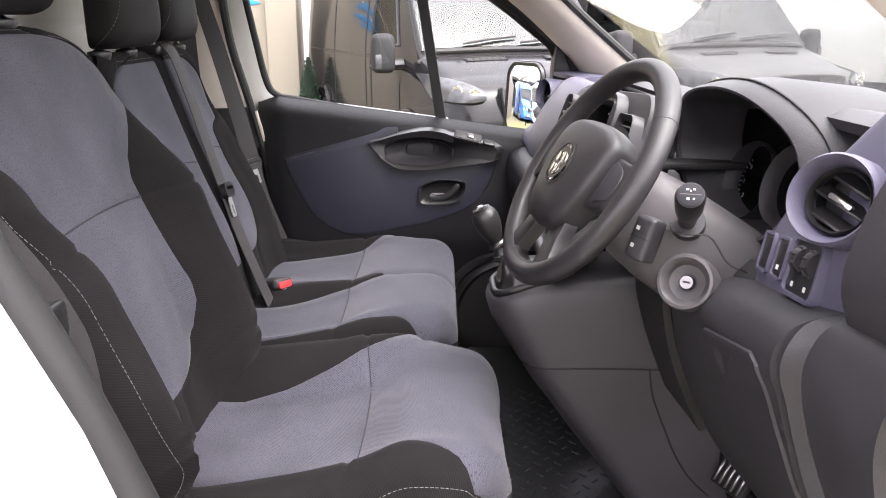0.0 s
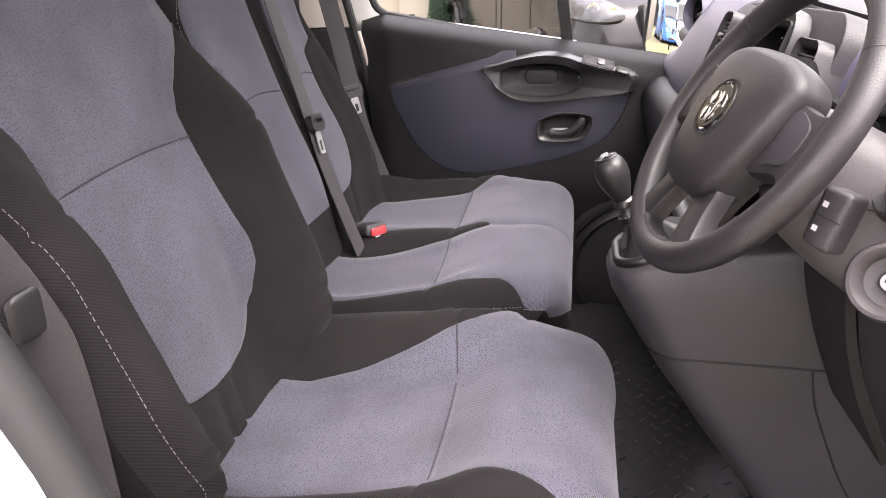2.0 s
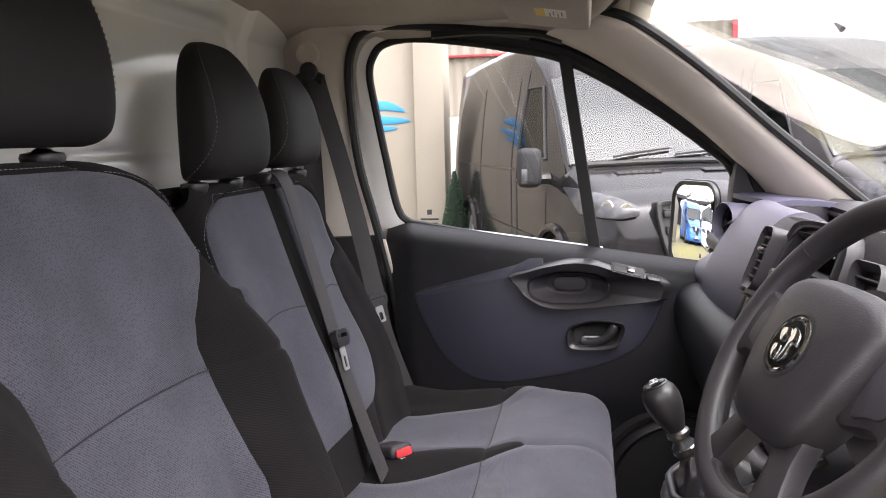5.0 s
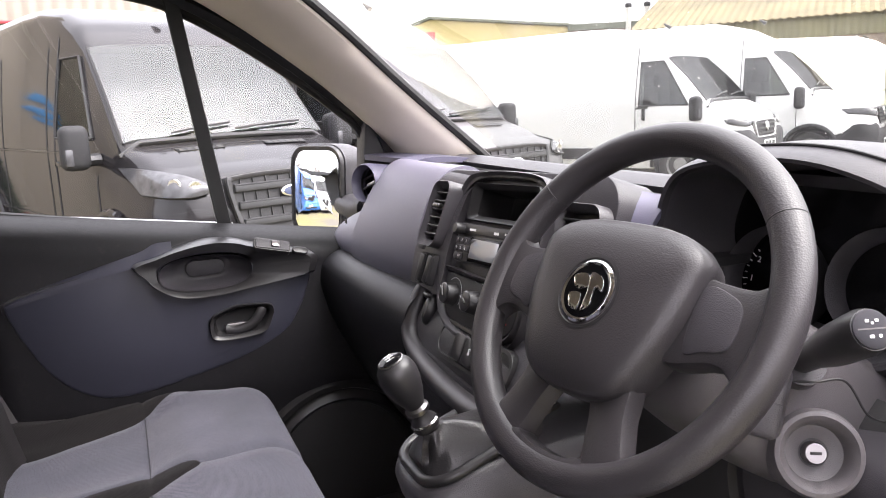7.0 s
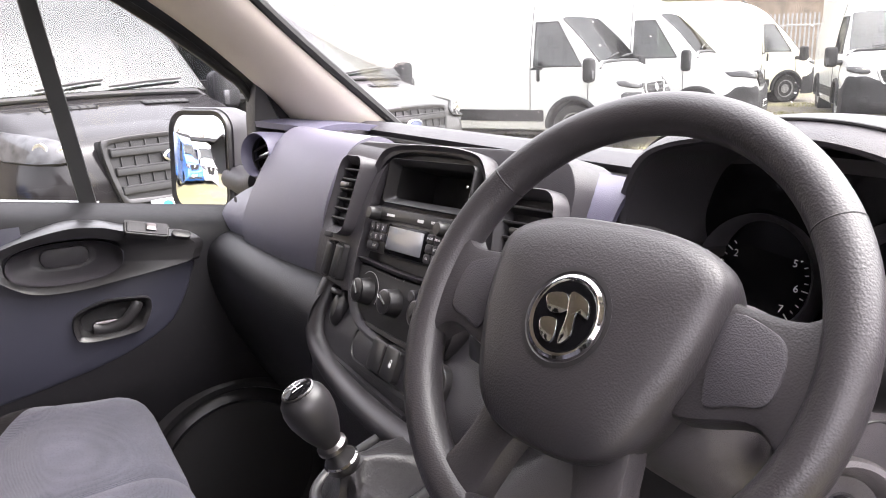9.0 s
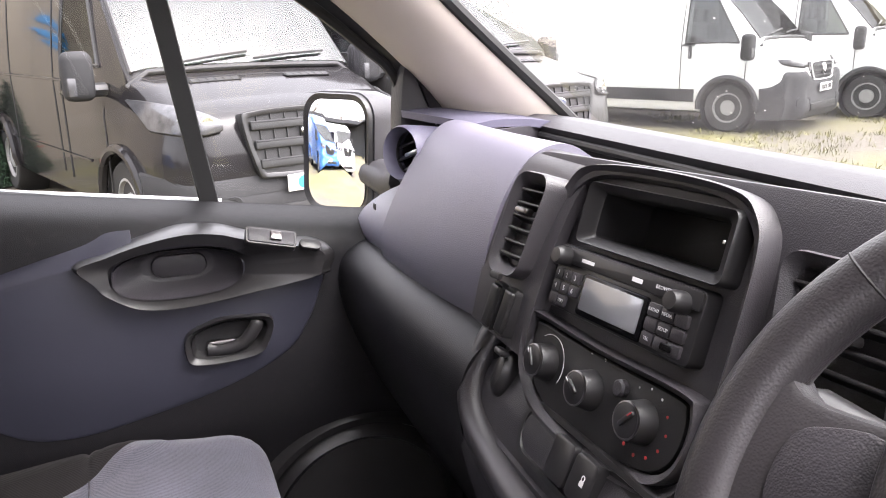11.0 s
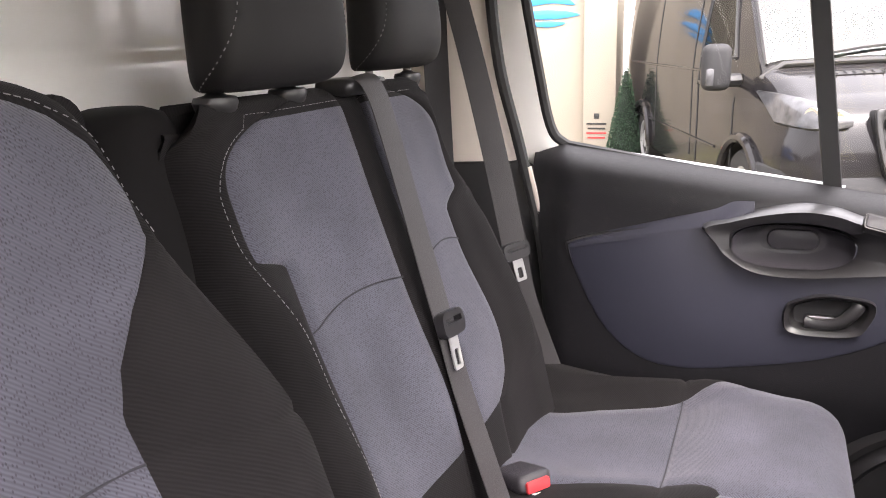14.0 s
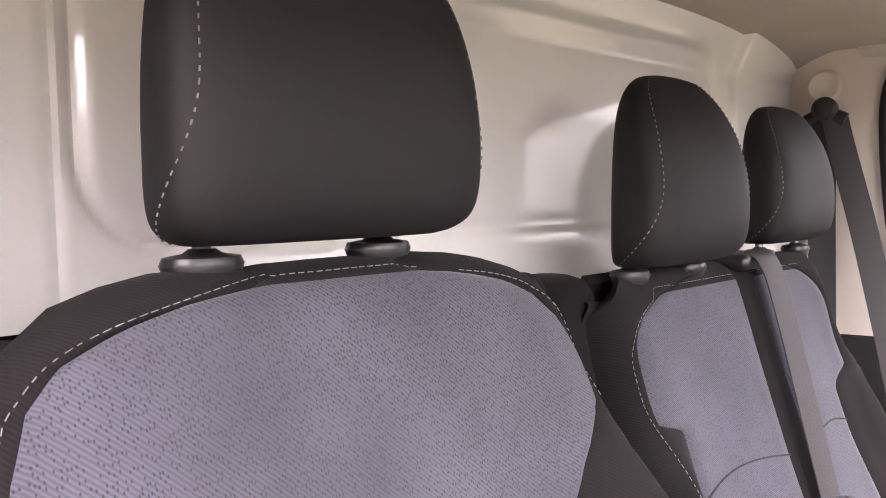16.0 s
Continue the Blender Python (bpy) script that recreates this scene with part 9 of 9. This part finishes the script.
def brown_hall():
    T = thing("old_depot", (29, 27, 0.5), "brown sheet-roofed depot with olive cladding over brick", "building")
    a, b = Vector((23.6, 32.9, 0)), Vector((41.0, 12.5, 0))
    d = (b - a)
    n = Vector((d.y, -d.x, 0)).normalized()
    part("brick_base", wall_run(a, b, 0.3, 3.72), BRICK_WALL, T, "dull brown brick wall")
    part("cladding", wall_run(a + n * 0.06, b + n * 0.06, 3.72, 4.62, 0.05, 0.3), CLAD_OLIVE, T, "olive ribbed cladding")

    def roof(u, v):
        w = 0.04 * math.sin(u * d.length / 0.18 * 2 * math.pi / 2)
        return a + d * (u * 1.02 - 0.01) + n * (0.25 - 11 * v) + Vector((0, 0, 4.62 + 3.4 * v + w))
    part("roof", sheet(roof, 300, 3, 0.05), ROOF_BROWN, T, "mossy corrugated roof")
    part("gable_wall", loft([[a + n * 0.0 + Vector((0, 0, 0.3)), a + Vector((0, 0, 4.6)), a - n * 11 + Vector((0, 0, 7.9)), a - n * 11 + Vector((0, 0, 0.3))], [p + d * 0.005 for p in (a + Vector((0, 0, 0.3)), a + Vector((0, 0, 4.6)), a - n * 11 + Vector((0, 0, 7.9)), a - n * 11 + Vector((0, 0, 0.3)))]]), BRICK_WALL, T)
    part("wall_lamp", box((0, 0, 0), (0.3, 0.2, 0.3), 0.06, m=Matrix.Translation(a + d * 0.47 + n * 0.25 + Vector((0, 0, 4.1)))), POLE_PAINT, T, "pale bulkhead lamp")


brown_hall()


def palisade():
    a, b = Vector((27.5, 22.2, 0)), Vector((36.0, 11.5, 0))
    d = b - a
    T = thing("palisade_fence", tuple(a), "grey steel palisade fence before the depot", "fence")
    me = None
    cnt = int(d.length / 0.16)
    for i in range(cnt):
        p = a + d * (i / cnt)
        if me is None:
            ob = part("fence_pale", box((0, 0, 1.2), (0.065, 0.02, 2.4), 0.012, 1), FENCE_GREY, T)
            me = ob.data
        else:
            ob = new("fence_pale", me)
            ob.parent = T
            ob.matrix_parent_inverse = T.matrix_basis.inverted()
        ob.matrix_basis = Matrix.Translation(p + Vector((0, 0, 0.45))) @ Matrix.Rotation(math.atan2(d.y, d.x), 4, "Z")
    for z in (1.0, 2.4):
        part("fence_rail", tube([a + Vector((0, 0, z)), b + Vector((0, 0, z))], 0.03, 6), FENCE_GREY, T)


palisade()


def lamp_post(x, y, h, r=0.07, label="pale grey lighting pole in the yard"):
    T = thing("light_pole", (x, y, ground_z(x, y)), label, "pole")
    part("pole", tube([(x, y, ground_z(x, y) - 0.1), (x, y, h * 0.5), (x, y, h)], [r * 1.2, r, r * 0.8], 10), POLE_PAINT, T)
    part("head", box((x, y, h + 0.05), (0.3, 0.2, 0.12), 0.04), POLE_PAINT, T)


lamp_post(26.6, 19.0, 7.5)
lamp_post(27.0, 40.1, 9.5, 0.05, "thin grey pole beyond the warehouse")
for x, y in ((27.86, 39.47), (28.7, 38.85)):
    T = thing("flue", (x, y, 0.45), "white flue stack with dark top", "flue", "flues")
    part("stack", tube([(x, y, 0.3), (x, y, 6.5)], 0.16, 12), POLE_PAINT, T)
    part("cap", lathe([(0.2, 0.0), (0.2, 0.2), (0.1, 0.28)], 12, Matrix.Translation((x, y, 6.5))), PLASTIC_DARK, T)


# what stands behind the cab and shows in the outside mirror
def back_shed():
    T = thing("storage_shed", (-39, 12, 0.1), "long black metal shed behind the yard", "building")
    part("wall", wall_run((-36, 36), (-42, -12), 0.0, 4.3, 0.05, 0.5), DARK_WALL, T)
    part("roof", wall_run((-35.9, 36), (-41.9, -12), 4.25, 4.7, thick=5.0), DARK_WALL, T)


back_shed()


def bare_tree(x, y, h, seed):
    rnd = random.Random(seed)
    T = thing("bare_tree", (x, y, 0.08), "bare winter tree with thin grey twigs", "tree", "bare trees")
    limbs = []

    def grow(p, d, length, r, depth):
        q = p + d * length * 0.5 + Vector((rnd.gauss(0, 0.04), rnd.gauss(0, 0.04), 0)) * length
        e = p + d * length
        limbs.append(tube([p, q, e], [r, r * 0.85, r * 0.65], 6 if depth < 2 else 4, cap=False))
        if depth >= 4:
            return
        for k in range(3 if depth else 5):
            nd = (d + Vector((rnd.gauss(0, 0.5), rnd.gauss(0, 0.5), rnd.gauss(0.15, 0.25)))).normalized()
            grow(p + d * length * rnd.uniform(0.5, 1.0), nd, length * rnd.uniform(0.5, 0.75), r * 0.55, depth + 1)
    grow(Vector((x, y, 0)), Vector((0, 0, 1)), h * 0.38, h * 0.02, 0)
    part("trunk", limbs[0], BARK, T)
    part("crown", join(*limbs[1:]), BARK, T, "bare twigs and branches")


for k, (x, y, h) in enumerate(((-46, 25, 12), (-47, 19, 10.5), (-46, 14, 12), (-48, 9, 11), (-47, 3, 11.5))):
    bare_tree(x, y, h, 20 + k)


def grass():
    rnd = random.Random(11)
    bm = bmesh.new()
    for k in range(9000):
        x, y = rnd.uniform(4.5, 19), rnd.uniform(3.0, 13)
        if noise.noise(Vector((x * 0.6, y * 0.6, 3))) + 0.5 * noise.noise(Vector((x * 2.1, y * 2.1, 7))) < 0.02:
            continue
        z = ground_z(x, y) + 0.03 * noise.noise(Vector((x * 0.35, y * 0.35, 0))) - 0.01
        for j in range(3):
            a = rnd.random() * 6.28
            h = rnd.uniform(0.03, 0.09)
            p = Vector((x + rnd.gauss(0, 0.04), y + rnd.gauss(0, 0.04), z))
            s = Vector((math.cos(a), math.sin(a), 0)) * 0.009
            l = Vector((rnd.gauss(0, 0.4), rnd.gauss(0, 0.4), 1)) * h
            bm.faces.new([bm.verts.new(q) for q in (p - s, p + s, p + l)])
    tagged(part("grass", bm, GRASS, smooth=False), "short yellow-green grass in worn patches", "grass", kind="stuff")


grass()
